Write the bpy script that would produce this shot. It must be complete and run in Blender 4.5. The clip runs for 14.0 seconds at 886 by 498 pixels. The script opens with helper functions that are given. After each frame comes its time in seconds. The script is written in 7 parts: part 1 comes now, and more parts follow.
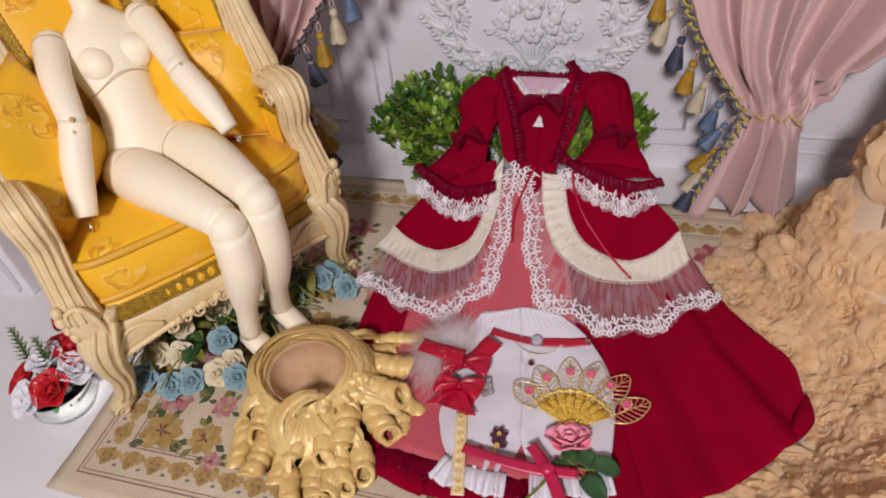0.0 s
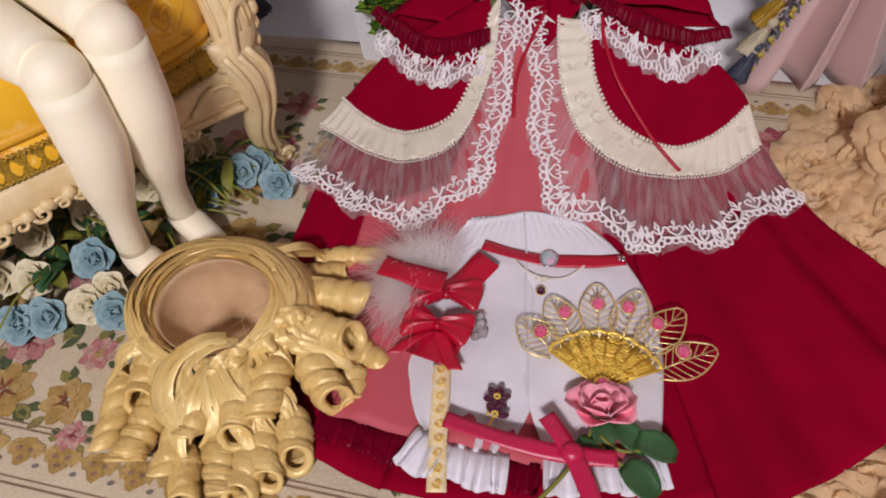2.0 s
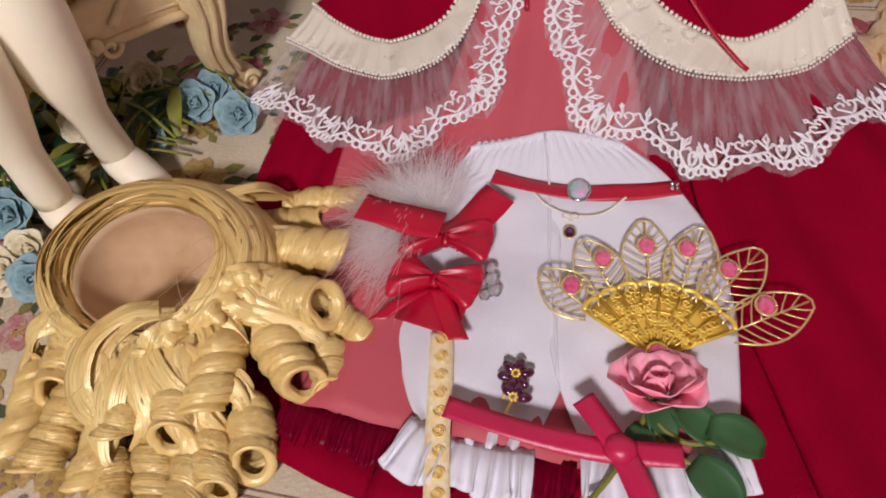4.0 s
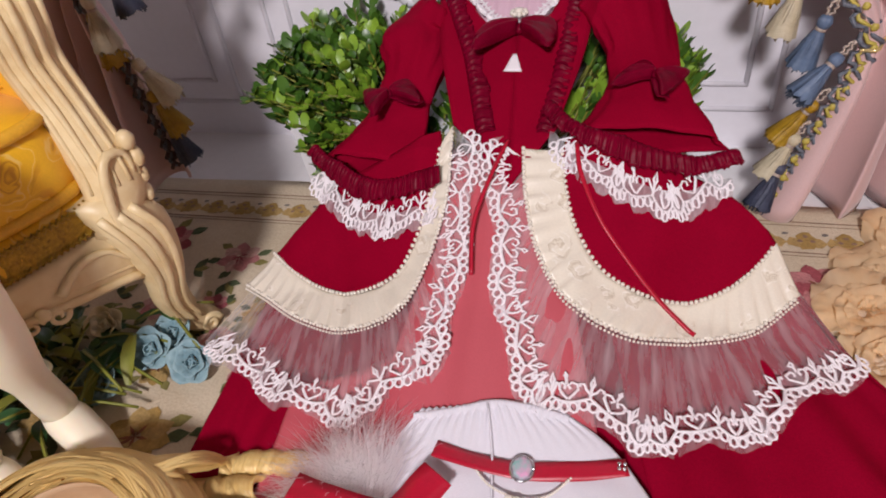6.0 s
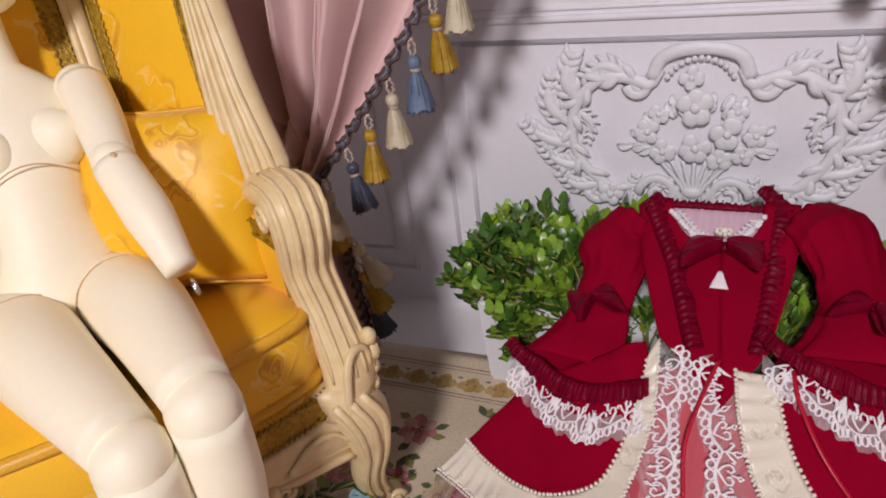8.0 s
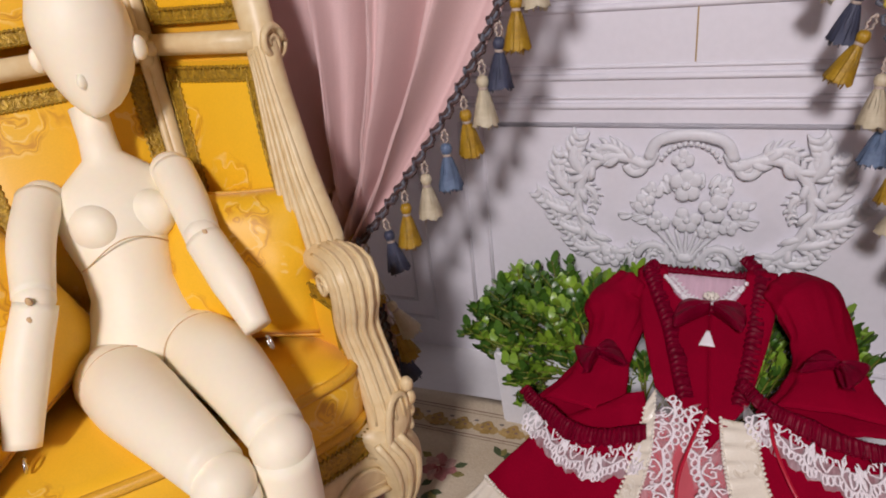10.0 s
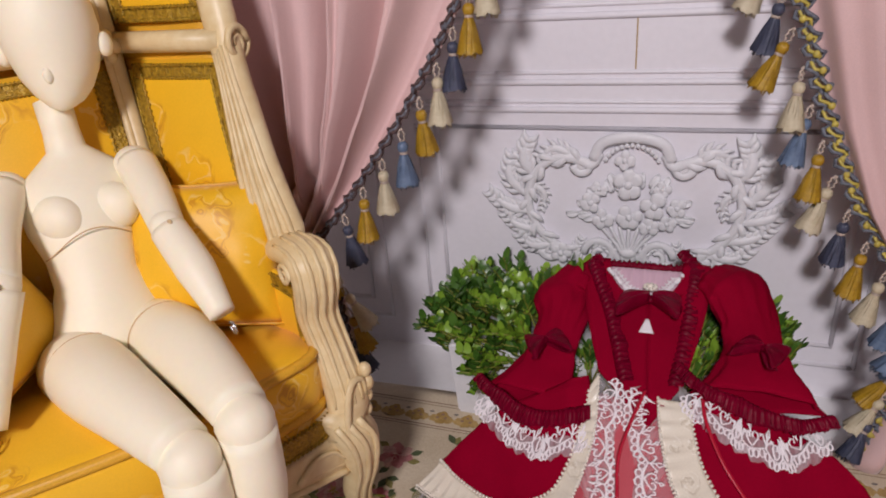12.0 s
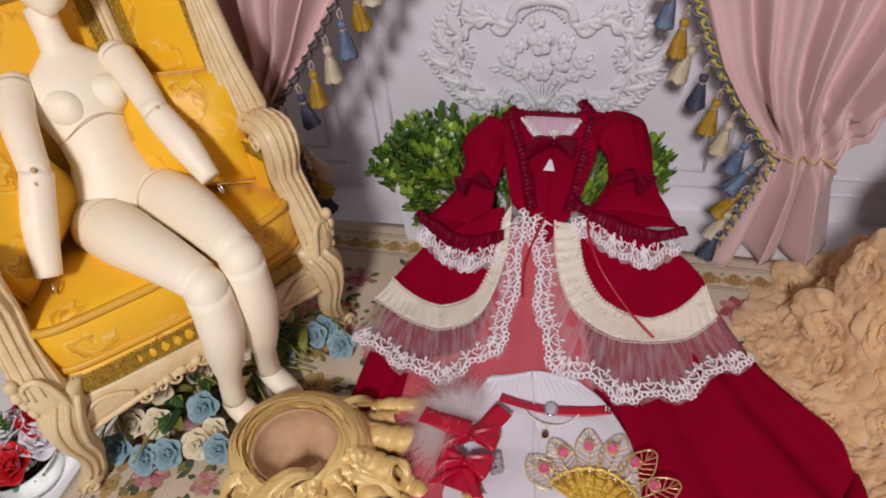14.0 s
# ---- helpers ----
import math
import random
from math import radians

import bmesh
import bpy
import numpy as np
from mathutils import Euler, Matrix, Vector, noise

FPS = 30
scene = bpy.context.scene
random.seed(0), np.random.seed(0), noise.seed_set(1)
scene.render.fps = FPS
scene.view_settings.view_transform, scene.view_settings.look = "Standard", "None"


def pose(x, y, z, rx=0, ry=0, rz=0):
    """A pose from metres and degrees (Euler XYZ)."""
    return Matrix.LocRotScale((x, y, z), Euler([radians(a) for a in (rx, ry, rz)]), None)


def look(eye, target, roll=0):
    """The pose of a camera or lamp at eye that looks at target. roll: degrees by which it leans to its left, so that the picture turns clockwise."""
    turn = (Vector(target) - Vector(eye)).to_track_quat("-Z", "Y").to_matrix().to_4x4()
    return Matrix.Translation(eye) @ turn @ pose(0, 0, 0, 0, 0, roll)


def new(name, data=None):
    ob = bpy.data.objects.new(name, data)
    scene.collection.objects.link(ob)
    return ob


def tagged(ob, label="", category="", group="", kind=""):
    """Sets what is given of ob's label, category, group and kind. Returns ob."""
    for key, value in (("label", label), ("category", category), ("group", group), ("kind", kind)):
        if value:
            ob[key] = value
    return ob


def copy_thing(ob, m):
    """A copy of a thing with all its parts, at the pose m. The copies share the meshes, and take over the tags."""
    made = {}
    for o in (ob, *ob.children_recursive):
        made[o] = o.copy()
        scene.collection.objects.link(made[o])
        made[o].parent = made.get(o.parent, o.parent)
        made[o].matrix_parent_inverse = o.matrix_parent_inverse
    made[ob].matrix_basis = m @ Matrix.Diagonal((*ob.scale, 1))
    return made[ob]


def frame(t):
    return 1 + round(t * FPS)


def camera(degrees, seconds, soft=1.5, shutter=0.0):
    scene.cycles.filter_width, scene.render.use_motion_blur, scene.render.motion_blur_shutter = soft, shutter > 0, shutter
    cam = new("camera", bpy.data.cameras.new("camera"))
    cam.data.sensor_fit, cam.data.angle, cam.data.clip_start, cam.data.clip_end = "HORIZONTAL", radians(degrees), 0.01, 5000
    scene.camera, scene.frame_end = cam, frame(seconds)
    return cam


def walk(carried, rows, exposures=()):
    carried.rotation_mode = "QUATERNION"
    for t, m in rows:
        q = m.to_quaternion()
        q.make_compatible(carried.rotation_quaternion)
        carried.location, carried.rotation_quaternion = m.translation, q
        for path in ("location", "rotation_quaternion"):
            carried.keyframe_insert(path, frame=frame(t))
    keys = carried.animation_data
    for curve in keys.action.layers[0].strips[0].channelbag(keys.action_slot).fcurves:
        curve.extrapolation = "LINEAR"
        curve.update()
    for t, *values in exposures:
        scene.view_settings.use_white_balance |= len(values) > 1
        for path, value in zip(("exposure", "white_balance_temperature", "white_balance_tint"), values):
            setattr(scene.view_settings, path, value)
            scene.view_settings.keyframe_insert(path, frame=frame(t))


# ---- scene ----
cam = camera(67.2, 14.0, soft=1.9)
PATH = [
    (0, (0.243, 0.191, 0.535), (-0.236, 1.579, -0.823), -6.7),
    (0.5, (0.228, 0.235, 0.498), (-0.206, 1.588, -0.909), -5.3),
    (1, (0.222, 0.263, 0.47), (-0.178, 1.577, -0.983), -4.5),
    (1.5, (0.215, 0.291, 0.431), (-0.167, 1.568, -1.06), -4.4),
    (2, (0.195, 0.316, 0.383), (-0.155, 1.53, -1.167), -4.4),
    (2.2, (0.189, 0.329, 0.364), (-0.146, 1.515, -1.212), -4.6),
    (4.3, (0.191, 0.374, 0.295), (-0.218, 1.474, -1.325), -10.1),
    (4.5, (0.191, 0.378, 0.294), (-0.228, 1.513, -1.297), -9.6),
    (5, (0.197, 0.388, 0.306), (-0.26, 1.623, -1.2), -9.5),
    (5.5, (0.209, 0.405, 0.317), (-0.266, 1.752, -1.082), -8.7),
    (6, (0.22, 0.424, 0.327), (-0.259, 1.863, -0.977), -8.3),
    (6.5, (0.226, 0.439, 0.347), (-0.27, 1.941, -0.876), -8.1),
    (7, (0.221, 0.436, 0.354), (-0.332, 1.979, -0.792), -8.1),
    (7.5, (0.186, 0.43, 0.374), (-0.479, 1.985, -0.693), -8.3),
    (8, (0.154, 0.414, 0.385), (-0.608, 1.987, -0.586), -7.7),
    (8.2, (0.148, 0.406, 0.391), (-0.65, 1.989, -0.534), -7.4),
    (10.3, (0.167, 0.354, 0.435), (-0.586, 1.989, -0.436), -6.5),
    (10.5, (0.171, 0.35, 0.434), (-0.561, 1.992, -0.442), -6.4),
    (11, (0.173, 0.341, 0.436), (-0.515, 2.004, -0.437), -5.8),
    (11.5, (0.172, 0.342, 0.431), (-0.49, 2.019, -0.433), -5.4),
    (12, (0.171, 0.334, 0.434), (-0.479, 2.019, -0.424), -4.8),
    (12.5, (0.175, 0.305, 0.444), (-0.47, 1.988, -0.423), -4.3),
    (13, (0.195, 0.27, 0.465), (-0.417, 1.914, -0.494), -4.2),
    (13.5, (0.214, 0.251, 0.491), (-0.344, 1.811, -0.629), -5.3),
    (14, (0.227, 0.248, 0.514), (-0.272, 1.691, -0.778), -6.9),
]
EXPOSURES = [(0, -0.12), (2, -0.12), (4.5, 0.02), (5.5, 0.1), (6.5, 0.24), (7.2, 0.22), (8, -0.06), (10.5, -0.15), (12, -0.2), (13.5, -0.2), (14, -0.2)]
walk(cam, [(t, look(eye, target, roll)) for t, eye, target, roll in PATH], EXPOSURES)

# ---- light and room air ----
world = bpy.data.worlds.new("room_air")
scene.world = world
world.use_nodes = True
world.node_tree.nodes["Background"].inputs[0].default_value = (0.9, 0.93, 1.0, 1)
world.node_tree.nodes["Background"].inputs[1].default_value = 0.05


def area_lamp(name, eye, target, size, watts, colour):
    lamp = bpy.data.lights.new(name, "AREA")
    lamp.shape, lamp.size, lamp.energy, lamp.color = "DISK", size, watts, colour
    ob = new(name, lamp)
    ob.matrix_basis = look(eye, target)
    return tagged(ob, kind="structure")


# unseen key light, placed along the direction of the tassel shadows
area_lamp("area_lamp", (0.25, -0.60, 1.15), (0.1, 0.8, 0.1), 0.20, 21.5, (1.0, 0.925, 0.96))
# wide weak fill added behind the viewpoint to lift the shaded sides
area_lamp("fill_light", (0.55, -1.3, 1.3), (0.1, 0.8, 0.2), 1.1, 2.3, (0.98, 0.95, 1.0))


# ---- materials ----
def material(name, colour, rough=0.6, metal=0.0, other=None, grain=200.0, amount=0.25, blotch=12.0, bump=0.2, depth=0.0004,
             sheen=0.0, coat=0.0, alpha=1.0, uv=None, gloss=0.5, sub=0.0):
    """A surface with grain and blotches; uv: (along, across) stretches the grain along the sheet."""
    m = bpy.data.materials.new(name)
    m.use_nodes = True
    nt = m.node_tree
    b = nt.nodes["Principled BSDF"]
    b.inputs["Roughness"].default_value, b.inputs["Metallic"].default_value = rough, metal
    b.inputs["Sheen Weight"].default_value, b.inputs["Coat Weight"].default_value = sheen, coat
    b.inputs["Alpha"].default_value, b.inputs["Specular IOR Level"].default_value = alpha, gloss
    if sub:
        b.inputs["Subsurface Weight"].default_value = sub
        b.inputs["Subsurface Radius"].default_value = (0.006, 0.004, 0.0025) if sub > 0.3 else (0.004, 0.002, 0.001)
        b.inputs["Subsurface Scale"].default_value = 1.0
    tc = nt.nodes.new("ShaderNodeTexCoord")
    fine = nt.nodes.new("ShaderNodeTexNoise")
    fine.inputs["Scale"].default_value, fine.inputs["Detail"].default_value = grain, 4.0
    if uv:
        mp = nt.nodes.new("ShaderNodeMapping")
        mp.inputs["Scale"].default_value = (uv[0], uv[1], 1)
        nt.links.new(tc.outputs["UV"], mp.inputs[0])
        nt.links.new(mp.outputs[0], fine.inputs["Vector"])
        fine.inputs["Scale"].default_value = 1.0
    else:
        nt.links.new(tc.outputs["Object"], fine.inputs["Vector"])
    wide = nt.nodes.new("ShaderNodeTexNoise")
    wide.inputs["Scale"].default_value, wide.inputs["Detail"].default_value = blotch, 3.0
    nt.links.new(tc.outputs["Object"], wide.inputs["Vector"])
    add = nt.nodes.new("ShaderNodeMath")
    add.operation = "MULTIPLY_ADD"
    add.inputs[1].default_value = 0.5
    nt.links.new(fine.outputs[0], add.inputs[0])
    half = nt.nodes.new("ShaderNodeMath")
    half.operation = "MULTIPLY"
    half.inputs[1].default_value = 0.5
    nt.links.new(wide.outputs[0], half.inputs[0])
    nt.links.new(half.outputs[0], add.inputs[2])
    ramp = nt.nodes.new("ShaderNodeMapRange")
    ramp.inputs["From Min"].default_value, ramp.inputs["From Max"].default_value = 0.32, 0.68
    nt.links.new(add.outputs[0], ramp.inputs[0])
    mix = nt.nodes.new("ShaderNodeMix")
    mix.data_type = "RGBA"
    dark = other or tuple(c * (1 - amount) for c in colour)
    mix.inputs["A"].default_value, mix.inputs["B"].default_value = (*dark, 1), (*colour, 1)
    nt.links.new(ramp.outputs[0], mix.inputs["Factor"])
    nt.links.new(mix.outputs["Result"], b.inputs["Base Color"])
    if bump:
        bp = nt.nodes.new("ShaderNodeBump")
        bp.inputs["Strength"].default_value, bp.inputs["Distance"].default_value = bump, depth
        nt.links.new(fine.outputs[0], bp.inputs["Height"])
        nt.links.new(bp.outputs[0], b.inputs["Normal"])
    return m


def damask(name, ground, figure, light, fine=1.0, rough=0.46):
    """Satin with woven scrolls: a curling leaf in darker thread in each cell, with a pale thread beside it."""
    m = material(name, ground, rough, grain=900, amount=0.12, blotch=22, bump=0.12, depth=0.0002, sheen=0.15)
    nt = m.node_tree
    b = nt.nodes["Principled BSDF"]
    last = b.inputs["Base Color"].links[0].from_socket
    tc = nt.nodes["Texture Coordinate"]

    def math_node(kind, x, y=None):
        n = nt.nodes.new("ShaderNodeMath")
        n.operation = kind
        for k, one in enumerate((x, y)):
            if one is None:
                continue
            if isinstance(one, (int, float)):
                n.inputs[k].default_value = one
            else:
                nt.links.new(one, n.inputs[k])
        return n.outputs[0]

    def between(x, lo, hi):
        n = nt.nodes.new("ShaderNodeMapRange")
        n.inputs["From Min"].default_value, n.inputs["From Max"].default_value = lo, hi
        nt.links.new(x, n.inputs[0])
        return n.outputs[0]
    size = nt.nodes.new("ShaderNodeVectorMath")
    size.operation = "SCALE"
    size.inputs["Scale"].default_value = 24.0 * fine
    nt.links.new(tc.outputs["Object"], size.inputs[0])
    warp = nt.nodes.new("ShaderNodeTexNoise")
    warp.inputs["Scale"].default_value, warp.inputs["Detail"].default_value = 2.2, 2.0
    nt.links.new(size.outputs[0], warp.inputs["Vector"])
    bend = nt.nodes.new("ShaderNodeVectorMath")
    bend.operation = "MULTIPLY_ADD"
    bend.inputs[1].default_value = (0.55, 0.55, 0.55)
    nt.links.new(warp.outputs["Color"], bend.inputs[0])
    nt.links.new(size.outputs[0], bend.inputs[2])
    cell = nt.nodes.new("ShaderNodeTexVoronoi")
    cell.inputs["Scale"].default_value, cell.inputs["Randomness"].default_value = 1.0, 0.7
    nt.links.new(bend.outputs[0], cell.inputs["Vector"])
    away = nt.nodes.new("ShaderNodeVectorMath")
    away.operation = "SUBTRACT"
    nt.links.new(bend.outputs[0], away.inputs[0])
    nt.links.new(cell.outputs["Position"], away.inputs[1])
    xyz = nt.nodes.new("ShaderNodeSeparateXYZ")
    nt.links.new(away.outputs[0], xyz.inputs[0])
    across = math_node("ADD", xyz.outputs[0], math_node("MULTIPLY", xyz.outputs[2], 0.35))
    along = math_node("ADD", xyz.outputs[1], math_node("MULTIPLY", xyz.outputs[2], 0.9))
    angle = math_node("MULTIPLY", math_node("ARCTAN2", across, along), 1 / (2 * math.pi))
    turn = math_node("FRACT", math_node("ADD", angle, math_node("MULTIPLY", cell.outputs["Distance"], 2.6)))
    inside = between(cell.outputs["Distance"], 0.52, 0.42)
    core = between(cell.outputs["Distance"], 0.05, 0.09)
    barbs = math_node("MULTIPLY", math_node("SINE", math_node("MULTIPLY", cell.outputs["Distance"], 62.0)), 0.05)
    edge = math_node("ABSOLUTE", math_node("SUBTRACT", math_node("ADD", turn, barbs), 0.5))
    whole = math_node("MULTIPLY", inside, core)
    pick = math_node("GREATER_THAN", math_node("FRACT", math_node("MULTIPLY", cell.outputs["Color"], 7.3)), 0.35)
    whole = math_node("MULTIPLY", whole, pick)
    rib = math_node("MULTIPLY", between(edge, 0.16, 0.10), whole)
    hollow = math_node("MULTIPLY", rib, between(edge, 0.02, 0.07))
    side = math_node("MULTIPLY", math_node("MULTIPLY", between(edge, 0.19, 0.22), between(edge, 0.29, 0.25)), whole)
    for mask, colour, strength in ((hollow, figure, 0.62), (side, light, 0.50)):
        mix = nt.nodes.new("ShaderNodeMix")
        mix.data_type = "RGBA"
        mix.inputs["B"].default_value = (*colour, 1)
        nt.links.new(math_node("MULTIPLY", mask, strength), mix.inputs["Factor"])
        nt.links.new(last, mix.inputs["A"])
        last = mix.outputs["Result"]
    nt.links.new(last, b.inputs["Base Color"])
    return m


def gathered(m, along, across, least, most):
    """Net that is gathered at one edge: its threads crowd together in streaks and cover more there."""
    nt = m.node_tree
    b = nt.nodes["Principled BSDF"]
    mp = nt.nodes.new("ShaderNodeMapping")
    mp.inputs["Scale"].default_value = (along, across, 1)
    nt.links.new(nt.nodes["Texture Coordinate"].outputs["UV"], mp.inputs[0])
    streak = nt.nodes.new("ShaderNodeTexNoise")
    streak.inputs["Scale"].default_value, streak.inputs["Detail"].default_value = 1.0, 3.0
    nt.links.new(mp.outputs[0], streak.inputs["Vector"])
    cover = nt.nodes.new("ShaderNodeMapRange")
    cover.inputs["From Min"].default_value, cover.inputs["From Max"].default_value = 0.42, 0.78
    cover.inputs["To Min"].default_value, cover.inputs["To Max"].default_value = least, most
    nt.links.new(streak.outputs[0], cover.inputs[0])
    soft = nt.nodes.new("ShaderNodeBsdfTranslucent")
    soft.inputs[0].default_value = (0.95, 0.90, 0.92, 1)
    thread = nt.nodes.new("ShaderNodeMixShader")
    thread.inputs[0].default_value = 0.45
    gap = nt.nodes.new("ShaderNodeBsdfTransparent")
    whole = nt.nodes.new("ShaderNodeMixShader")
    nt.links.new(b.outputs[0], thread.inputs[1])
    nt.links.new(soft.outputs[0], thread.inputs[2])
    nt.links.new(cover.outputs[0], whole.inputs[0])
    nt.links.new(gap.outputs[0], whole.inputs[1])
    nt.links.new(thread.outputs[0], whole.inputs[2])
    nt.links.new(whole.outputs[0], nt.nodes["Material Output"].inputs["Surface"])
    return m


def glass(name, colour, rough=0.0, weight=1.0):
    m = bpy.data.materials.new(name)
    m.use_nodes = True
    b = m.node_tree.nodes["Principled BSDF"]
    b.inputs["Base Color"].default_value = (*colour, 1)
    b.inputs["Roughness"].default_value = rough
    b.inputs["Transmission Weight"].default_value = weight
    return m


def sheer(m, colour, amount):
    """Lets light through a thin fabric or down from behind."""
    nt = m.node_tree
    b, out = nt.nodes["Principled BSDF"], nt.nodes["Material Output"]
    through_light = nt.nodes.new("ShaderNodeBsdfTranslucent")
    through_light.inputs[0].default_value = (*colour, 1)
    mix = nt.nodes.new("ShaderNodeMixShader")
    mix.inputs[0].default_value = amount
    nt.links.new(b.outputs[0], mix.inputs[1])
    nt.links.new(through_light.outputs[0], mix.inputs[2])
    nt.links.new(mix.outputs[0], out.inputs["Surface"])
    return m


def hair_surface(name, light, dark):
    """Silky hair: fine streaks along each lock, each lock and fibre with its own shade of gold."""
    m = material(name, light, 0.36, other=tuple(0.2 * p + 0.8 * q for p, q in zip(light, dark)), blotch=45, bump=0.7, depth=0.0006, gloss=0.9, metal=0.12, uv=(0.8, 15.0))
    nt = m.node_tree
    b = nt.nodes["Principled BSDF"]
    base = b.inputs["Base Color"].links[0].from_socket
    geo = nt.nodes.new("ShaderNodeNewGeometry")
    share = nt.nodes.new("ShaderNodeMapRange")
    share.inputs["To Min"].default_value, share.inputs["To Max"].default_value = 0.35, 1.0
    nt.links.new(geo.outputs["Random Per Island"], share.inputs[0])
    shade = nt.nodes.new("ShaderNodeMix")
    shade.data_type = "RGBA"
    shade.inputs["A"].default_value = (*dark, 1)
    nt.links.new(share.outputs[0], shade.inputs["Factor"])
    nt.links.new(base, shade.inputs["B"])
    nt.links.new(shade.outputs["Result"], b.inputs["Base Color"])
    return m


WHITE_PAINT = material("white_paint", (0.82, 0.80, 0.85), 0.5, grain=160, amount=0.06, blotch=5, bump=0.15)
TABLE = material("white_board", (0.86, 0.85, 0.86), 0.38, grain=120, amount=0.07, blotch=7, bump=0.1)
PLASTER = material("white_plaster", (0.80, 0.80, 0.83), 0.45, grain=260, amount=0.08, blotch=18, bump=0.25)
# for the unseen walls and ceiling; its tone sets their bounce light
ROOM_PAINT = material("room_paint", (0.26, 0.235, 0.23), 0.8, grain=60, amount=0.12, blotch=3)
CREAM_WOOD = material("cream_wood", (0.80, 0.66, 0.40), 0.42, other=(0.68, 0.50, 0.25), grain=130, blotch=30, bump=0.3, depth=0.0006)
CREAM_DEEP = material("cream_wood_groove", (0.50, 0.34, 0.15), 0.55, grain=200, amount=0.3, blotch=40)
YELLOW = damask("yellow_damask", (0.92, 0.51, 0.013), (0.52, 0.19, 0.008), (0.92, 0.68, 0.26))
PIPING = material("yellow_piping", (0.80, 0.42, 0.03), 0.42, grain=700, amount=0.25, bump=0.4)
BRAID = material("gold_braid", (0.56, 0.35, 0.03), 0.42, metal=0.35, other=(0.2, 0.11, 0.01), grain=520, blotch=300, bump=1.0, depth=0.001)
RESIN = material("ivory_resin", (0.96, 0.87, 0.68), 0.52, grain=300, amount=0.03, blotch=9, bump=0.04, sub=0.12)
RESIN_SEAM = material("resin_seam", (0.66, 0.44, 0.22), 0.6, amount=0.2)
STEEL = material("steel_wire", (0.7, 0.7, 0.72), 0.25, metal=1.0, amount=0.1)
PINK_CLOTH = material("dusty_pink_cloth", (0.72, 0.49, 0.475), 0.62, grain=1100, amount=0.14, blotch=9, bump=0.3, sheen=0.25)
RED_CLOTH = material("crimson_cloth", (0.32, 0.0005, 0.023), 0.8, grain=1300, amount=0.34, blotch=14, bump=0.35, gloss=0.04)
DARK_SATIN = material("burgundy_satin", (0.20, 0.0006, 0.020), 0.36, grain=600, amount=0.45, blotch=60, bump=0.25, gloss=0.07)
RED_SATIN = material("red_satin", (0.50, 0.003, 0.030), 0.36, grain=500, amount=0.2, blotch=40, bump=0.15)
ROSE_RIBBON = material("crimson_ribbon", (0.55, 0.012, 0.075), 0.36, grain=700, amount=0.18, blotch=50, bump=0.3)
PINK_PANEL = material("rose_chiffon", (0.55, 0.10, 0.125), 0.6, grain=1300, amount=0.15, blotch=11, bump=0.25, gloss=0.2)
IVORY_SATIN = damask("ivory_satin", (0.84, 0.77, 0.64), (0.52, 0.43, 0.31), (1.0, 0.96, 0.90), 2.6, 0.34)
LACE = material("white_lace", (0.92, 0.87, 0.90), 0.7, grain=900, amount=0.1, bump=0.3)
TULLE = gathered(material("white_tulle", (0.94, 0.88, 0.91), 0.8, grain=90, amount=0.06, bump=0.1), 52.0, 1.8, 0.20, 0.60)
TULLE_DENSE = gathered(material("layered_tulle", (0.92, 0.87, 0.91), 0.8, grain=90, amount=0.06, bump=0.1), 30.0, 1.5, 0.38, 0.80)
LINING = material("pale_pink_lining", (0.76, 0.52, 0.62), 0.7, grain=900, amount=0.1)
COTTON = material("white_cotton", (0.74, 0.72, 0.78), 0.8, grain=1200, amount=0.08, blotch=30, bump=0.35, sheen=0.1)
PEARL = material("pearl", (0.86, 0.80, 0.70), 0.22, amount=0.08, coat=0.5, bump=0)
GOLD = material("polished_gold", (1.0, 0.76, 0.16), 0.36, metal=0.4, other=(0.90, 0.58, 0.07), grain=180, bump=0.1)
PALE_GOLD = material("pale_gold", (0.92, 0.74, 0.34), 0.3, metal=0.6, amount=0.2)
GEM = material("pink_gem", (0.88, 0.20, 0.36), 0.06, other=(0.55, 0.02, 0.12), grain=350, coat=1.0, bump=0)
OPAL = material("opal_gem", (0.10, 0.62, 0.50), 0.12, other=(0.85, 0.35, 0.60), grain=260, blotch=180, bump=0, coat=0.6)
PLUM = material("plum_gem", (0.08, 0.008, 0.035), 0.08, amount=0.4, coat=1.0, bump=0)
CRYSTAL = material("crystal", (0.75, 0.72, 0.76), 0.06, metal=0.5, amount=0.4, grain=500, bump=0)
HAIR = hair_surface("blonde_hair", (1.0, 0.84, 0.40), (0.76, 0.48, 0.14))
CAP = material("wig_cap", (0.62, 0.42, 0.25), 0.75, other=(0.48, 0.30, 0.16), grain=90, blotch=30, bump=0.4)
FEATHER = sheer(material("white_down", (0.98, 0.96, 0.96), 0.9, amount=0.03, bump=0, sheen=0.3, alpha=0.5), (1.0, 0.98, 0.98), 0.68)
LEAF = material("boxwood_leaf", (0.085, 0.19, 0.022), 0.34, other=(0.03, 0.085, 0.012), grain=60, blotch=35, bump=0.2)
LEAF_PALE = material("young_leaf", (0.27, 0.43, 0.04), 0.34, other=(0.15, 0.28, 0.025), grain=60, blotch=35, bump=0.2)
LEAF_DARK = material("rose_leaf", (0.04, 0.12, 0.04), 0.4, amount=0.4, grain=80, blotch=60, bump=0.3)
STEM = material("olive_stem", (0.26, 0.27, 0.04), 0.5, amount=0.45, grain=80, blotch=50)
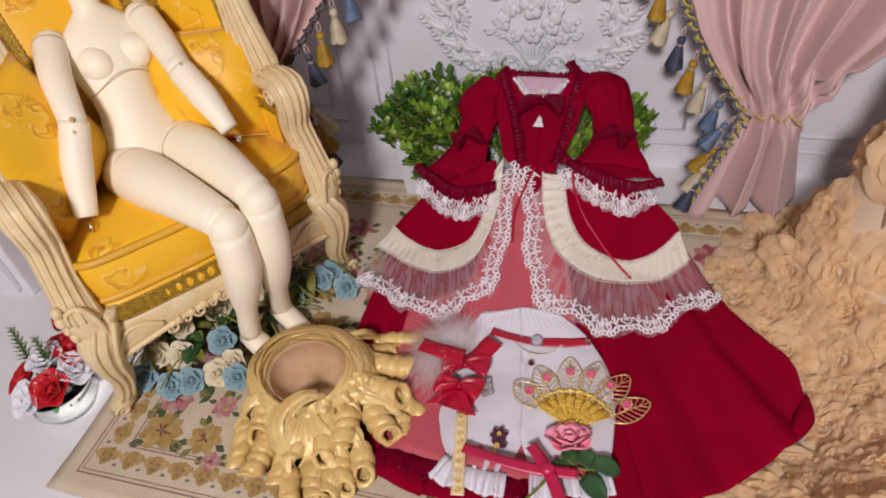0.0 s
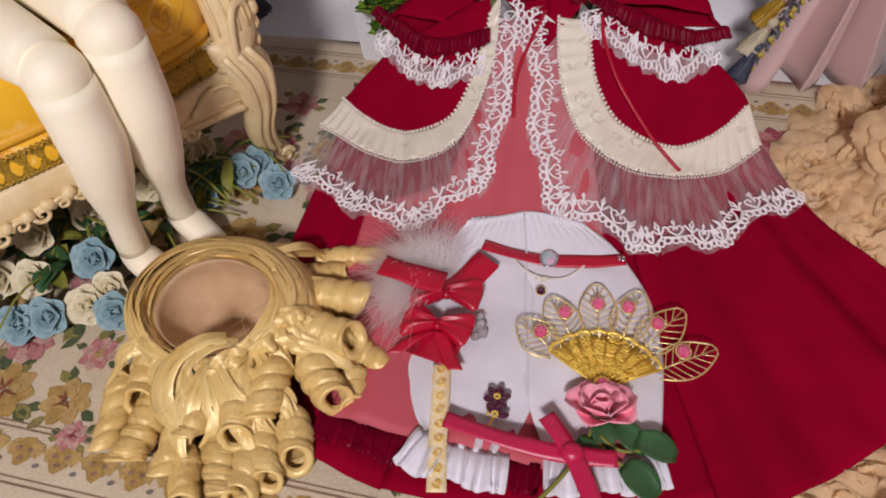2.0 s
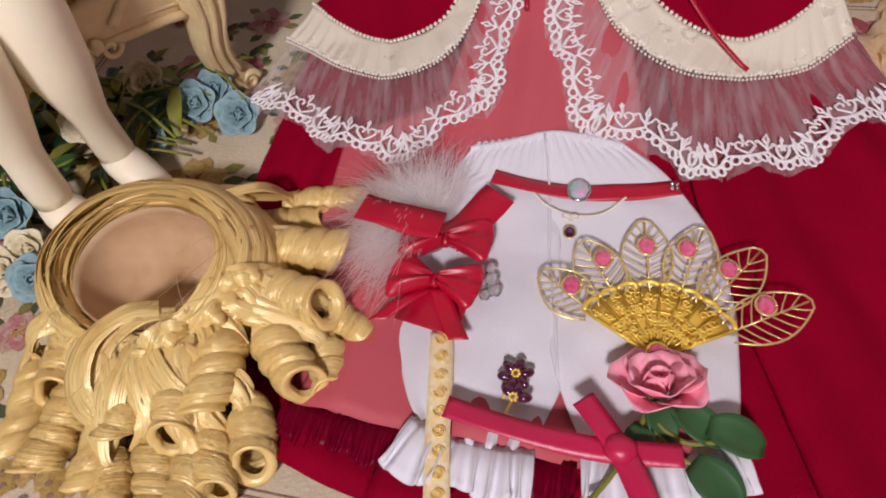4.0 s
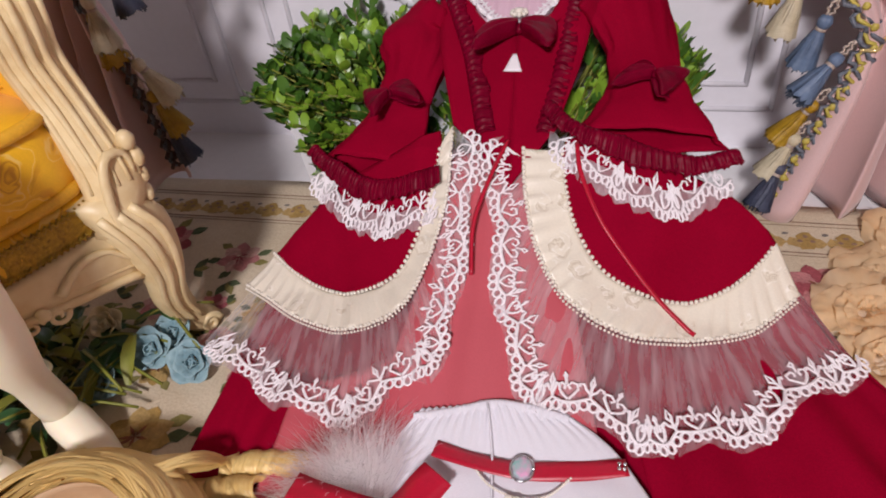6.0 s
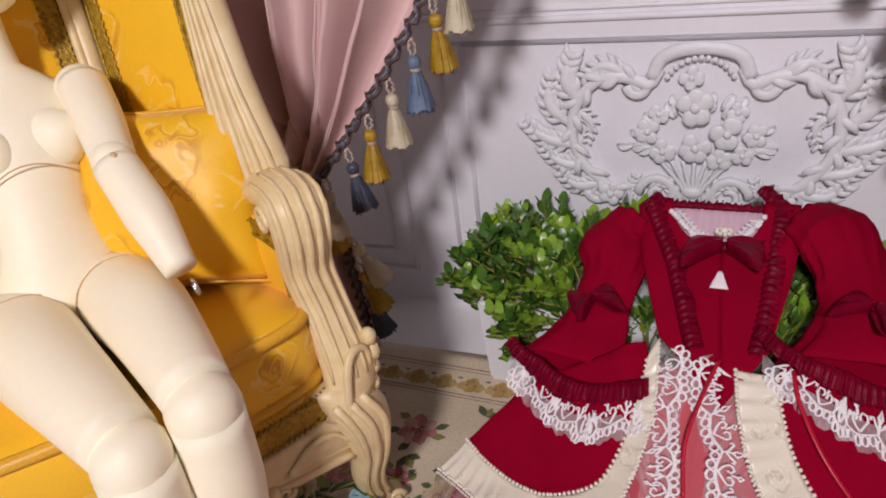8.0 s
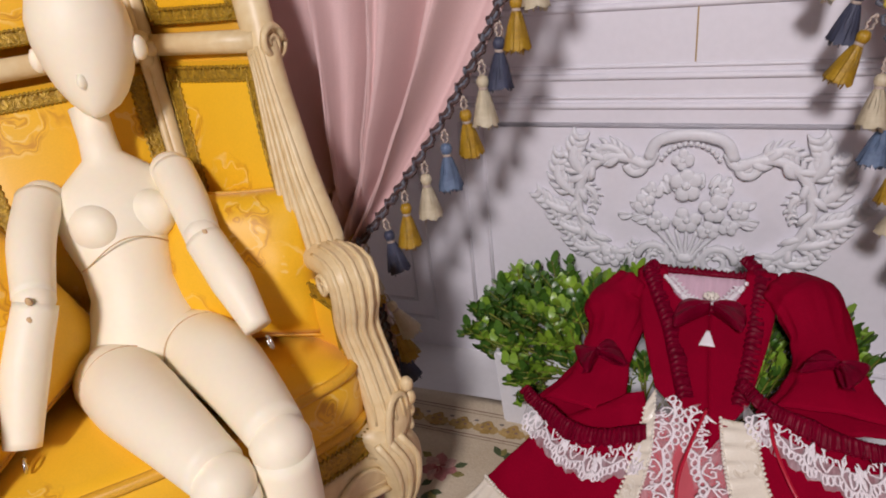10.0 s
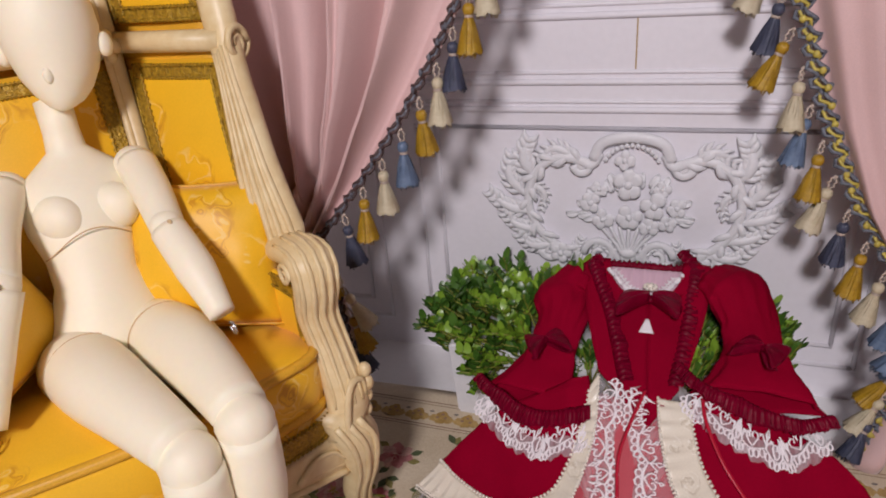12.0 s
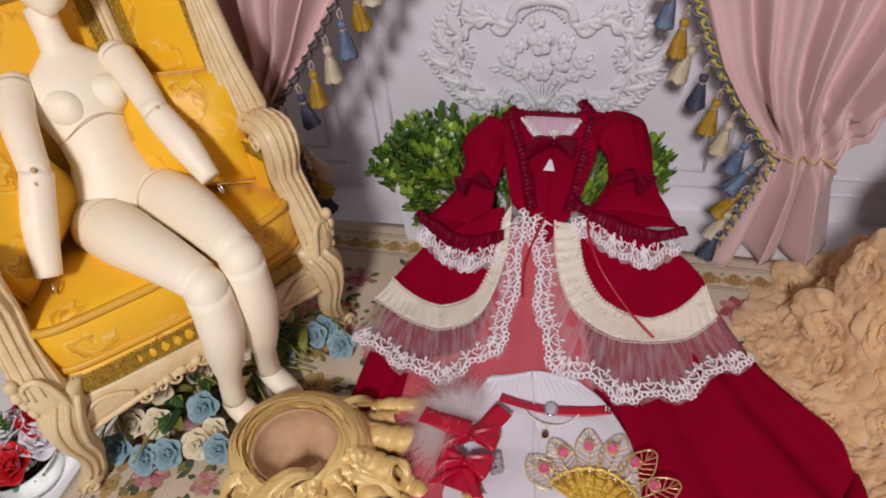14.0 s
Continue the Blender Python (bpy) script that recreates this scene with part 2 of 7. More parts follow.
BLUE_PETAL = material("dusty_blue_petal", (0.30, 0.44, 0.47), 0.6, other=(0.20, 0.33, 0.38), grain=160, blotch=70, bump=0.2)
IVORY_PETAL = material("ivory_petal", (0.80, 0.73, 0.55), 0.6, other=(0.66, 0.57, 0.36), grain=160, blotch=70, bump=0.2)
WHITE_PETAL = material("white_petal", (0.84, 0.83, 0.88), 0.6, amount=0.12, grain=160, blotch=70, bump=0.2)
RED_PETAL = material("red_petal", (0.60, 0.008, 0.016), 0.5, amount=0.35, grain=160, blotch=70, bump=0.2)
PINK_PETAL = material("pink_petal", (0.98, 0.46, 0.56), 0.55, other=(0.95, 0.28, 0.40), grain=160, blotch=70, bump=0.2)
TAN_CHIFFON = sheer(material("peach_chiffon", (1.0, 0.81, 0.54), 0.9, other=(0.92, 0.66, 0.38), grain=300, blotch=45, bump=0.2, gloss=0.1, alpha=0.85), (1.0, 0.82, 0.56), 0.4)
TAN_NET = material("grey_peach_net", (0.82, 0.63, 0.44), 0.8, grain=700, amount=0.2, blotch=25, bump=0.4)
RUG_CLOTH = material("tapestry_cloth", (0.70, 0.60, 0.45), 0.85, other=(0.57, 0.46, 0.32), grain=520, blotch=25, bump=0.7, depth=0.0008)
VASE = glass("clear_glass", (0.95, 0.98, 0.96))
BLACK_CLOTH = material("black_ribbon", (0.02, 0.012, 0.02), 0.5, amount=0.4, grain=400)

# ---- shaping helpers ----
def world_of(ob):
    return ob.matrix_basis if ob.parent is None else world_of(ob.parent) @ ob.matrix_parent_inverse @ ob.matrix_basis


def thing(name, label, category, m=None, group="", kind=""):
    ob = new(name)
    ob.empty_display_size = 0.02
    if m is not None:
        ob.matrix_basis = m
    return tagged(ob, label, category, group, kind)


def part(name, bm, mat, parent=None, label="", local=False, smooth=True, kind="", thick=0.0, face=None):
    """Links a bmesh as one mesh under a thing. local: its points are in the parent's own axes, else in the world's."""
    me = bpy.data.meshes.new(name)
    if face is None:
        bmesh.ops.recalc_face_normals(bm, faces=bm.faces)
    else:
        bm.normal_update()
        if sum((f.normal * f.calc_area() for f in bm.faces), Vector()).dot(Vector(face)) < 0:
            bmesh.ops.reverse_faces(bm, faces=bm.faces)
    bm.to_mesh(me)
    bm.free()
    for one in (mat if isinstance(mat, (list, tuple)) else [mat]):
        me.materials.append(one)
    if smooth:
        me.polygons.foreach_set("use_smooth", [True] * len(me.polygons))
    ob = new(name, me)
    if parent is not None:
        ob.parent = parent
        if not local:
            ob.matrix_parent_inverse = world_of(parent).inverted()
    if thick:
        md = ob.modifiers.new("thickness", "SOLIDIFY")
        md.thickness, md.offset = thick, -1
    return tagged(ob, label, kind=kind)


def setting(name, bm, mat, label, category, smooth=False):
    return tagged(part(name, bm, mat, smooth=smooth), label, category, kind="structure")


def V(*p):
    return Vector(p)


def smooth_path(points, n):
    """n points on a smooth curve through the given ones, evenly spaced."""
    p = [Vector(q) for q in points]
    p = [p[0] * 2 - p[1]] + p + [p[-1] * 2 - p[-2]]
    fine = []
    for i in range(1, len(p) - 2):
        a, b, c, d = p[i - 1:i + 3]
        for k in range(16):
            t = k / 16
            fine.append(0.5 * (2 * b + (c - a) * t + (2 * a - 5 * b + 4 * c - d) * t * t + (3 * b - a - 3 * c + d) * t ** 3))
    fine.append(p[-2])
    run = [0.0]
    for a, b in zip(fine, fine[1:]):
        run.append(run[-1] + (b - a).length)
    out, j = [], 0
    for i in range(n):
        s = run[-1] * i / (n - 1)
        while j < len(run) - 2 and run[j + 1] < s:
            j += 1
        w = (s - run[j]) / max(run[j + 1] - run[j], 1e-9)
        out.append(fine[j].lerp(fine[j + 1], min(w, 1)))
    return out


def grid(bm, fn, nu, nv, close_u=False, mat=0):
    uv = bm.loops.layers.uv.verify()
    rows = [[bm.verts.new(fn(i / nu, j / nv)) for j in range(nv + 1)] for i in range(nu if close_u else nu + 1)]
    for i in range(nu):
        for j in range(nv):
            k = (i + 1) % len(rows)
            f = bm.faces.new((rows[i][j], rows[k][j], rows[k][j + 1], rows[i][j + 1]))
            f.material_index = mat
            for loop, (a, b) in zip(f.loops, ((i, j), (i + 1, j), (i + 1, j + 1), (i, j + 1))):
                loop[uv].uv = (a / nu, b / nv)
    return rows


def loft(bm, rings, seg=16, cap=True, mat=0):
    """rings: (centre, axis a, axis b), joined by a skin."""
    rows = []
    for c, a, b in rings:
        rows.append([bm.verts.new(Vector(c) + Vector(a) * math.cos(2 * math.pi * k / seg) + Vector(b) * math.sin(2 * math.pi * k / seg)) for k in range(seg)])
    uv = bm.loops.layers.uv.verify()
    for i in range(len(rows) - 1):
        for k in range(seg):
            f = bm.faces.new((rows[i][k], rows[i][(k + 1) % seg], rows[i + 1][(k + 1) % seg], rows[i + 1][k]))
            f.material_index = mat
            for loop, (x, y) in zip(f.loops, ((i, k), (i, k + 1), (i + 1, k + 1), (i + 1, k))):
                loop[uv].uv = (x / len(rows), y / seg)
    if cap:
        for row in (rows[0], rows[-1]):
            bm.faces.new(row).material_index = mat


def tube(bm, path, radius, seg=8, flat=1.0, up=(0, 0, 1), cap=True, mat=0):
    path = [Vector(p) for p in path]
    n = len(path)
    rad = radius if isinstance(radius, (list, tuple)) else [radius] * n
    if len(rad) != n:
        rad = [float(np.interp(i / (n - 1), np.linspace(0, 1, len(rad)), rad)) for i in range(n)]
    rings, side = [], None
    for i, p in enumerate(path):
        t = (path[min(i + 1, n - 1)] - path[max(i - 1, 0)]).normalized()
        if side is None:
            side = t.cross(Vector(up))
            if side.length < 1e-3:
                side = t.cross(Vector((1, 0, 0)))
        side = (side - t * side.dot(t)).normalized()
        rings.append((p, side * rad[i], t.cross(side) * rad[i] * flat))
    loft(bm, rings, seg, cap, mat)


def blob(bm, c, r, m=None, seg=10, mat=0):
    r = (r, r, r) if not isinstance(r, (tuple, list)) else r
    mm = Matrix.Translation(Vector(c)) @ (m or Matrix()) @ Matrix.Diagonal((*r, 1))
    new_verts = bmesh.ops.create_uvsphere(bm, u_segments=seg, v_segments=max(5, seg * 2 // 3), radius=1, matrix=mm)["verts"]
    if mat:
        for f in {f for v in new_verts for f in v.link_faces}:
            f.material_index = mat


def box(bm, lo, hi, bevel=0.0, seg=2, mat=0, m=None):
    lo, hi = Vector(lo), Vector(hi)
    mm = (m or Matrix()) @ Matrix.Translation((lo + hi) / 2) @ Matrix.Diagonal((*(hi - lo), 1))
    vs = bmesh.ops.create_cube(bm, size=1, matrix=mm)["verts"]
    if mat:
        for f in {f for v in vs for f in v.link_faces}:
            f.material_index = mat
    if bevel:
        bmesh.ops.bevel(bm, geom=list({e for v in vs for e in v.link_edges}), offset=bevel, segments=seg, profile=0.5, affect="EDGES")


def strip(bm, left, right, across=1, mat=0, bulge=0.0):
    """A sheet between two paths of equal length."""
    def fn(u, v):
        i = min(int(round(u * (len(left) - 1))), len(left) - 1)
        p = left[i].lerp(right[i], v)
        return p + V(0, 0, bulge * math.sin(math.pi * v))
    grid(bm, fn, len(left) - 1, across, mat=mat)


def petal(bm, base, out, up, length, width, curl, mat=0, nu=4, nv=4, cup=0.25):
    """A curved petal that grows from base along out and bends towards up."""
    out, up = Vector(out).normalized(), Vector(up).normalized()
    side = out.cross(up).normalized()

    def fn(u, v):
        w = width * math.sin(math.pi * min(0.12 + 0.80 * u, 1)) ** 0.7
        s = (v - 0.5) * 2
        a = curl * u
        d = out * math.cos(a) + up * math.sin(a)
        return Vector(base) + d * length * u + side * s * w * 0.5 + (up * math.cos(a) - out * math.sin(a)) * (s * s * cup * w)
    grid(bm, fn, nu, nv, mat=mat)


def blossom(bm, c, r, axis, turn=0.0, layers=((0.0, 3, 0.35, 1.45), (0.1, 4, 0.6, 1.2), (0.2, 5, 0.85, 0.85), (0.3, 5, 1.0, 0.5)), mat=0):
    """A rose of layered petals, opening along axis."""
    axis = Vector(axis).normalized()
    a = axis.orthogonal().normalized()
    b = axis.cross(a)
    for k, (low, count, size, steep) in enumerate(layers):
        for i in range(count):
            t = turn + 2 * math.pi * (i + 0.5 * k) / count
            out = (a * math.cos(t) + b * math.sin(t))
            d = out * math.cos(steep) + axis * math.sin(steep)
            petal(bm, Vector(c) + out * r * 0.10 * (k + 0.5) - axis * r * low * 0.5, d, axis * math.cos(steep) - out * math.sin(steep), r * size, r * (0.55 + 0.30 * k), 0.25 - 0.3 * (k > 1), mat)


# ---- the room ----
WALL_Y = 0.937
bm = bmesh.new()
box(bm, (-1.3, -1.6, -0.03), (1.5, WALL_Y, 0.0))
setting("floor", bm, TABLE, "glossy white board floor under the display", "floor")
bm = bmesh.new()
box(bm, (-1.3, WALL_Y, -0.03), (1.5, WALL_Y + 0.05, 1.3))
setting("wall_north", bm, WHITE_PAINT, "white panelled backdrop wall with raised mouldings", "wall")
# walls and ceiling added out of view, to close the room and bounce light
for nm, lo, hi in (("wall_west", (-1.35, -1.6, -0.03), (-1.3, WALL_Y + 0.05, 2.3)), ("wall_east", (1.5, -1.6, -0.03), (1.55, WALL_Y + 0.05, 2.3)),
                   ("wall_south", (-1.35, -1.65, -0.03), (1.55, -1.6, 2.3)), ("wall_upper", (-1.3, WALL_Y + 0.004, 1.304), (1.5, WALL_Y + 0.05, 2.3))):
    bm = bmesh.new()
    box(bm, lo, hi)
    setting(nm, bm, ROOM_PAINT, "plain unseen wall added to close the room", "wall")
bm = bmesh.new()
box(bm, (-1.35, -1.65, 2.3), (1.55, WALL_Y + 0.05, 2.35))
setting("ceiling", bm, ROOM_PAINT, "plain unseen ceiling added above the display", "ceiling")


def moulding(path, r, closed=False):
    bm = bmesh.new()
    pts = [V(x, WALL_Y, z) for x, z in path]
    for a, b in zip(pts, pts[1:] + (pts[:1] if closed else [])):
        d = (b - a).normalized() * r * 0.7
        tube(bm, [a - d, b + d], r, 8, up=(0, 1, 0))
    setting("trim", bm, WHITE_PAINT, "slim white raised moulding on the wall", "moulding", smooth=True)


for z, r in ((0.279, 0.0030), (0.2865, 0.0018), (0.304, 0.0030), (0.3125, 0.0018), (0.360, 0.0032), (0.369, 0.0018)):
    moulding([(-0.9, z), (1.2, z)], r)
for inset in (0.0, 0.022):
    for x0, x1 in ((-0.080, 0.338), (-0.62, -0.13), (0.39, 0.9)):
        moulding([(x0 + inset, 0.036 + inset), (x1 - inset, 0.036 + inset), (x1 - inset, 0.262), (x0 + inset, 0.262)], 0.0022, True)
bm = bmesh.new()
for z0, z1 in ((0.315, 0.357), (0.372, 0.8)):
    box(bm, (0.1285, WALL_Y - 0.0008, z0), (0.1297, WALL_Y + 0.001, z1))
setting("trim", bm, CREAM_DEEP, "hairline seam between two wall boards", "seam")

# ---- the rug ----
RUG = thing("rug", "cream tapestry rug with woven flowers and gold border", "rug", pose(0.15, 0.61, 0))
RX0, RX1, RY0, RY1 = -0.222, 0.56, 0.374, 0.853
RZ = 0.0032


def rug_height(x, y):
    return RZ + 0.0009 * noise.noise((x * 9, y * 9, 0)) + 0.0015 * math.exp(-((y - RY1) / 0.02) ** 2)


bm = bmesh.new()
grid(bm, lambda u, v: V(RX0 + (RX1 - RX0) * u + 0.0025 * noise.noise((u * 3, v * 5, 3)), RY0 + (RY1 - RY0) * v + 0.003 * noise.noise((u * 6, v, 7)), rug_height(RX0 + (RX1 - RX0) * u, RY0 + (RY1 - RY0) * v)), 78, 48)
part("cloth", bm, RUG_CLOTH, RUG, thick=0.003, face=(0, 0, 1))
WOOL = {k: material("wool_" + k, c, 0.9, grain=500, amount=0.45, blotch=160, bump=0.8, depth=0.0008) for k, c in dict(
    gold=(0.52, 0.33, 0.10), amber=(0.60, 0.40, 0.15), rust=(0.30, 0.10, 0.05), pink=(0.62, 0.25, 0.25), rose=(0.42, 0.09, 0.11),
    blush=(0.70, 0.42, 0.36), green=(0.10, 0.13, 0.055), olive=(0.30, 0.26, 0.08), line=(0.36, 0.22, 0.15), slate=(0.25, 0.22, 0.2)).items()}


def woven(name, shapes, mats):
    """Woven figures: flat patches of thread that stand a little proud of the cloth."""
    bm = bmesh.new()
    for k, (outline, lift, mat) in enumerate(shapes):
        vs = [bm.verts.new((x, y, rug_height(x, y) + 0.0004 + lift)) for x, y in outline]
        bm.faces.new(vs).material_index = mat
    part(name, bm, [WOOL[m] for m in mats], RUG, smooth=False, face=(0, 0, 1))


def ragged(x, y, r, n, wave, turn, rng, squash=1.0):
    return [(x + r * (1 + 0.16 * math.cos(wave * a) + rng.uniform(-0.09, 0.09)) * math.cos(a + turn), y + squash * r * (1 + 0.16 * math.cos(wave * a) + rng.uniform(-0.09, 0.09)) * math.sin(a + turn))
            for a in [2 * math.pi * i / n for i in range(n)]]


def leaf_outline(x, y, a, l, w):
    return [(x + math.cos(a) * l * t + math.cos(a + 1.57) * w * s * math.sin(math.pi * t) ** 0.8, y + math.sin(a) * l * t + math.sin(a + 1.57) * w * s * math.sin(math.pi * t) ** 0.8)
            for t, s in ((0, 0), (0.25, 1), (0.55, 1.1), (0.8, 0.8), (1, 0), (0.8, -0.8), (0.55, -1.1), (0.25, -1))]


def woven_flower(x, y, r, kind, rng):
    outer, mid, inner = {"gold": ("gold", "amber", "rust"), "pink": ("pink", "blush", "rose"), "rose": ("rose", "pink", "rust"), "sun": ("amber", "gold", "rust"), "blush": ("blush", "pink", "gold")}[kind]
    shapes = []
    for i in range(6):
        a = rng.uniform(0, 6.28)
        shapes.append((leaf_outline(x + math.cos(a) * r * 0.8, y + math.sin(a) * r * 0.8, a + rng.uniform(-0.6, 0.6), r * 0.75, r * 0.2), 0.0, 3 + i % 2))
    n = rng.choice((7, 8, 9))
    for i in range(n):
        a = 2 * math.pi * i / n + rng.uniform(-0.15, 0.15)
        shapes.append((ragged(x + math.cos(a) * r * 0.62, y + math.sin(a) * r * 0.62, r * 0.36, 9, 3, a, rng), 0.0002 + 0.00004 * i, i % 2))
    for i in range(6):
        a = 2 * math.pi * i / 6 + 0.4
        shapes.append((ragged(x + math.cos(a) * r * 0.33, y + math.sin(a) * r * 0.33, r * 0.22, 8, 3, a, rng), 0.0007 + 0.00004 * i, (i + 1) % 2))
    for i in range(7):
        a = rng.uniform(0, 6.28)
        shapes.append((leaf_outline(x, y, a, r * rng.uniform(0.25, 0.55), r * 0.05), 0.0011 + 0.00003 * i, 2))
    woven("woven_flower", shapes, (outer, mid, inner, "green", "olive"))


def build_rug():
    rng = random.Random(5)
    b = 0.020
    lines = bmesh.new()
    for off in (b, b + 0.004, b + 0.034, b + 0.0375):
        x0, x1, y0, y1 = RX0 + off, RX1 - off, RY0 + off * 0.95, RY1 - off * 0.95
        for (ax, ay), (bx, by) in (((x0, y0), (x1, y0)), ((x1, y0), (x1, y1)), ((x1, y1), (x0, y1)), ((x0, y1), (x0, y0))):
            n = 40
            d = Vector((bx - ax, by - ay)).normalized().orthogonal() * (0.0006 if off in (b, b + 0.034) else 0.0004)
            strip(lines, [V(ax + (bx - ax) * i / n + d.x, ay + (by - ay) * i / n + d.y, rug_height(ax + (bx - ax) * i / n, ay + (by - ay) * i / n) + 0.0005) for i in range(n + 1)],
                  [V(ax + (bx - ax) * i / n - d.x, ay + (by - ay) * i / n - d.y, rug_height(ax + (bx - ax) * i / n, ay + (by - ay) * i / n) + 0.0005) for i in range(n + 1)])
    part("woven_line", lines, WOOL["line"], RUG, "thin brown woven border line", kind="stuff")
    c = b + 0.0185

    def border(x, y, turn):
        ca, sa = math.cos(turn), math.sin(turn)
        shapes = []
        for k, (px, py, r) in enumerate(((-0.0075, 0.002, 0.0052), (0.0, 0.0035, 0.006), (0.0075, 0.002, 0.0052), (0.0, -0.003, 0.006))):
            shapes.append((ragged(x + px * ca - py * sa, y + px * sa + py * ca, r, 10, 4, turn + k, rng), 0.0001 + 0.0001 * k, k % 2))
        for px, py in ((-0.004, 0.001), (0.004, 0.001), (0, -0.004)):
            shapes.append((ragged(x + px * ca - py * sa, y + px * sa + py * ca, 0.0018, 6, 2, turn, rng), 0.0007, 2))
        qx, qy = 0.0125, -0.007
        shapes.append((ragged(x + qx * ca - qy * sa, y + qx * sa + qy * ca, 0.0023, 6, 2, 0.5, rng, 0.7), 0.0002, 3))
        woven("woven_border_motif", shapes, ("amber", "gold", "line", "slate"))
    for i in range(29):
        x = RX0 + c + 0.0255 * i
        border(x, RY0 + c, 0.0)
        border(x, RY1 - c, math.pi)
    for i in range(1, 16):
        border(RX0 + c, RY0 + c + 0.0255 * i, -math.pi / 2)
    placed = [(-0.146, 0.446, 0.021, "gold"), (-0.150, 0.482, 0.017, "pink"), (-0.100, 0.447, 0.017, "sun"), (-0.083, 0.427, 0.010, "pink"), (-0.098, 0.483, 0.013, "blush"),
              (-0.125, 0.765, 0.022, "rose"), (-0.055, 0.755, 0.017, "pink"), (-0.045, 0.595, 0.022, "gold"), (-0.075, 0.55, 0.015, "pink"), (-0.10, 0.555, 0.012, "sun"),
              (-0.012, 0.70, 0.013, "gold"), (-0.09, 0.70, 0.016, "blush"), (-0.06, 0.645, 0.014, "sun"), (0.352, 0.77, 0.019, "rose"), (0.392, 0.755, 0.016, "sun"), (0.37, 0.725, 0.014, "pink"),
              (0.43, 0.78, 0.017, "blush"), (-0.02, 0.445, 0.017, "rose"), (0.03, 0.42, 0.014, "gold")]
    for x, y, r, kind in placed:
        woven_flower(x, y, r, kind, rng)
    kinds = ("gold", "pink", "sun", "blush", "rose")
    tries = 0
    while len(placed) < 74 and tries < 4000:
        tries += 1
        x, y, r = rng.uniform(RX0 + 0.075, RX1 - 0.075), rng.uniform(RY0 + 0.075, RY1 - 0.07), rng.uniform(0.011, 0.020)
        if all((x - q[0]) ** 2 + (y - q[1]) ** 2 > (r + q[2] + 0.006) ** 2 for q in placed):
            placed.append((x, y, r, kinds[len(placed) % 5]))
            woven_flower(*placed[-1], rng)
    for i in range(150):
        x, y = rng.uniform(RX0 + 0.07, RX1 - 0.07), rng.uniform(RY0 + 0.07, RY1 - 0.065)
        if all((x - q[0]) ** 2 + (y - q[1]) ** 2 > (q[2] + 0.006) ** 2 for q in placed):
            a = rng.uniform(0, 6.28)
            woven("woven_leaf", [(leaf_outline(x, y, a + 0.9 * k, rng.uniform(0.010, 0.017), 0.0032), 0.0002 + 0.0001 * k, k % 2) for k in range(3)], ("green", "olive"))


build_rug()

# ---- the armchair: x across, y to its back, z up ----
SEAT_AT = pose(-0.13, 0.58, 0, 0, 0, 56.06)
CHAIR = thing("armchair", "cream carved wooden wing armchair with yellow damask upholstery", "armchair", SEAT_AT)


def mirrored(fn):
    for s in (-1, 1):
        fn(s)


def carve(bm, path, r, s=1, flat=0.7, seg=6, up=(0, -1, 0)):
    tube(bm, smooth_path([(s * x, y, z) for x, y, z in path], 18), r, seg, flat, up)


def scroll(bm, c, r, ax, ay, turns=1.4, thick=0.0025, sign=1):
    """A carved spiral in the plane of ax and ay."""
    ax, ay = Vector(ax), Vector(ay)
    pts = []
    for i in range(22):
        t = i / 21
        a = sign * t * turns * 2 * math.pi
        pts.append(Vector(c) + (ax * math.cos(a) + ay * math.sin(a)) * r * (1 - 0.8 * t))
    tube(bm, pts, [thick, thick * 0.8, thick * 0.5], 6, up=ax.cross(ay))


def front_leg(s):
    bm = bmesh.new()
    rings = []
    spine = smooth_path([(0.108, -0.026, 0.140), (0.121, -0.030, 0.112), (0.124, -0.027, 0.080), (0.122, -0.018, 0.050), (0.127, -0.010, 0.024), (0.137, -0.006, 0.004)], 16)
    width = np.interp(np.linspace(0, 1, 16), [0, 0.2, 0.5, 0.8, 0.93, 1], [0.016, 0.0185, 0.0125, 0.0105, 0.013, 0.0115])
    for p, w in zip(spine, width):
        rings.append(((s * p.x, p.y, p.z), (w, 0, 0), (0, w * 0.92, 0)))
    loft(bm, rings, 14)
    leg = part("leg", bm, CREAM_WOOD, CHAIR, local=True)
    bm = bmesh.new()
    for k in (-1, 0, 1):
        carve(bm, [(p.x + 0.5 * k * w, p.y - 0.93 * w * (1 - 0.1 * k * k), p.z) for p, w in list(zip(spine, width))[1:15:2]], [0.0026, 0.0022, 0.0016], s)
    scroll(bm, (s * 0.137, -0.018, 0.010), 0.007, (s, 0, 0), (0, 0, 1), sign=1)
    part("carving", bm, CREAM_WOOD, leg, "raised fluting on the leg", local=True)


def rear_leg(s):
    bm = bmesh.new()
    loft(bm, [((s * x, y, z), (0.010, 0, 0), (0, 0.010, 0)) for x, y, z in ((0.075, 0.085, 0.14), (0.08, 0.10, 0.08), (0.088, 0.125, 0.0))], 10)
    part("leg", bm, CREAM_WOOD, CHAIR, local=True)


mirrored(front_leg)
mirrored(rear_leg)


def outline_seat(z, grow):
    """Seat outline, from the rear left round the front to the rear right."""
    return [V(-0.082 - grow, 0.105 + grow, z), V(-0.104 - grow, 0.04, z), V(-0.108 - grow, -0.005, z), V(-0.098 - grow, -0.027 - grow, z), V(-0.05, -0.036 - grow, z), V(0, -0.040 - grow, z),
            V(0.05, -0.036 - grow, z), V(0.098 + grow, -0.027 - grow, z), V(0.108 + grow, -0.005, z), V(0.104 + grow, 0.04, z), V(0.082 + grow, 0.105 + grow, z)]


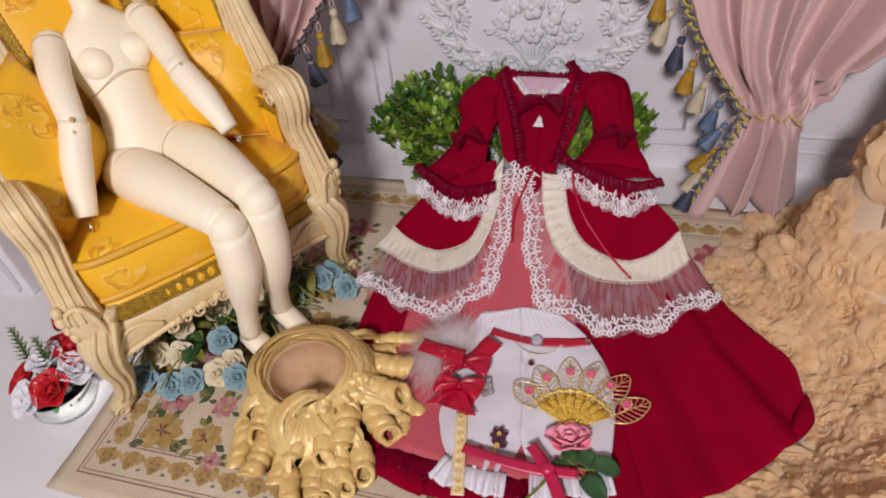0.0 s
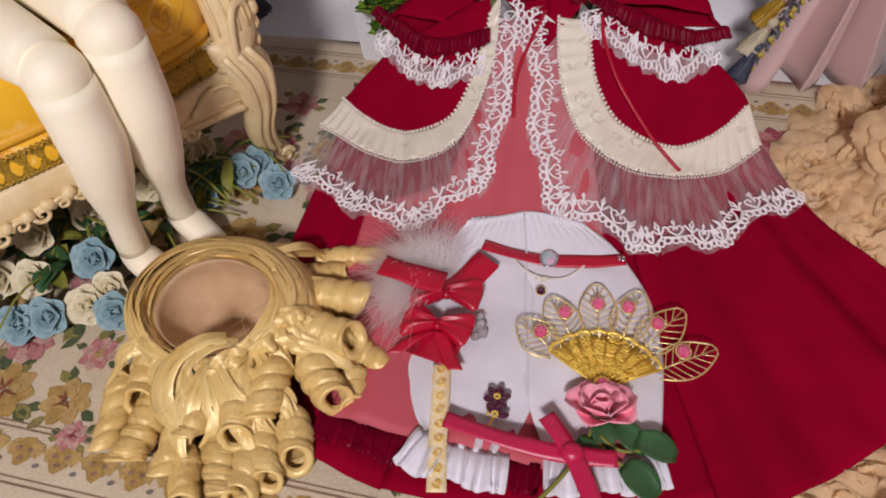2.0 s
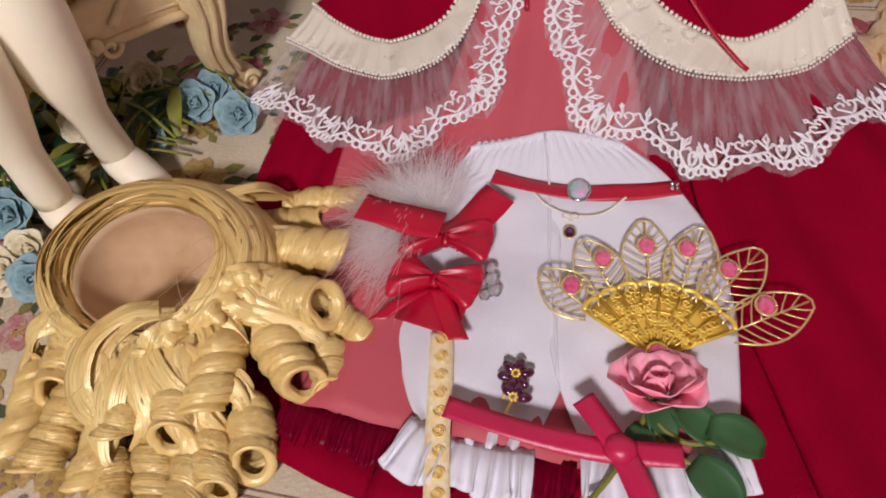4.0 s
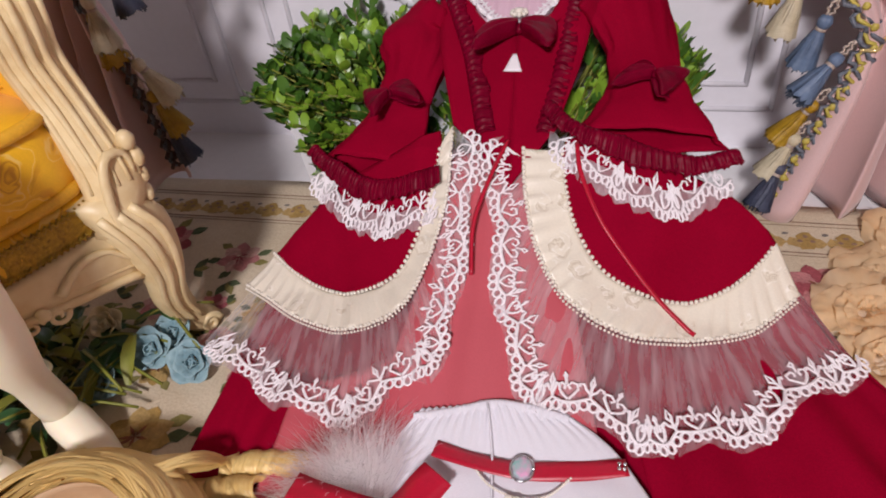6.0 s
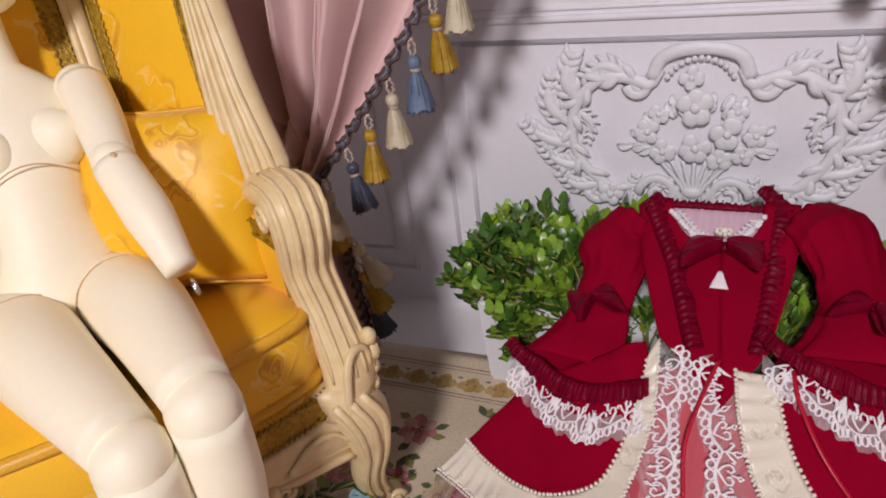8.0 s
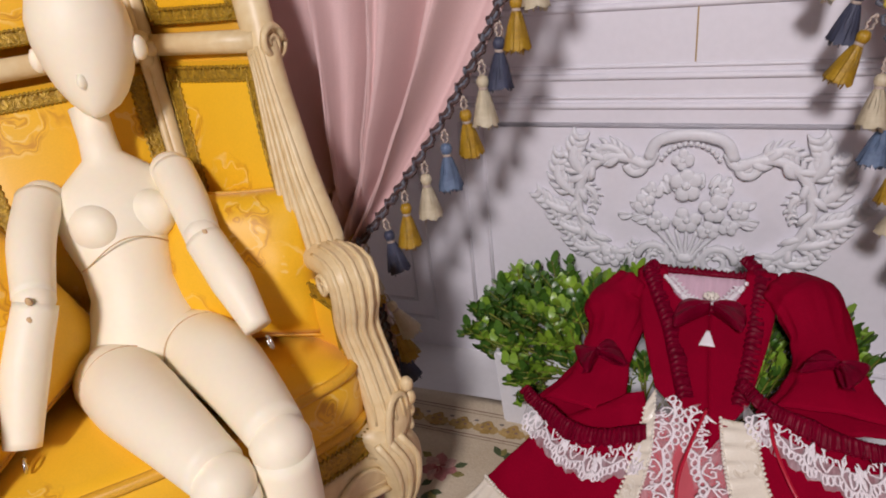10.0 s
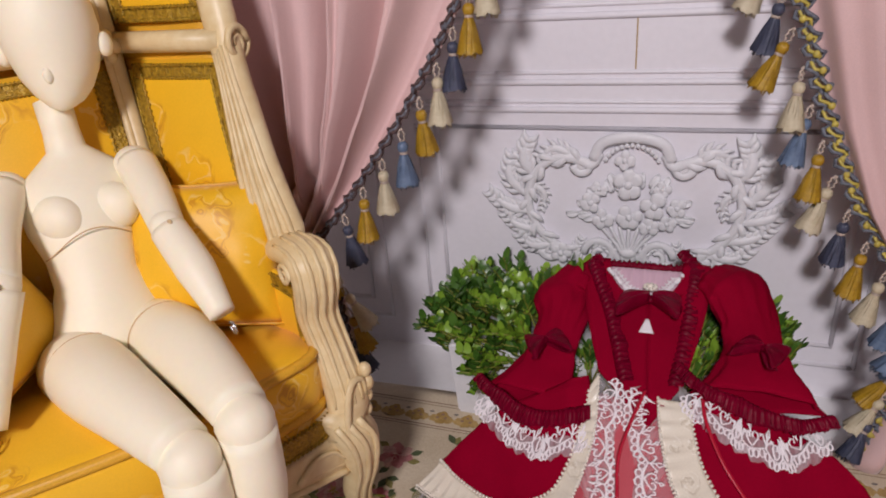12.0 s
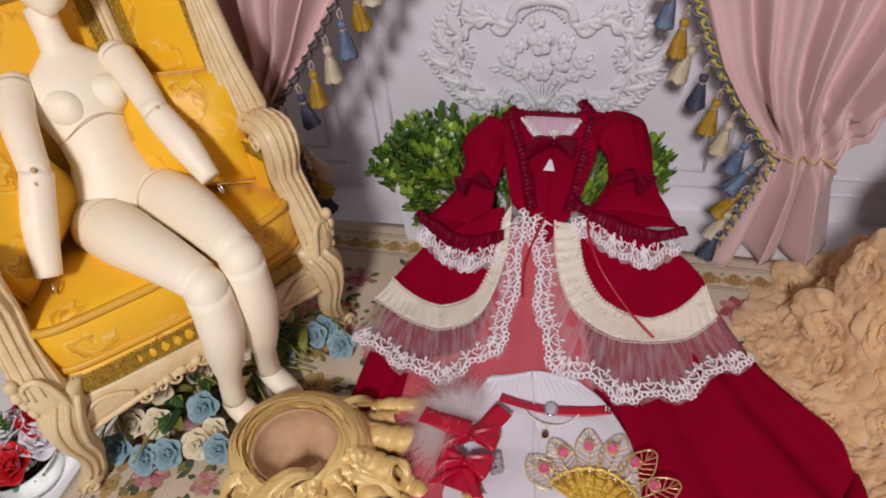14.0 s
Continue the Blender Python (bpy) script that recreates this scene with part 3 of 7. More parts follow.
def slab(bm, z0, z1, grow, crown=0.0, nv=6, inset=0.0):
    """A filled cushion body over the seat outline."""
    o = smooth_path(outline_seat(0, grow), 44)
    mid = V(0, 0.04, 0)
    rows = []
    for k in range(nv + 1):
        t = k / nv
        sway = math.sin(math.pi * t) ** 0.5 * 0.004
        rows.append([bm.verts.new(p + (p - mid).normalized() * (sway - inset) + V(0, 0, z0 + (z1 - z0) * t)) for p in o])
    for a, b in zip(rows, rows[1:]):
        for i in range(len(o)):
            j = (i + 1) % len(o)
            bm.faces.new((a[i], a[j], b[j], b[i]))
    prev = rows[-1]
    for k in range(1, 6):
        t = k / 6
        cur = [bm.verts.new(p.lerp(mid, t) + V(0, 0, z1 + crown * (1 - (1 - t) ** 2))) for p in o]
        for i in range(len(o)):
            j = (i + 1) % len(o)
            bm.faces.new((prev[i], prev[j], cur[j], cur[i]))
        prev = cur
    bm.faces.new(prev)
    bm.faces.new(rows[0])


bm = bmesh.new()
slab(bm, 0.142, 0.186, 0.0, 0.007)
cushion = part("seat_cushion", bm, YELLOW, CHAIR, "plump yellow damask seat cushion", local=True)
for z in (0.186, 0.146):
    bm = bmesh.new()
    tube(bm, smooth_path(outline_seat(z, 0.0015), 70), 0.0036, 8)
    part("piping", bm, PIPING, cushion, "yellow corded piping", local=True)
bm = bmesh.new()
slab(bm, 0.118, 0.142, 0.002, 0.0)
part("seat_rail", bm, YELLOW, CHAIR, local=True)


def braid_strip(points, width, normal, parent, n=60):
    """Gold braid: a ribbed band with a cord of loops on both edges."""
    path = smooth_path(points, n)
    bm = bmesh.new()
    nrm = Vector(normal)
    left, right, centre = [], [], []
    for i, p in enumerate(path):
        t = (path[min(i + 1, n - 1)] - path[max(i - 1, 0)]).normalized()
        s = t.cross(nrm).normalized() * width / 2
        lift = nrm * (0.0012 + 0.0005 * math.sin(i * 2.1))
        left.append(p + s + lift)
        right.append(p - s + lift)
        centre.append((p, s, t))
    strip(bm, left, right, 3)
    for k in (-1, 1):
        wavy = []
        for i, (p, s, t) in enumerate(centre):
            for j in range(2):
                q = p if j == 0 or i == n - 1 else p.lerp(centre[i + 1][0], 0.5)
                wavy.append(q + s * k * (0.78 if j else 1.05) + nrm * (0.0018 if j else 0.0012))
        tube(bm, wavy, 0.0011, 5)
    part("braid", bm, BRAID, parent, "ornate gold braid trim", local=True)


braid_strip([p for p in smooth_path(outline_seat(0.131, 0.0045), 44)][6:38], 0.017, (0, -1, 0), CHAIR, 110)


def apron():
    """Serpentine carved rail under the seat front."""
    bm = bmesh.new()
    n = 40
    def fn(u, v):
        x = -0.112 + 0.224 * u
        c = abs(2 * u - 1)
        y = -0.044 + 0.014 * c ** 2
        low = 0.080 + 0.026 * (1 - c) ** 0.8 * (c > -1) - 0.010 * math.exp(-((c - 0.0) / 0.25) ** 2)
        z = 0.121 + (low - 0.121) * v
        return V(x, y - 0.003 * math.sin(math.pi * v), z)
    grid(bm, fn, n, 6)
    ob = part("apron", bm, CREAM_WOOD, CHAIR, local=True, thick=0.012, face=(0, -1, 0))
    bm = bmesh.new()
    for dz, r in ((0.0, 0.0030), (0.0075, 0.0018)):
        pts = []
        for i in range(n + 1):
            q = fn(i / n, 1.0)
            pts.append(q + V(0, -0.001, 0.002 + dz))
        tube(bm, pts, r, 6)
    for s in (-1, 1):
        for k in range(5):
            x = 0.006 + 0.013 * k
            z = 0.1035 - 0.0012 * k
            blob(bm, (s * x, -0.0475 + 0.0008 * k, z), (0.0058 - 0.0005 * k, 0.0035, 0.0042), pose(0, 0, 0, 0, s * (35 if k % 2 else -30), 0), 8)
            scroll(bm, (s * (x + 0.006), -0.0475 + 0.0008 * k, z - 0.005), 0.0055, (s, 0, 0), (0, 0, 1 if k % 2 else -1), 1.2, 0.0016)
        carve(bm, [(0.070, -0.043, 0.103), (0.085, -0.040, 0.112), (0.100, -0.037, 0.110), (0.110, -0.036, 0.098)], [0.003, 0.0022, 0.0012], s)
    for k in range(6):
        a = k * math.pi / 3
        blob(bm, (0.0052 * math.cos(a), -0.0485, 0.104 + 0.0052 * math.sin(a)), (0.0038, 0.003, 0.0038), None, 8)
    blob(bm, (0, -0.0505, 0.104), 0.003, None, 8)
    part("carving", bm, CREAM_WOOD, ob, "carved roses and scrolls", local=True)


apron()


def side_rail(s):
    bm = bmesh.new()
    def fn(u, v):
        y = -0.02 + 0.12 * u
        x = 0.115 - 0.03 * u
        low = 0.085 + 0.03 * math.sin(math.pi * u) ** 0.7
        return V(s * x, y, 0.121 + (low - 0.121) * v)
    grid(bm, fn, 14, 3)
    part("side_rail", bm, CREAM_WOOD, CHAIR, local=True, thick=0.008, face=(s, 0, 0))


mirrored(side_rail)


def arm(s):
    """The fluted arm: rises from the seat corner, rolls over at the top and runs back to the wing."""
    bm = bmesh.new()
    spine = smooth_path([(0.113, -0.030, 0.118), (0.121, -0.031, 0.142), (0.120, -0.021, 0.175), (0.1165, -0.014, 0.208), (0.1165, -0.020, 0.232), (0.117, -0.018, 0.2475), (0.117, 0.000, 0.249), (0.117, 0.024, 0.245), (0.1165, 0.034, 0.243)], 30)
    half = np.interp(np.linspace(0, 1, 30), [0, 0.12, 0.35, 0.55, 0.7, 0.85, 1], [0.0150, 0.0165, 0.0140, 0.0145, 0.0165, 0.0155, 0.0140])
    rings = []
    for i, p in enumerate(spine):
        t = (spine[min(i + 1, 29)] - spine[max(i - 1, 0)]).normalized()
        nrm = V(1, 0, 0).cross(t).normalized()
        rings.append((V(s * p.x, p.y, p.z), V(half[i], 0, 0), nrm * 0.0110))
    loft(bm, rings, 16)
    ob = part("arm", bm, CREAM_WOOD, CHAIR, local=True)
    bm = bmesh.new()
    for k in (-2, -1, 0, 1, 2):
        pts = []
        for i in range(4, 26):
            p = spine[i]
            t = (spine[i + 1] - spine[i - 1]).normalized()
            nrm = V(1, 0, 0).cross(t).normalized()
            q = k * 0.40
            pts.append(V(s * p.x + q * half[i], p.y, p.z) + nrm * 0.0110 * math.sqrt(max(0.05, 1 - q * q)))
        tube(bm, pts, [0.0010, 0.0019, 0.0021, 0.0012], 6)
    scroll(bm, (s * 0.117 - 0.0155, -0.008, 0.239), 0.009, (0, -1, 0), (0, 0, 1), 1.5, 0.002)
    scroll(bm, (s * 0.117 + 0.0155, -0.008, 0.239), 0.009, (0, -1, 0), (0, 0, 1), 1.5, 0.002)
    for k in range(5):
        blob(bm, (s * (0.1365 - 0.0012 * abs(k - 1)), -0.034 + 0.001 * k, 0.162 - 0.011 * k), (0.0050 - 0.0004 * k, 0.0055, 0.0062), pose(0, 0, 0, 20 * (-1) ** k, 0, 0), 8)
    carve(bm, [(0.112, -0.042, 0.112), (0.113, -0.044, 0.140), (0.120, -0.041, 0.160), (0.131, -0.037, 0.158), (0.132, -0.038, 0.146)], [0.0016, 0.0028, 0.0028, 0.0018], s)
    part("carving", bm, CREAM_WOOD, ob, "carved fluting, scroll and leaf", local=True)


mirrored(arm)


def post_at(z):
    """Front edge of the wing."""
    return V(float(np.interp(z, [0.17, 0.245, 0.30, 0.378, 0.55], [0.113, 0.1165, 0.117, 0.123, 0.134])), float(np.interp(z, [0.17, 0.245, 0.30, 0.378, 0.55], [0.018, 0.026, 0.044, 0.075, 0.135])), z)


def corner_at(z):
    """Line where the wing meets the back."""
    return V(float(np.interp(z, [0.17, 0.38, 0.55], [0.060, 0.071, 0.079])), float(np.interp(z, [0.17, 0.38, 0.55], [0.082, 0.158, 0.212])), z)


TOP = 0.53


def wing(s):
    bm = bmesh.new()
    zs = [0.17 + (TOP - 0.17) * i / 24 for i in range(25)]
    flip = Matrix.Diagonal((s, 1, 1))
    outer = (V(0.6, -0.8, 0)).normalized()
    rings = []
    for z in [z for z in zs if z >= 0.236]:
        p = post_at(z)
        w = float(np.interp(z, [0.236, 0.26, 0.30, 0.36, 0.395, TOP], [0.0175, 0.0225, 0.0165, 0.0110, 0.0125, 0.010]))
        rings.append((flip @ p, flip @ V(w * 0.55, -w * 0.85, 0), flip @ V(0.008, 0.006, 0)))
    loft(bm, rings, 14)
    post = part("wing_post", bm, CREAM_WOOD, CHAIR, local=True)
    bm = bmesh.new()
    # long carved leaves that run down the broad face of the post and part at the arm
    for k in (-0.75, -0.38, 0.0, 0.38, 0.75):
        pts = []
        for i in range(16):
            z = 0.243 + 0.0088 * i + 0.006 * k
            w = float(np.interp(z, [0.236, 0.26, 0.30, 0.36, 0.395], [0.0175, 0.0225, 0.0165, 0.0110, 0.0125]))
            e = k * (1 - 0.35 * i / 15)
            pts.append(flip @ (post_at(z) + V(0.55, -0.85, 0) * w * e + V(-0.8, -0.6, 0) * (0.0102 * math.sqrt(1 - e * e))))
        tube(bm, pts, [0.0026, 0.0022, 0.0016, 0.0009], 7)
    c = post_at(0.378)
    scroll(bm, flip @ (c + V(0.004, -0.010, 0)), 0.0115, flip @ V(0.83, 0.56, 0), V(0, 0, 1), 1.6, 0.0028)
    scroll(bm, flip @ (c + V(0.004, -0.010, 0)), 0.0135, flip @ V(0.83, 0.56, 0), V(0, 0, -1), 0.8, 0.002)
    part("carving", bm, CREAM_WOOD, post, "carved leaf and scroll", local=True)
    # wing upholstery, split by the cross rail
    for z0, z1 in ((0.17, 0.368), (0.392, TOP)):
        bm = bmesh.new()
        def fn(u, v, z0=z0, z1=z1):
            z = z0 + (z1 - z0) * v
            a, b = corner_at(z), post_at(z)
            p = a.lerp(b, 0.06 + 0.9 * u)
            nrm = V(b.y - a.y, -(b.x - a.x), 0).normalized() * -1
            puff = 0.007 * (math.sin(math.pi * u) * math.sin(math.pi * v)) ** 0.5
            return flip @ (p + V(-0.75, -0.55, 0) * puff)
        grid(bm, fn, 10, 14)
        panel = part("wing_panel", bm, YELLOW, CHAIR, local=True, thick=0.010, face=flip @ V(-0.75, -0.55, 0))
        inner = flip @ V(-0.83, -0.55, 0.1)
        for e in (0.10, 0.90):
            braid_strip([fn(e, v) for v in (0.03, 0.25, 0.5, 0.75, 0.97)], 0.0095, inner, panel, 44)
        for e in (0.04, 0.96):
            braid_strip([fn(u, e) for u in (0.08, 0.35, 0.65, 0.92)], 0.0095, inner, panel, 26)
    bm = bmesh.new()
    tube(bm, [flip @ (corner_at(z) + V(-0.004, -0.006, 0)) for z in zs], 0.0062, 10)
    tube(bm, [flip @ (corner_at(z) + V(-0.009, -0.010, 0)) for z in zs], 0.0028, 8)
    part("corner_bar", bm, CREAM_WOOD, CHAIR, local=True)
    bm = bmesh.new()
    a, b = corner_at(0.38), post_at(0.38)
    tube(bm, [flip @ (a.lerp(b, t) + V(-0.003, -0.004, 0)) for t in (0, 0.5, 1)], 0.0075, 10)
    part("cross_rail", bm, CREAM_WOOD, CHAIR, local=True)
    bm = bmesh.new()
    c = corner_at(0.379) + V(-0.009, -0.012, 0)
    for k in range(5):
        t = 2 * math.pi * k / 5
        blob(bm, flip @ (c + V(0.75, -0.65, 0) * 0.0075 * math.cos(t) + V(0, 0, 0.0075 * math.sin(t))), 0.0053, None, 8)
    blob(bm, flip @ (c + V(-0.004, -0.005, 0)), 0.0036, None, 8)
    part("rosette", bm, CREAM_WOOD, CHAIR, "carved five-petal rosette", local=True)
    # inside of the arm
    bm = bmesh.new()
    def inside(u, v):
        y = -0.012 + 0.080 * u
        z = 0.178 + (0.228 + 0.012 * u - 0.178) * v
        x = 0.1085 - 0.035 * u ** 2
        return V(s * (x - 0.004 * math.sin(math.pi * u) * math.sin(math.pi * v)), y, z)
    grid(bm, inside, 8, 5)
    side = part("arm_panel", bm, YELLOW, CHAIR, local=True, thick=0.006, face=(-s, 0, 0))
    braid_strip([inside(u, 0.9) for u in (0.02, 0.4, 0.8)], 0.009, (-s, 0, 0.1), side, 24)
    braid_strip([inside(0.06, v) for v in (0.1, 0.5, 0.9)], 0.009, (-s, 0, 0.1), side, 14)


mirrored(wing)
for z0, z1 in ((0.17, 0.368), (0.392, TOP)):
    bm = bmesh.new()
    def back_fn(u, v, z0=z0, z1=z1):
        z = z0 + (z1 - z0) * v
        c = corner_at(z)
        x = (2 * u - 1) * (c.x - 0.010)
        return V(x, c.y - 0.004 - 0.008 * (math.sin(math.pi * u) * math.sin(math.pi * v)) ** 0.5, z)
    grid(bm, back_fn, 12, 14)
    panel = part("back_panel", bm, YELLOW, CHAIR, local=True, thick=0.012, face=(0, -1, 0))
    for e in (0.06, 0.94):
        braid_strip([back_fn(e, v) for v in (0.03, 0.3, 0.6, 0.97)], 0.0095, (0, -0.94, 0.34), panel, 44)
    for e in (0.04, 0.96):
        braid_strip([back_fn(u, e) for u in (0.08, 0.4, 0.6, 0.92)], 0.0095, (0, -0.94, 0.34), panel, 40)
bm = bmesh.new()
c = corner_at(0.38)
tube(bm, [V(x, c.y - 0.006, 0.38) for x in (-c.x, -0.03, 0.03, c.x)], 0.0075, 10)
part("cross_rail", bm, CREAM_WOOD, CHAIR, local=True)
bm = bmesh.new()
crest = smooth_path([post_at(TOP), corner_at(TOP) + V(-0.01, 0, 0.028), V(0, corner_at(TOP).y, TOP + 0.05)] + [V(-p.x, p.y, p.z) for p in (corner_at(TOP) + V(-0.01, 0, 0.028), post_at(TOP))], 40)
tube(bm, crest, 0.011, 10)
part("crest_rail", bm, CREAM_WOOD, CHAIR, local=True)
bm = bmesh.new()
def shell(u, v):
    z = 0.12 + (TOP + 0.01 - 0.12) * v
    q = abs(2 * u - 1)
    a, b = corner_at(max(z, 0.17)), post_at(max(z, 0.17))
    sx = 1 if u > 0.5 else -1
    p = V(0, a.y, z).lerp(V(a.x, a.y, z), q / 0.6) if q < 0.6 else a.lerp(b, (q - 0.6) / 0.4)
    return V(sx * p.x * 1.02, p.y + 0.020 * (1 - q) + 0.004, z)
grid(bm, shell, 24, 16)
part("back_shell", bm, PIPING, CHAIR, "plain yellow cloth outer back", local=True, thick=0.004, face=(0, 1, 0))


def pillow(s, centre, turn, size, label, seed):
    base = SEAT_AT @ Matrix.Translation(centre) @ pose(0, 0, 0, *turn)
    ob = thing("pillow", label, "pillow", base, group="armchair pillows")
    rng = random.Random(seed)
    bm = bmesh.new()
    def fn(side):
        def f(u, v):
            a, b = 2 * u - 1, 2 * v - 1
            pinch = 1 - 0.07 * (1 - a * a) * 0 - 0.06 * (a * a + b * b - 2 * a * a * b * b)
            t = ((1 - a * a) * (1 - b * b)) ** 0.42
            crease = 0.0024 * noise.noise((a * 2.4 + seed, b * 2.4, side)) + 0.0016 * math.sin(9 * (a - b) + seed) * (a * b) ** 2
            return V(a * size * pinch, side * (0.021 * t + crease * t), b * size * pinch)
        return f
    grid(bm, fn(-1), 18, 18)
    grid(bm, fn(1), 18, 18)
    bmesh.ops.remove_doubles(bm, verts=bm.verts, dist=0.0004)
    cover = part("cover", bm, YELLOW, ob, local=True)
    bm = bmesh.new()
    f = fn(0)
    edge = [f(t, 0) for t in np.linspace(0, 1, 12)] + [f(1, t) for t in np.linspace(0, 1, 12)] + [f(t, 1) for t in np.linspace(1, 0, 12)] + [f(0, t) for t in np.linspace(1, 0, 12)]
    tube(bm, edge + edge[:1], 0.0013, 6)
    part("seam", bm, PIPING, cover, "stitched seam", local=True)


pillow(1, (0.072, 0.053, 0.243), (-20, 3, -30), 0.052, "square yellow damask pillow leaning in the armchair corner", 1)
pillow(-1, (-0.078, 0.052, 0.252), (-22, -12, 40), 0.056, "slumped yellow damask pillow against the armchair arm", 2)

# ---- the doll ----
def build_doll():
    bm = bmesh.new()
    I = SEAT_AT @ Matrix.Translation((0.004, 0.013, -0.004))

    def W(x, y, z):
        return I @ V(x, y, z)

    def limb(points, radii, seg=18, n=20, flat=1.0):
        tube(bm, [I @ p for p in smooth_path(points, n)], radii, seg, flat, up=(0.3, 0.2, 1))
    # trunk: leans back along the chair, a little turned
    fwd, side = V(0.05, -0.93, 0.35).normalized(), V(1, 0.06, 0.0).normalized()
    spine = [(-0.002, 0.046, 0.196, 0.0420, 0.0320), (-0.002, 0.050, 0.212, 0.0425, 0.0310), (0.000, 0.056, 0.230, 0.0345, 0.0250), (0.002, 0.063, 0.248, 0.0275, 0.0215), (0.004, 0.070, 0.264, 0.0285, 0.0225),
             (0.006, 0.079, 0.282, 0.0345, 0.0250), (0.008, 0.087, 0.298, 0.0370, 0.0235), (0.009, 0.093, 0.310, 0.0330, 0.0190), (0.010, 0.097, 0.3185, 0.0220, 0.0140), (0.011, 0.100, 0.326, 0.0125, 0.0115), (0.0115, 0.101, 0.338, 0.0112, 0.0112), (0.012, 0.103, 0.358, 0.0112, 0.0115)]
    loft(bm, [(W(x, y, z), (I.to_3x3() @ side) * a, (I.to_3x3() @ fwd) * b) for x, y, z, a, b in spine], 26)
    for k in (-1, 1):
        blob(bm, W(0.008 + k * 0.0165, 0.0690, 0.290), (0.0172, 0.0140, 0.0165), None, 26)
        blob(bm, W(0.008 + k * 0.0385, 0.086 - 0.004 * k, 0.3095), 0.0136, None, 18)
    # head
    hc = V(-0.206, 0.661, 0.391)
    turn = Matrix.Rotation(radians(33), 3, "Z")
    hx, hy = turn @ V(1, 0, 0), turn @ V(0, -1, 0)
    rows = []
    hc += V(-0.002, 0.002, 0)
    for z, a, f, b in ((-0.040, 0.006, 0.020, -0.012), (-0.037, 0.013, 0.024, -0.018), (-0.030, 0.021, 0.0265, -0.024), (-0.018, 0.029, 0.0285, -0.030), (-0.004, 0.0345, 0.0295, -0.035), (0.010, 0.037, 0.031, -0.037),
                       (0.024, 0.036, 0.030, -0.036), (0.036, 0.031, 0.0255, -0.031), (0.045, 0.022, 0.018, -0.023), (0.050, 0.009, 0.006, -0.010)):
        rows.append((hc + V(0, 0, z * 0.93 - 0.004) + hy * ((f + b) * 0.46), hx * a * 0.79, hy * ((f - b) * 0.43)))
    loft(bm, rows, 26)
    blob(bm, hc + hy * 0.0240 + V(0, 0, -0.018), (0.0028, 0.0035, 0.005), None, 10)
    for k in (-1, 1):
        blob(bm, hc + hx * k * 0.0298 - hy * 0.004 + V(0, 0, -0.006), (0.004, 0.006, 0.008), None, 10)
    # arms, with the jointed elbow
    limb([(0.0475, 0.080, 0.310), (0.0465, 0.052, 0.298), (0.0445, 0.024, 0.283)], [0.0136, 0.0128, 0.0110])
    limb([(0.044, 0.020, 0.281), (0.048, -0.006, 0.261), (0.051, -0.030, 0.238)], [0.0116, 0.0122, 0.0082])
    blob(bm, W(0.044, 0.022, 0.283), 0.0110, None, 12)
    limb([(-0.032, 0.088, 0.311), (-0.043, 0.058, 0.297), (-0.051, 0.026, 0.276)], [0.0136, 0.0128, 0.0110])
    limb([(-0.051, 0.024, 0.273), (-0.067, 0.009, 0.243), (-0.081, -0.008, 0.209)], [0.0116, 0.0122, 0.0094])
    blob(bm, W(-0.051, 0.025, 0.275), 0.0110, None, 12)
    # thighs, knees, shins
    limb([(0.024, 0.034, 0.206), (0.029, -0.010, 0.213), (0.032, -0.050, 0.212), (0.034, -0.086, 0.207)], [0.0250, 0.0240, 0.0198, 0.0158], 22)
    limb([(-0.027, 0.034, 0.204), (-0.020, -0.010, 0.208), (-0.010, -0.050, 0.206), (0.000, -0.086, 0.200)], [0.0256, 0.0244, 0.0202, 0.0160], 22)
    for x, y, z in ((0.034, -0.089, 0.201), (0.001, -0.090, 0.194)):
        blob(bm, W(x, y, z), 0.0168, None, 16)
    limb([(0.034, -0.090, 0.198), (0.032, -0.088, 0.155), (0.031, -0.076, 0.110), (0.032, -0.058, 0.062), (0.033, -0.050, 0.038)], [0.0165, 0.0176, 0.0156, 0.0098, 0.0105], 20)
    limb([(0.001, -0.092, 0.190), (0.000, -0.090, 0.150), (-0.004, -0.078, 0.108), (-0.008, -0.068, 0.064), (-0.009, -0.064, 0.046)], [0.0167, 0.0178, 0.0158, 0.0100, 0.0105], 20)
    for x, y, z in ((0.033, -0.050, 0.033), (-0.009, -0.064, 0.038)):
        limb([(x - 0.002, y + 0.013, z - 0.008), (x, y - 0.003, z - 0.001), (x + 0.004, y - 0.022, z - 0.012), (x + 0.008, y - 0.040, z - 0.024)], [0.0085, 0.0125, 0.0118, 0.0070], 16, 14, 0.8)
    # joint grooves: elbow slots and the seam round the ribs
    for x, y, z in ((0.044, 0.012, 0.288), (0.046, 0.006, 0.281), (-0.053, 0.013, 0.280), (-0.056, 0.011, 0.270)):
        blob(bm, W(x, y, z), (0.0022, 0.0016, 0.0026), None, 8, 2)
    for cx, cy, cz, ra, rb, lo, hi, dz in ((0.0042, 0.0705, 0.2655, 0.0292, 0.0232, 0.25, 2.9, 0.012), (-0.001, 0.0515, 0.2165, 0.0412, 0.0298, 0.5, 2.64, -0.007)):
        arc = []
        for a in np.linspace(lo, hi, 26):
            q = V(cx, cy, cz) + side * ra * math.cos(a) + fwd * rb * math.sin(a) + V(0, 0, dz * math.sin(a) ** 3)
            arc.append(I @ q)
        tube(bm, arc, 0.00045, 5, mat=2)
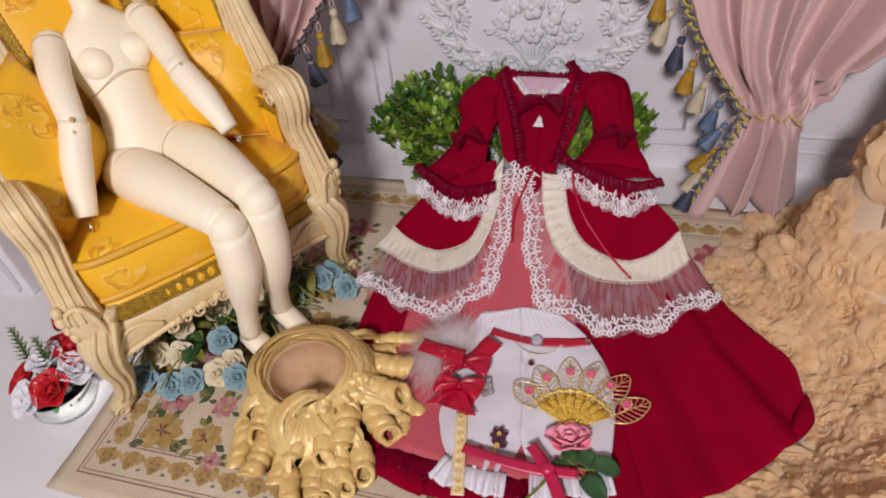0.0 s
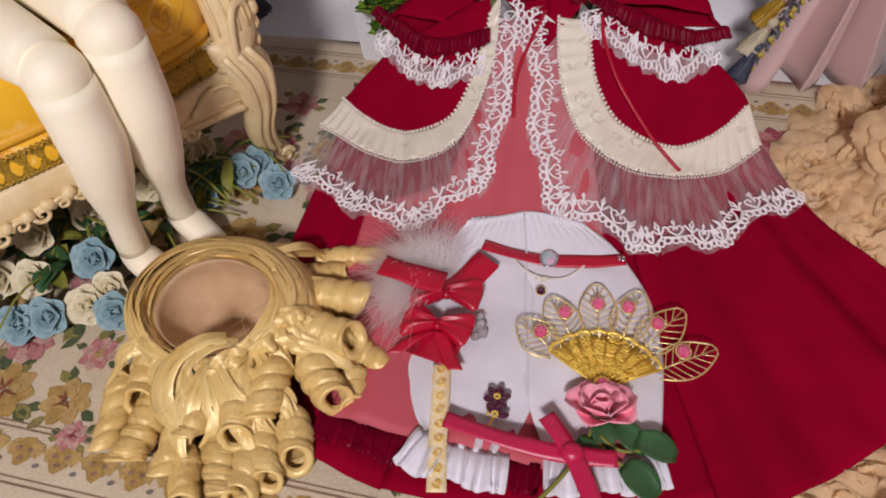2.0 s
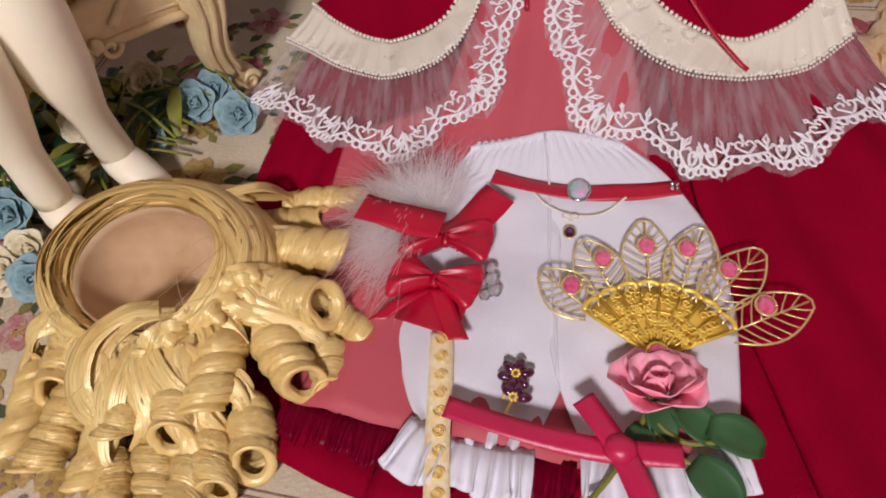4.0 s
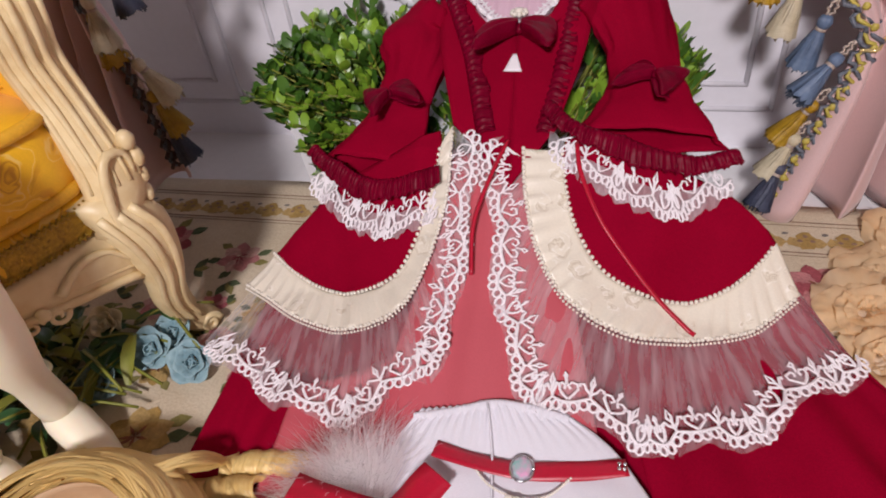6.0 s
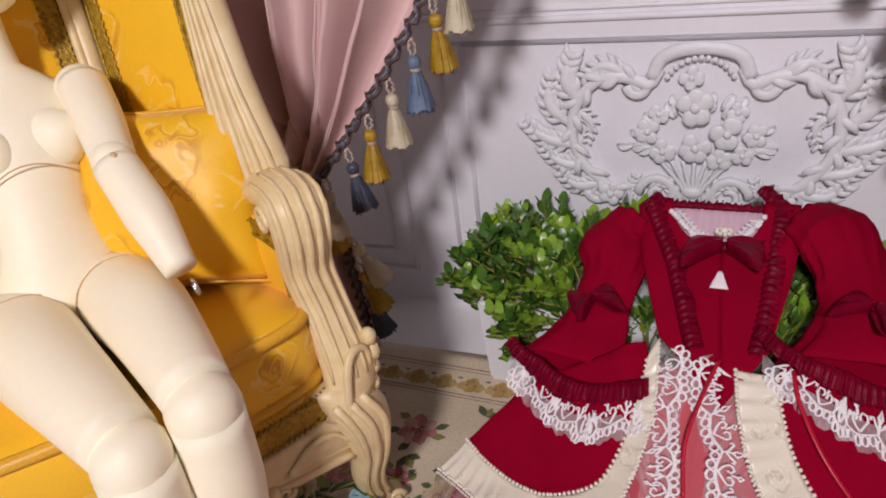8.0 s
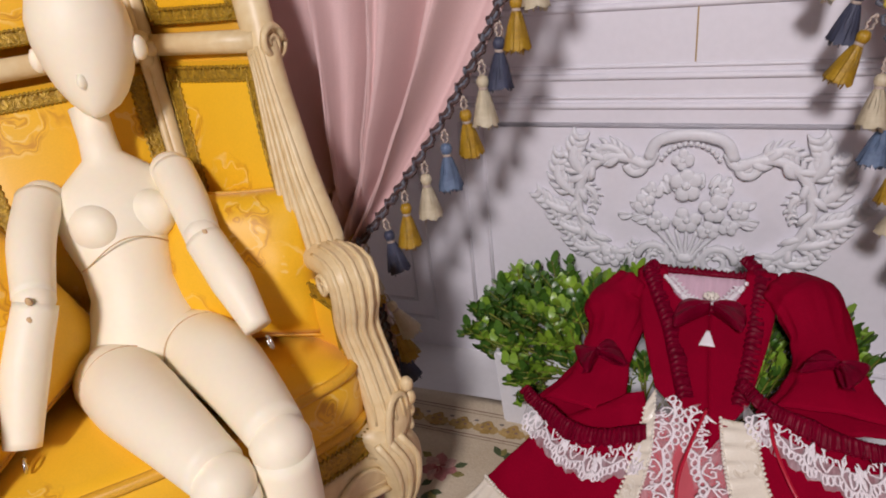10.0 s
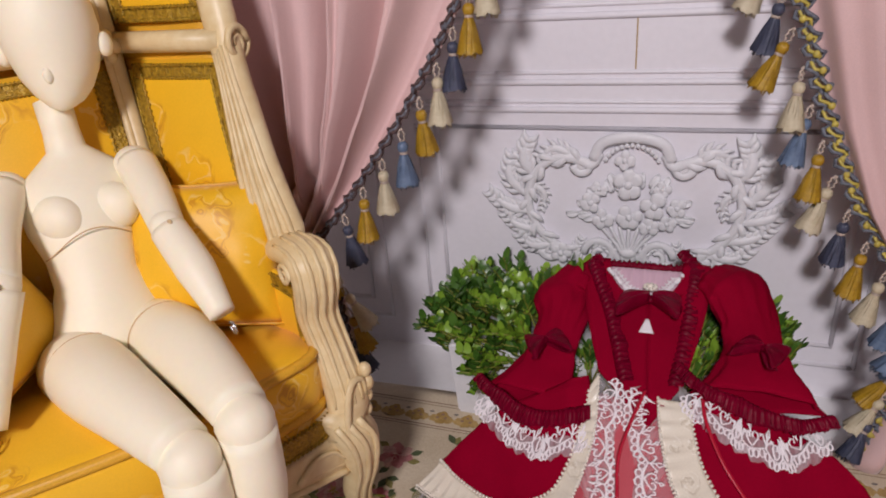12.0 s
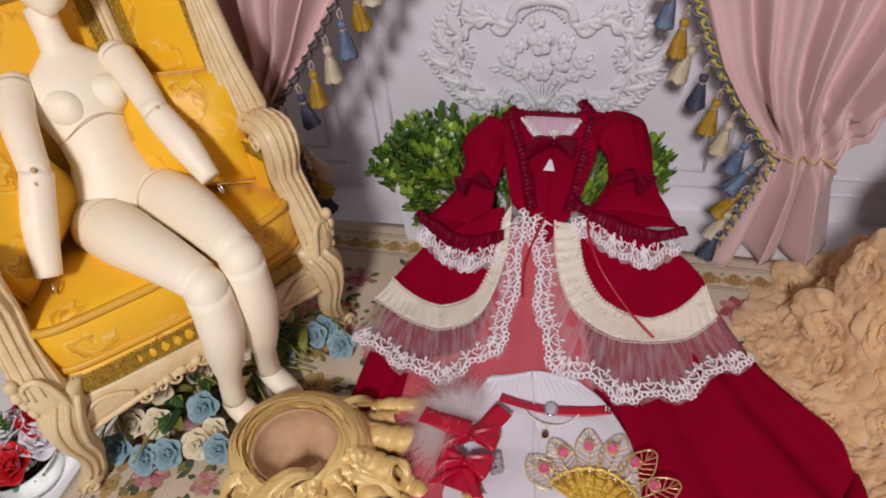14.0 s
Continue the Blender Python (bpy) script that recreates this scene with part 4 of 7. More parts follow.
    for (x, y, z), (dx, dy, dz), r in (((0.0250, 0.020, 0.2085), (0.10, -1, 0.16), 0.0246), ((-0.0245, 0.020, 0.2055), (0.16, -1, 0.10), 0.0251)):
        axis = Vector((dx, dy, dz)).normalized()
        p = axis.orthogonal().normalized()
        q = axis.cross(p)
        tube(bm, [I @ (V(x, y, z) + (p * math.cos(t) + q * math.sin(t)) * r) for t in np.linspace(0, 2 * math.pi, 40)], 0.00040, 5, mat=2)
    # wire hooks at the wrists
    for (x, y, z), d in (((0.053, -0.034, 0.234), (0.1, -0.6, -0.6)), ((-0.082, -0.010, 0.205), (-0.2, -0.3, -1))):
        d = Vector(d).normalized()
        s = d.cross(V(1, 0, 0)).normalized()
        ring = [I @ (V(x, y, z) + d * (0.005 - 0.004 * math.cos(a)) + s * 0.004 * math.sin(a)) for a in np.linspace(0, 5.4, 16)]
        tube(bm, ring, 0.0009, 6, mat=1)
    me = bpy.data.meshes.new("doll")
    bmesh.ops.recalc_face_normals(bm, faces=bm.faces)
    bm.to_mesh(me)
    bm.free()
    me.materials.append(RESIN)
    me.materials.append(STEEL)
    me.materials.append(RESIN_SEAM)
    me.polygons.foreach_set("use_smooth", [True] * len(me.polygons))
    tagged(new("doll", me), "plain ivory resin jointed doll seated in the armchair", "doll")


build_doll()

# ---- wall ornament ----
def acanthus(bm, pts, w, lift, n=14):
    """A carved leaf: a fat midrib with lobes down both sides, standing off the wall."""
    path = smooth_path(pts, n)
    up = V(0, -1, 0)
    tube(bm, [p + up * lift * math.sin(math.pi * min(1, 0.15 + 0.8 * i / (n - 1))) for i, p in enumerate(path)], [w * 0.35, w * 0.5, w * 0.4, w * 0.12], 8)
    for i in range(2, n - 1, 2):
        t = (path[i + 1] - path[i - 1]).normalized()
        for k in (-1, 1):
            s = t.cross(up) * k
            size = w * (1.1 - 0.55 * i / n)
            a = path[i] + up * lift * 0.8
            tube(bm, smooth_path([a, a + s * size * 0.7 + t * size * 0.45 + up * 0.001, a + s * size * 1.0 + t * size * 1.25 - up * lift * 0.3], 7), [w * 0.30, w * 0.28, w * 0.06], 6)


def ornament():
    cx, cz = 0.130, 0.188
    ob = thing("wall_ornament", "white plaster relief of an oval scrolled frame round a bouquet", "wall relief", pose(cx, WALL_Y, cz))
    y = WALL_Y - 0.001

    def P(x, z, d=0.0):
        return V(cx + x, y - d, cz + z)
    for s in (-1, 1):
        bm = bmesh.new()
        tube(bm, smooth_path([P(s * 0.028, 0.052, 0.004), P(s * 0.036, 0.040, 0.006), P(s * 0.050, 0.046, 0.006), P(s * 0.070, 0.046, 0.006), P(s * 0.088, 0.032, 0.006), P(s * 0.096, 0.008, 0.006), P(s * 0.092, -0.016, 0.006), P(s * 0.078, -0.036, 0.006), P(s * 0.056, -0.050, 0.006)], 34),
             [0.0035, 0.0048, 0.0042, 0.0045, 0.0040, 0.0045, 0.0035], 10)
        spine = smooth_path([P(s * 0.036, 0.040), P(s * 0.050, 0.046), P(s * 0.070, 0.046), P(s * 0.088, 0.032), P(s * 0.096, 0.008), P(s * 0.092, -0.016), P(s * 0.078, -0.036), P(s * 0.056, -0.050)], 26)
        for j in range(2, 25, 2):
            t = (spine[j + 1] - spine[j - 1]).normalized()
            o = V(t.z, 0, -t.x) * (1 if j % 4 else -1)
            tube(bm, smooth_path([spine[j] - V(0, 0.007, 0), spine[j] + o * 0.006 + t * 0.006 - V(0, 0.009, 0), spine[j] + o * 0.009 + t * 0.014 - V(0, 0.003, 0)], 8), [0.0032, 0.0036, 0.0008], 7)
        part("side_scroll", bm, PLASTER, ob)
        bm = bmesh.new()
        for pts, w in (([P(s * 0.090, 0.028), P(s * 0.100, 0.045), P(s * 0.094, 0.066)], 0.011), ([P(s * 0.098, 0.008), P(s * 0.114, 0.026), P(s * 0.112, 0.050)], 0.010),
                       ([P(s * 0.094, -0.010), P(s * 0.118, -0.004), P(s * 0.136, 0.010)], 0.010), ([P(s * 0.084, -0.030), P(s * 0.108, -0.024), P(s * 0.122, -0.012)], 0.009),
                       ([P(s * 0.070, -0.042), P(s * 0.092, -0.046), P(s * 0.108, -0.034)], 0.009), ([P(s * 0.052, 0.048), P(s * 0.070, 0.056), P(s * 0.088, 0.046)], 0.008),
                       ([P(s * 0.094, 0.022), P(s * 0.080, 0.010), P(s * 0.084, -0.008)], 0.006)):
            acanthus(bm, pts, w, 0.007)
        scroll(bm, P(s * 0.129, 0.003, 0.004), 0.008, (s, 0, 0), (0, 0, 1), 1.3, 0.0035)
        part("leaf_spray", bm, PLASTER, ob)
        bm = bmesh.new()
        for k, (x, z, r, sg) in enumerate(((0.026, -0.050, 0.016, 1), (0.036, -0.062, 0.010, -1), (0.074, -0.050, 0.010, -1), (0.044, 0.040, 0.009, -1))):
            scroll(bm, P(s * x, z, 0.006), r, (s, 0, 0), (0, 0, 1), 1.35, 0.0042, sg)
        acanthus(bm, [P(s * 0.006, -0.060), P(s * 0.020, -0.040), P(s * 0.040, -0.042)], 0.007, 0.006)
        acanthus(bm, [P(s * 0.046, -0.064), P(s * 0.050, -0.048), P(s * 0.044, -0.034)], 0.006, 0.006)
        part("scroll_work", bm, PLASTER, ob)
        bm = bmesh.new()
        for k in range(5):
            a = 2 * math.pi * k / 5
            blob(bm, P(s * 0.064 + 0.0065 * math.cos(a), -0.051 + 0.0065 * math.sin(a), 0.009), (0.0050, 0.0030, 0.0050), None, 8)
        blob(bm, P(s * 0.064, -0.051, 0.012), 0.0032, None, 8)
        part("flower", bm, PLASTER, ob, "small relief flower")
    bm = bmesh.new()
    tube(bm, smooth_path([P(-0.034, 0.046, 0.005), P(-0.026, 0.062, 0.006), P(0, 0.068, 0.007), P(0.026, 0.062, 0.006), P(0.034, 0.046, 0.005)], 24), 0.0052, 10)
    for i in range(13):
        a = math.pi * (0.16 + 0.68 * i / 12)
        blob(bm, P(0.0265 * math.cos(a), 0.034 + 0.0265 * math.sin(a), 0.007), 0.0024, None, 6)
    part("top_arch", bm, PLASTER, ob)
    rng = random.Random(9)
    flowers = [(-0.002, 0.024, 0.014), (0.022, 0.004, 0.0125), (0.000, -0.008, 0.012), (-0.024, -0.012, 0.010), (-0.036, 0.004, 0.010), (0.042, 0.002, 0.009), (0.034, -0.014, 0.008), (-0.006, 0.046, 0.009), (0.028, 0.020, 0.008), (-0.028, 0.018, 0.008), (0.018, -0.018, 0.009)]
    for x, z, r in flowers:
        bm = bmesh.new()
        n = rng.choice((5, 5, 6))
        d = 0.006 + 0.5 * r * (1 - (x * x + z * z) * 300)
        for k in range(n):
            a = 2 * math.pi * k / n + rng.random()
            blob(bm, P(x + r * 0.58 * math.cos(a), z + r * 0.58 * math.sin(a), d), (r * 0.50, r * 0.22, r * 0.50), None, 10)
        blob(bm, P(x, z, d + r * 0.2), r * 0.28, None, 7)
        part("flower", bm, PLASTER, ob, "relief flower of the bouquet")
    bm = bmesh.new()
    for k in range(26):
        a = rng.uniform(-0.35, math.pi + 0.35)
        r = rng.uniform(0.030, 0.046)
        c = P(1.05 * r * math.cos(a), -0.004 + 0.85 * r * math.sin(a) * 0.8, 0.004)
        d = V(math.cos(a), -0.25, math.sin(a) * 0.8).normalized()
        petal(bm, c, d, V(0, -1, 0), rng.uniform(0.011, 0.016), 0.008, -0.5, cup=0.35)
    part("bouquet_leaf", bm, PLASTER, ob, "relief leaves round the bouquet", thick=0.0012, kind="stuff")
    bm = bmesh.new()
    for k in range(7):
        x = 0.004 * (k - 3)
        tube(bm, smooth_path([P(x * 0.4, -0.058, 0.006), P(x * 0.7, -0.042, 0.008), P(x * 2.2, -0.020, 0.006)], 8), 0.0018, 6)
    blob(bm, P(0, -0.047, 0.008), (0.008, 0.005, 0.005), None, 10)
    part("bouquet_stem", bm, PLASTER, ob, "tied relief stems")
    # the relief is shallow
    ob.matrix_basis = pose(cx, WALL_Y, cz) @ Matrix.Diagonal((1, 0.66, 1, 1))


ornament()


# ---- potted boxwood ----
def boxwood():
    ob = thing("potted_boxwood", "bushy artificial boxwood in a white planter behind the dress", "potted plant", pose(0.12, 0.87, 0))
    bm = bmesh.new()
    for z, gx, gy in ((0, 0, 0),):
        lo, hi = (-0.021, 0.822), (0.268, 0.924)
        vs = []
        for zz, g in ((0.0035, 0.004), (0.086, 0.0)):
            vs.append([bm.verts.new(p) for p in ((lo[0] + g, lo[1] + g, zz), (hi[0] - g, lo[1] + g, zz), (hi[0] - g, hi[1] - g, zz), (lo[0] + g, hi[1] - g, zz))])
        bm.faces.new(vs[0])
        for k in range(4):
            bm.faces.new((vs[0][k], vs[0][(k + 1) % 4], vs[1][(k + 1) % 4], vs[1][k]))
        bm.faces.new(vs[1])
        bmesh.ops.bevel(bm, geom=list(bm.edges), offset=0.0025, segments=2, affect="EDGES")
    part("planter", bm, PLASTER, ob, "glossy white planter", smooth=False)
    rng = random.Random(3)

    def leaf_mesh(name, mat):
        bm = bmesh.new()
        petal(bm, (0, 0, 0), (1, 0, 0), (0, 0, 1), 0.0088, 0.0076, 0.55, nu=4, nv=2, cup=0.10)
        me = bpy.data.meshes.new(name)
        bm.to_mesh(me)
        bm.free()
        me.materials.append(mat)
        me.polygons.foreach_set("use_smooth", [True] * len(me.polygons))
        return me
    meshes = [leaf_mesh("leaf", LEAF), leaf_mesh("leaf", LEAF), leaf_mesh("leaf", LEAF_PALE)]

    def sprig():
        while True:
            x, y, z = rng.uniform(-0.052, 0.292), rng.uniform(0.808, 0.922), rng.uniform(0.070, 0.140)
            q = ((x - 0.112) / 0.163) ** 4 + ((y - 0.866) / 0.062) ** 4 + ((z - 0.093) / (0.039 + 0.008 * noise.noise((x * 40, y * 40, 0)))) ** 2
            front = float(np.interp(y, [0.80, 0.85, 0.89, 0.93], [0.09, 0.118, 0.138, 0.152]))
            if 0.25 < q < 1.0 and (z < front or not 0.055 < x < 0.272):
                return V(x, y, z)
    spots = [sprig() for _ in range(560)] + [V(rng.uniform(0.0, 0.03), rng.uniform(0.795, 0.815), rng.uniform(0.060, 0.095)) for _ in range(16)]
    inv = world_of(ob).inverted()
    count = 0
    rest = bmesh.new()
    wood = bmesh.new()
    for p in spots:
        d = V(p.x - 0.12, (p.y - 0.866) * 1.6, (p.z - 0.07) * 1.3)
        d = (d.normalized() + V(rng.uniform(-0.5, 0.5), rng.uniform(-0.5, 0.5), rng.uniform(-0.1, 0.6))).normalized()
        if 0.05 < p.x < 0.275:
            d = (d * 0.4 + V(0, 0.5, 0.1)).normalized()
        tube(wood, [p - d * 0.03, p + d * 0.012], 0.0008, 4)
        pale = rng.random() < 0.42
        for k in range(7):
            a = k * 2.1 + rng.random()
            o1 = d.orthogonal().normalized()
            o2 = d.cross(o1)
            out = (o1 * math.cos(a) + o2 * math.sin(a) + d * rng.uniform(0.3, 1.1)).normalized()
            size = rng.uniform(0.75, 1.2)
            base = p + d * (0.011 - 0.0026 * k)
            if p.x < 0.075 and count < 296 and k < 4 and p.y < 0.865:
                rot = out.to_track_quat("X", "Z").to_matrix().to_4x4()
                lf = new("leaf", meshes[2 if pale else k % 2])
                lf.parent = ob
                lf.matrix_parent_inverse = inv
                lf.matrix_basis = Matrix.Translation(base) @ rot @ Matrix.Diagonal((size, size, size, 1))
                count += 1
            else:
                petal(rest, base, out, V(0, 0, 1) if abs(out.z) < 0.9 else V(1, 0, 0), 0.0088 * size, 0.0076 * size, 0.55, mat=1 if pale else 0, nu=4, nv=2, cup=0.10)
    part("foliage", rest, [LEAF, LEAF_PALE], ob, "dense small glossy green leaves", kind="stuff", face=(0, 0, 1))
    part("twig", wood, STEM, ob, kind="stuff")


boxwood()


# ---- curtains and tassels ----
TASSEL_COLOURS = {
    "gold": material("gold_thread", (0.56, 0.34, 0.025), 0.36, other=(0.30, 0.16, 0.008), blotch=200, bump=0.8, uv=(1, 60), depth=0.0006),
    "blue": material("blue_grey_thread", (0.17, 0.24, 0.36), 0.36, other=(0.09, 0.13, 0.22), blotch=200, bump=0.8, uv=(1, 60), depth=0.0006),
    "ivory": material("ivory_thread", (0.70, 0.62, 0.46), 0.4, other=(0.52, 0.44, 0.28), blotch=200, bump=0.8, uv=(1, 60), depth=0.0006),
    "navy": material("slate_thread", (0.075, 0.085, 0.14), 0.38, other=(0.035, 0.04, 0.07), blotch=200, bump=0.8, uv=(1, 60), depth=0.0006)}
CORD = material("ivory_cord", (0.62, 0.50, 0.42), 0.5, amount=0.5, grain=300, blotch=200, bump=0.6)
PROTOS = {}


def tassel(colour, m, bead=False):
    """A silk tassel that hangs from its cord; its origin is where the cord is sewn on."""
    if colour in PROTOS:
        return copy_thing(PROTOS[colour], m)
    thread = TASSEL_COLOURS[colour]
    ob = thing("tassel", {"gold": "golden yellow silk tassel", "blue": "dusty blue silk tassel", "ivory": "ivory silk tassel with a pale cord", "navy": "dark slate blue silk tassel"}[colour] + " on the curtain edge", "tassel", m, group="curtain tassels")
    bm = bmesh.new()
    for k in (-1, 1):
        tube(bm, [V(k * 0.0022 * math.sin(math.pi * t) + 0.0006 * math.sin(20 * t), 0.0006 * math.cos(22 * t + k), -0.012 * t) for t in np.linspace(0, 1, 14)], 0.0008, 5)
    part("cord", bm, CORD, ob, "twisted pale cord", local=True)
    bm = bmesh.new()
    loft(bm, [((0, 0, z), (r, 0, 0), (0, r, 0)) for z, r in ((-0.0105, 0.001), (-0.0115, 0.0034), (-0.0145, 0.0046), (-0.0175, 0.0040), (-0.0190, 0.0030))], 12)
    part("head", bm, thread, ob, local=True)
    bm = bmesh.new()
    loft(bm, [((0, 0, -0.0186), (0.0034, 0, 0), (0, 0.0034, 0)), ((0, 0, -0.0206), (0.0034, 0, 0), (0, 0.0034, 0))], 10)
    part("neck_band", bm, CORD, ob, local=True)
    bm = bmesh.new()
    rng = random.Random(hash(len(PROTOS)) + 4)
    seg = 30
    rows = []
    lens = [rng.uniform(0.94, 1.06) for _ in range(seg)]
    for t in np.linspace(0, 1, 7):
        row = []
        for k in range(seg):
            a = 2 * math.pi * k / seg
            r = (0.0032 + 0.0056 * t ** 0.8) * (1 + (0.10 if k % 2 else -0.10) * (0.3 + t))
            row.append(V(r * math.cos(a), r * math.sin(a), -0.0206 - 0.0245 * t * lens[k]))
        rows.append(row)
    grid(bm, lambda u, v: rows[int(round(v * 6))][int(round(u * seg)) % seg], seg, 6)
    for k in range(34):
        a = rng.uniform(0, 6.28)
        tube(bm, [V(0.003 * math.cos(a), 0.003 * math.sin(a), -0.021), V(0.0062 * math.cos(a + 0.1), 0.0062 * math.sin(a + 0.1), -0.031), V(rng.uniform(0.006, 0.0085) * math.cos(a), rng.uniform(0.006, 0.0085) * math.sin(a), -0.0465 + rng.uniform(-0.002, 0.002))], 0.00055, 3)
    part("fringe", bm, thread, ob, local=True)
    PROTOS[colour] = ob
    return ob


BRAID_BLUE = material("blue_braid", (0.20, 0.22, 0.26), 0.5, other=(0.06, 0.06, 0.08), grain=420, blotch=260, bump=1.0, depth=0.001)
BRAID_YELLOW = material("yellow_braid", (0.62, 0.50, 0.10), 0.5, amount=0.4, grain=420, blotch=260, bump=0.8)
BRAID_PLUM = material("plum_braid", (0.10, 0.055, 0.05), 0.55, other=(0.04, 0.02, 0.02), grain=420, blotch=260, bump=1.0, depth=0.001)


def curtain(side, edge, outer, base_y, tie_z, hem_z, folds, braid_mats, seed):
    """edge(z): (x, y) of the trimmed edge; outer(z): x of the other edge. Gathered at tie_z."""
    top = 0.66
    ob = thing("curtain", "dusty pink velvet curtain tied back, edged with braid and tassels", "curtain", pose(edge(tie_z)[0], base_y, 0), group="curtains")

    def fn(u, v):
        z = top + (hem_z(u) - top) * v
        ex, ey = edge(z)
        ox = outer(z)
        pinch = min(1.0, abs(z - tie_z) / 0.10)
        x = ex + (ox - ex) * u
        amp = 0.007 + 0.017 * pinch
        warp = u + 0.09 * noise.noise((u * 2.4, z * 2, seed))
        above = max(0.0, min(1.0, (z - tie_z + 0.02) / 0.08))
        count = folds * (0.58 + 0.42 * above)
        w = 1.1 - 2.2 * abs(math.sin(math.pi * count * warp + 1.1 * noise.noise((0.3, z * 1.8, seed)))) ** (1.3 - 0.5 * above)
        w += 0.28 * above * math.sin(4.6 * math.pi * folds * warp + seed + 3 * z)
        y = ey + (base_y - ey) * min(1, u * 3) + amp * w * min(1, u * 6) - 0.004
        return V(x + 0.004 * pinch * math.cos(2 * math.pi * folds * warp), min(y, WALL_Y - 0.006), z)
    bm = bmesh.new()
    grid(bm, fn, 110, 60)
    part("cloth", bm, PINK_CLOTH, ob, thick=0.002, face=(0, -1, 0))
    # cord that ties it
    bm = bmesh.new()
    pts = []
    vt = (top - tie_z) / (top - hem_z(0.5))
    for i in range(40):
        u = i / 39
        p = fn(u, (top - tie_z) / (top - hem_z(u)))
        pts.append(V(p.x, p.y - 0.003, tie_z + 0.004 * math.sin(3 * u)))
    tube(bm, pts, 0.0012, 6)
    part("tie_cord", bm, PALE_GOLD, ob, "thin pale gold tie-back cord")
    # braid along the edge
    zs = np.linspace(top, hem_z(0) + 0.012, 260)
    wide = 0.6 if side < 0 else 1.15
    for mats, off, r, ph in ((braid_mats[0], 0.0, 0.0016, 0.0), (braid_mats[0], 0.0065 * wide, 0.0016, 2.1), (braid_mats[1], 0.0032 * wide, 0.0014, 0.8)):
        bm = bmesh.new()
        pts = []
        for i, z in enumerate(zs):
            ex, ey = edge(z)
            pts.append(V(ex + side * off + side * 0.0030 * wide * math.sin(i * 1.35 + ph), ey - 0.006 - 0.0016 * math.cos(i * 1.35 + ph), z + 0.0012 * math.sin(i * 2.7 + ph)))
        tube(bm, pts, r, 6)
        if mats is braid_mats[1]:
            for i in range(0, 260, 5):
                blob(bm, pts[i] + V(0, -0.002, 0), (0.0024 * wide, 0.0016, 0.0028), None, 6)
        part("braid", bm, mats, ob, "looped braid edging")
    return edge


def left_edge(z):
    return (float(np.interp(z, [0.04, 0.10, 0.16, 0.205, 0.225, 0.268, 0.314, 0.355, 0.385, 0.66], [-0.100, -0.098, -0.100, -0.112, -0.094, -0.060, -0.027, -0.002, 0.013, 0.135])), float(np.interp(z, [0.05, 0.21, 0.30, 0.5], [0.790, 0.780, 0.802, 0.835])))


def right_edge(z):
    return (float(np.interp(z, [0.0, 0.045, 0.092, 0.130, 0.152, 0.187, 0.225, 0.290, 0.33, 0.367, 0.66], [0.318, 0.336, 0.353, 0.363, 0.350, 0.322, 0.297, 0.267, 0.253, 0.240, 0.16])), float(np.interp(z, [0.01, 0.13, 0.3, 0.5], [0.845, 0.862, 0.880, 0.885])))


curtain(-1, left_edge, lambda z: float(np.interp(z, [0.0, 0.09, 0.20, 0.26, 0.37, 0.66], [-0.24, -0.20, -0.165, -0.185, -0.24, -0.36])), 0.800, 0.204, lambda u: 0.055 - 0.02 * u, 5.4, (BRAID_PLUM, BRAID_BLUE), 2.0)
curtain(1, right_edge, lambda z: float(np.interp(z, [0.0, 0.06, 0.125, 0.18, 0.25, 0.36, 0.66], [0.447, 0.436, 0.424, 0.450, 0.50, 0.58, 0.75])), 0.868, 0.124, lambda u: 0.004 + 0.003 * math.sin(9 * u) ** 2, 5.2, (BRAID_BLUE, BRAID_YELLOW), 5.0)
CYCLE = ("gold", "ivory", "navy", "gold", "ivory", "blue")
lz = 0.211
rng = random.Random(12)
for i in range(18):
    x, y = left_edge(lz)
    x2, _ = left_edge(lz + 0.01)
    slope = (x2 - x) / 0.01
    tassel(("ivory", "navy", "gold", "ivory", "blue", "gold")[i % 6], pose(x + 0.003, y - 0.006, lz, rng.uniform(-6, 6), rng.uniform(-8, 4), rng.uniform(0, 60)))
    lz += 0.0285 / math.sqrt(1 + slope * slope)
for k, z in enumerate((0.200, 0.165, 0.142, 0.118)):
    x, y = left_edge(z)
    tassel(("gold", "ivory", "gold", "navy")[k], pose(x + 0.004, y - 0.006, z, 0, (-4, -28, -18, -14)[k], rng.uniform(0, 60)))
lz = 0.155
for i in range(14):
    x, y = right_edge(lz)
    x2, _ = right_edge(lz + 0.01)
    slope = (x2 - x) / 0.01
    tassel(("blue", "ivory", "gold", "navy", "ivory", "gold")[i % 6], pose(x - 0.005, y - 0.006, lz, rng.uniform(-6, 6), rng.uniform(4, 24), rng.uniform(0, 60)))
    lz += 0.0285 / math.sqrt(1 + slope * slope)
for k, z in enumerate((0.130, 0.100, 0.078, 0.058)):
    x, y = right_edge(z)
    tassel(("blue", "gold", "ivory", "navy")[k], pose(x - 0.005, y - 0.006, z, 0, (48, 32, 30, 36)[k], rng.uniform(0, 60)))

# ---- the dress: laid out on the rug, its bodice propped against the planter ----
MID = 0.165
RISE_Y = [0.0, 0.56, 0.60, 0.65, 0.70, 0.75, 0.80, 0.85, 0.89, 1.0]
RISE_Z = [0.010, 0.012, 0.020, 0.046, 0.074, 0.104, 0.125, 0.148, 0.166, 0.2]


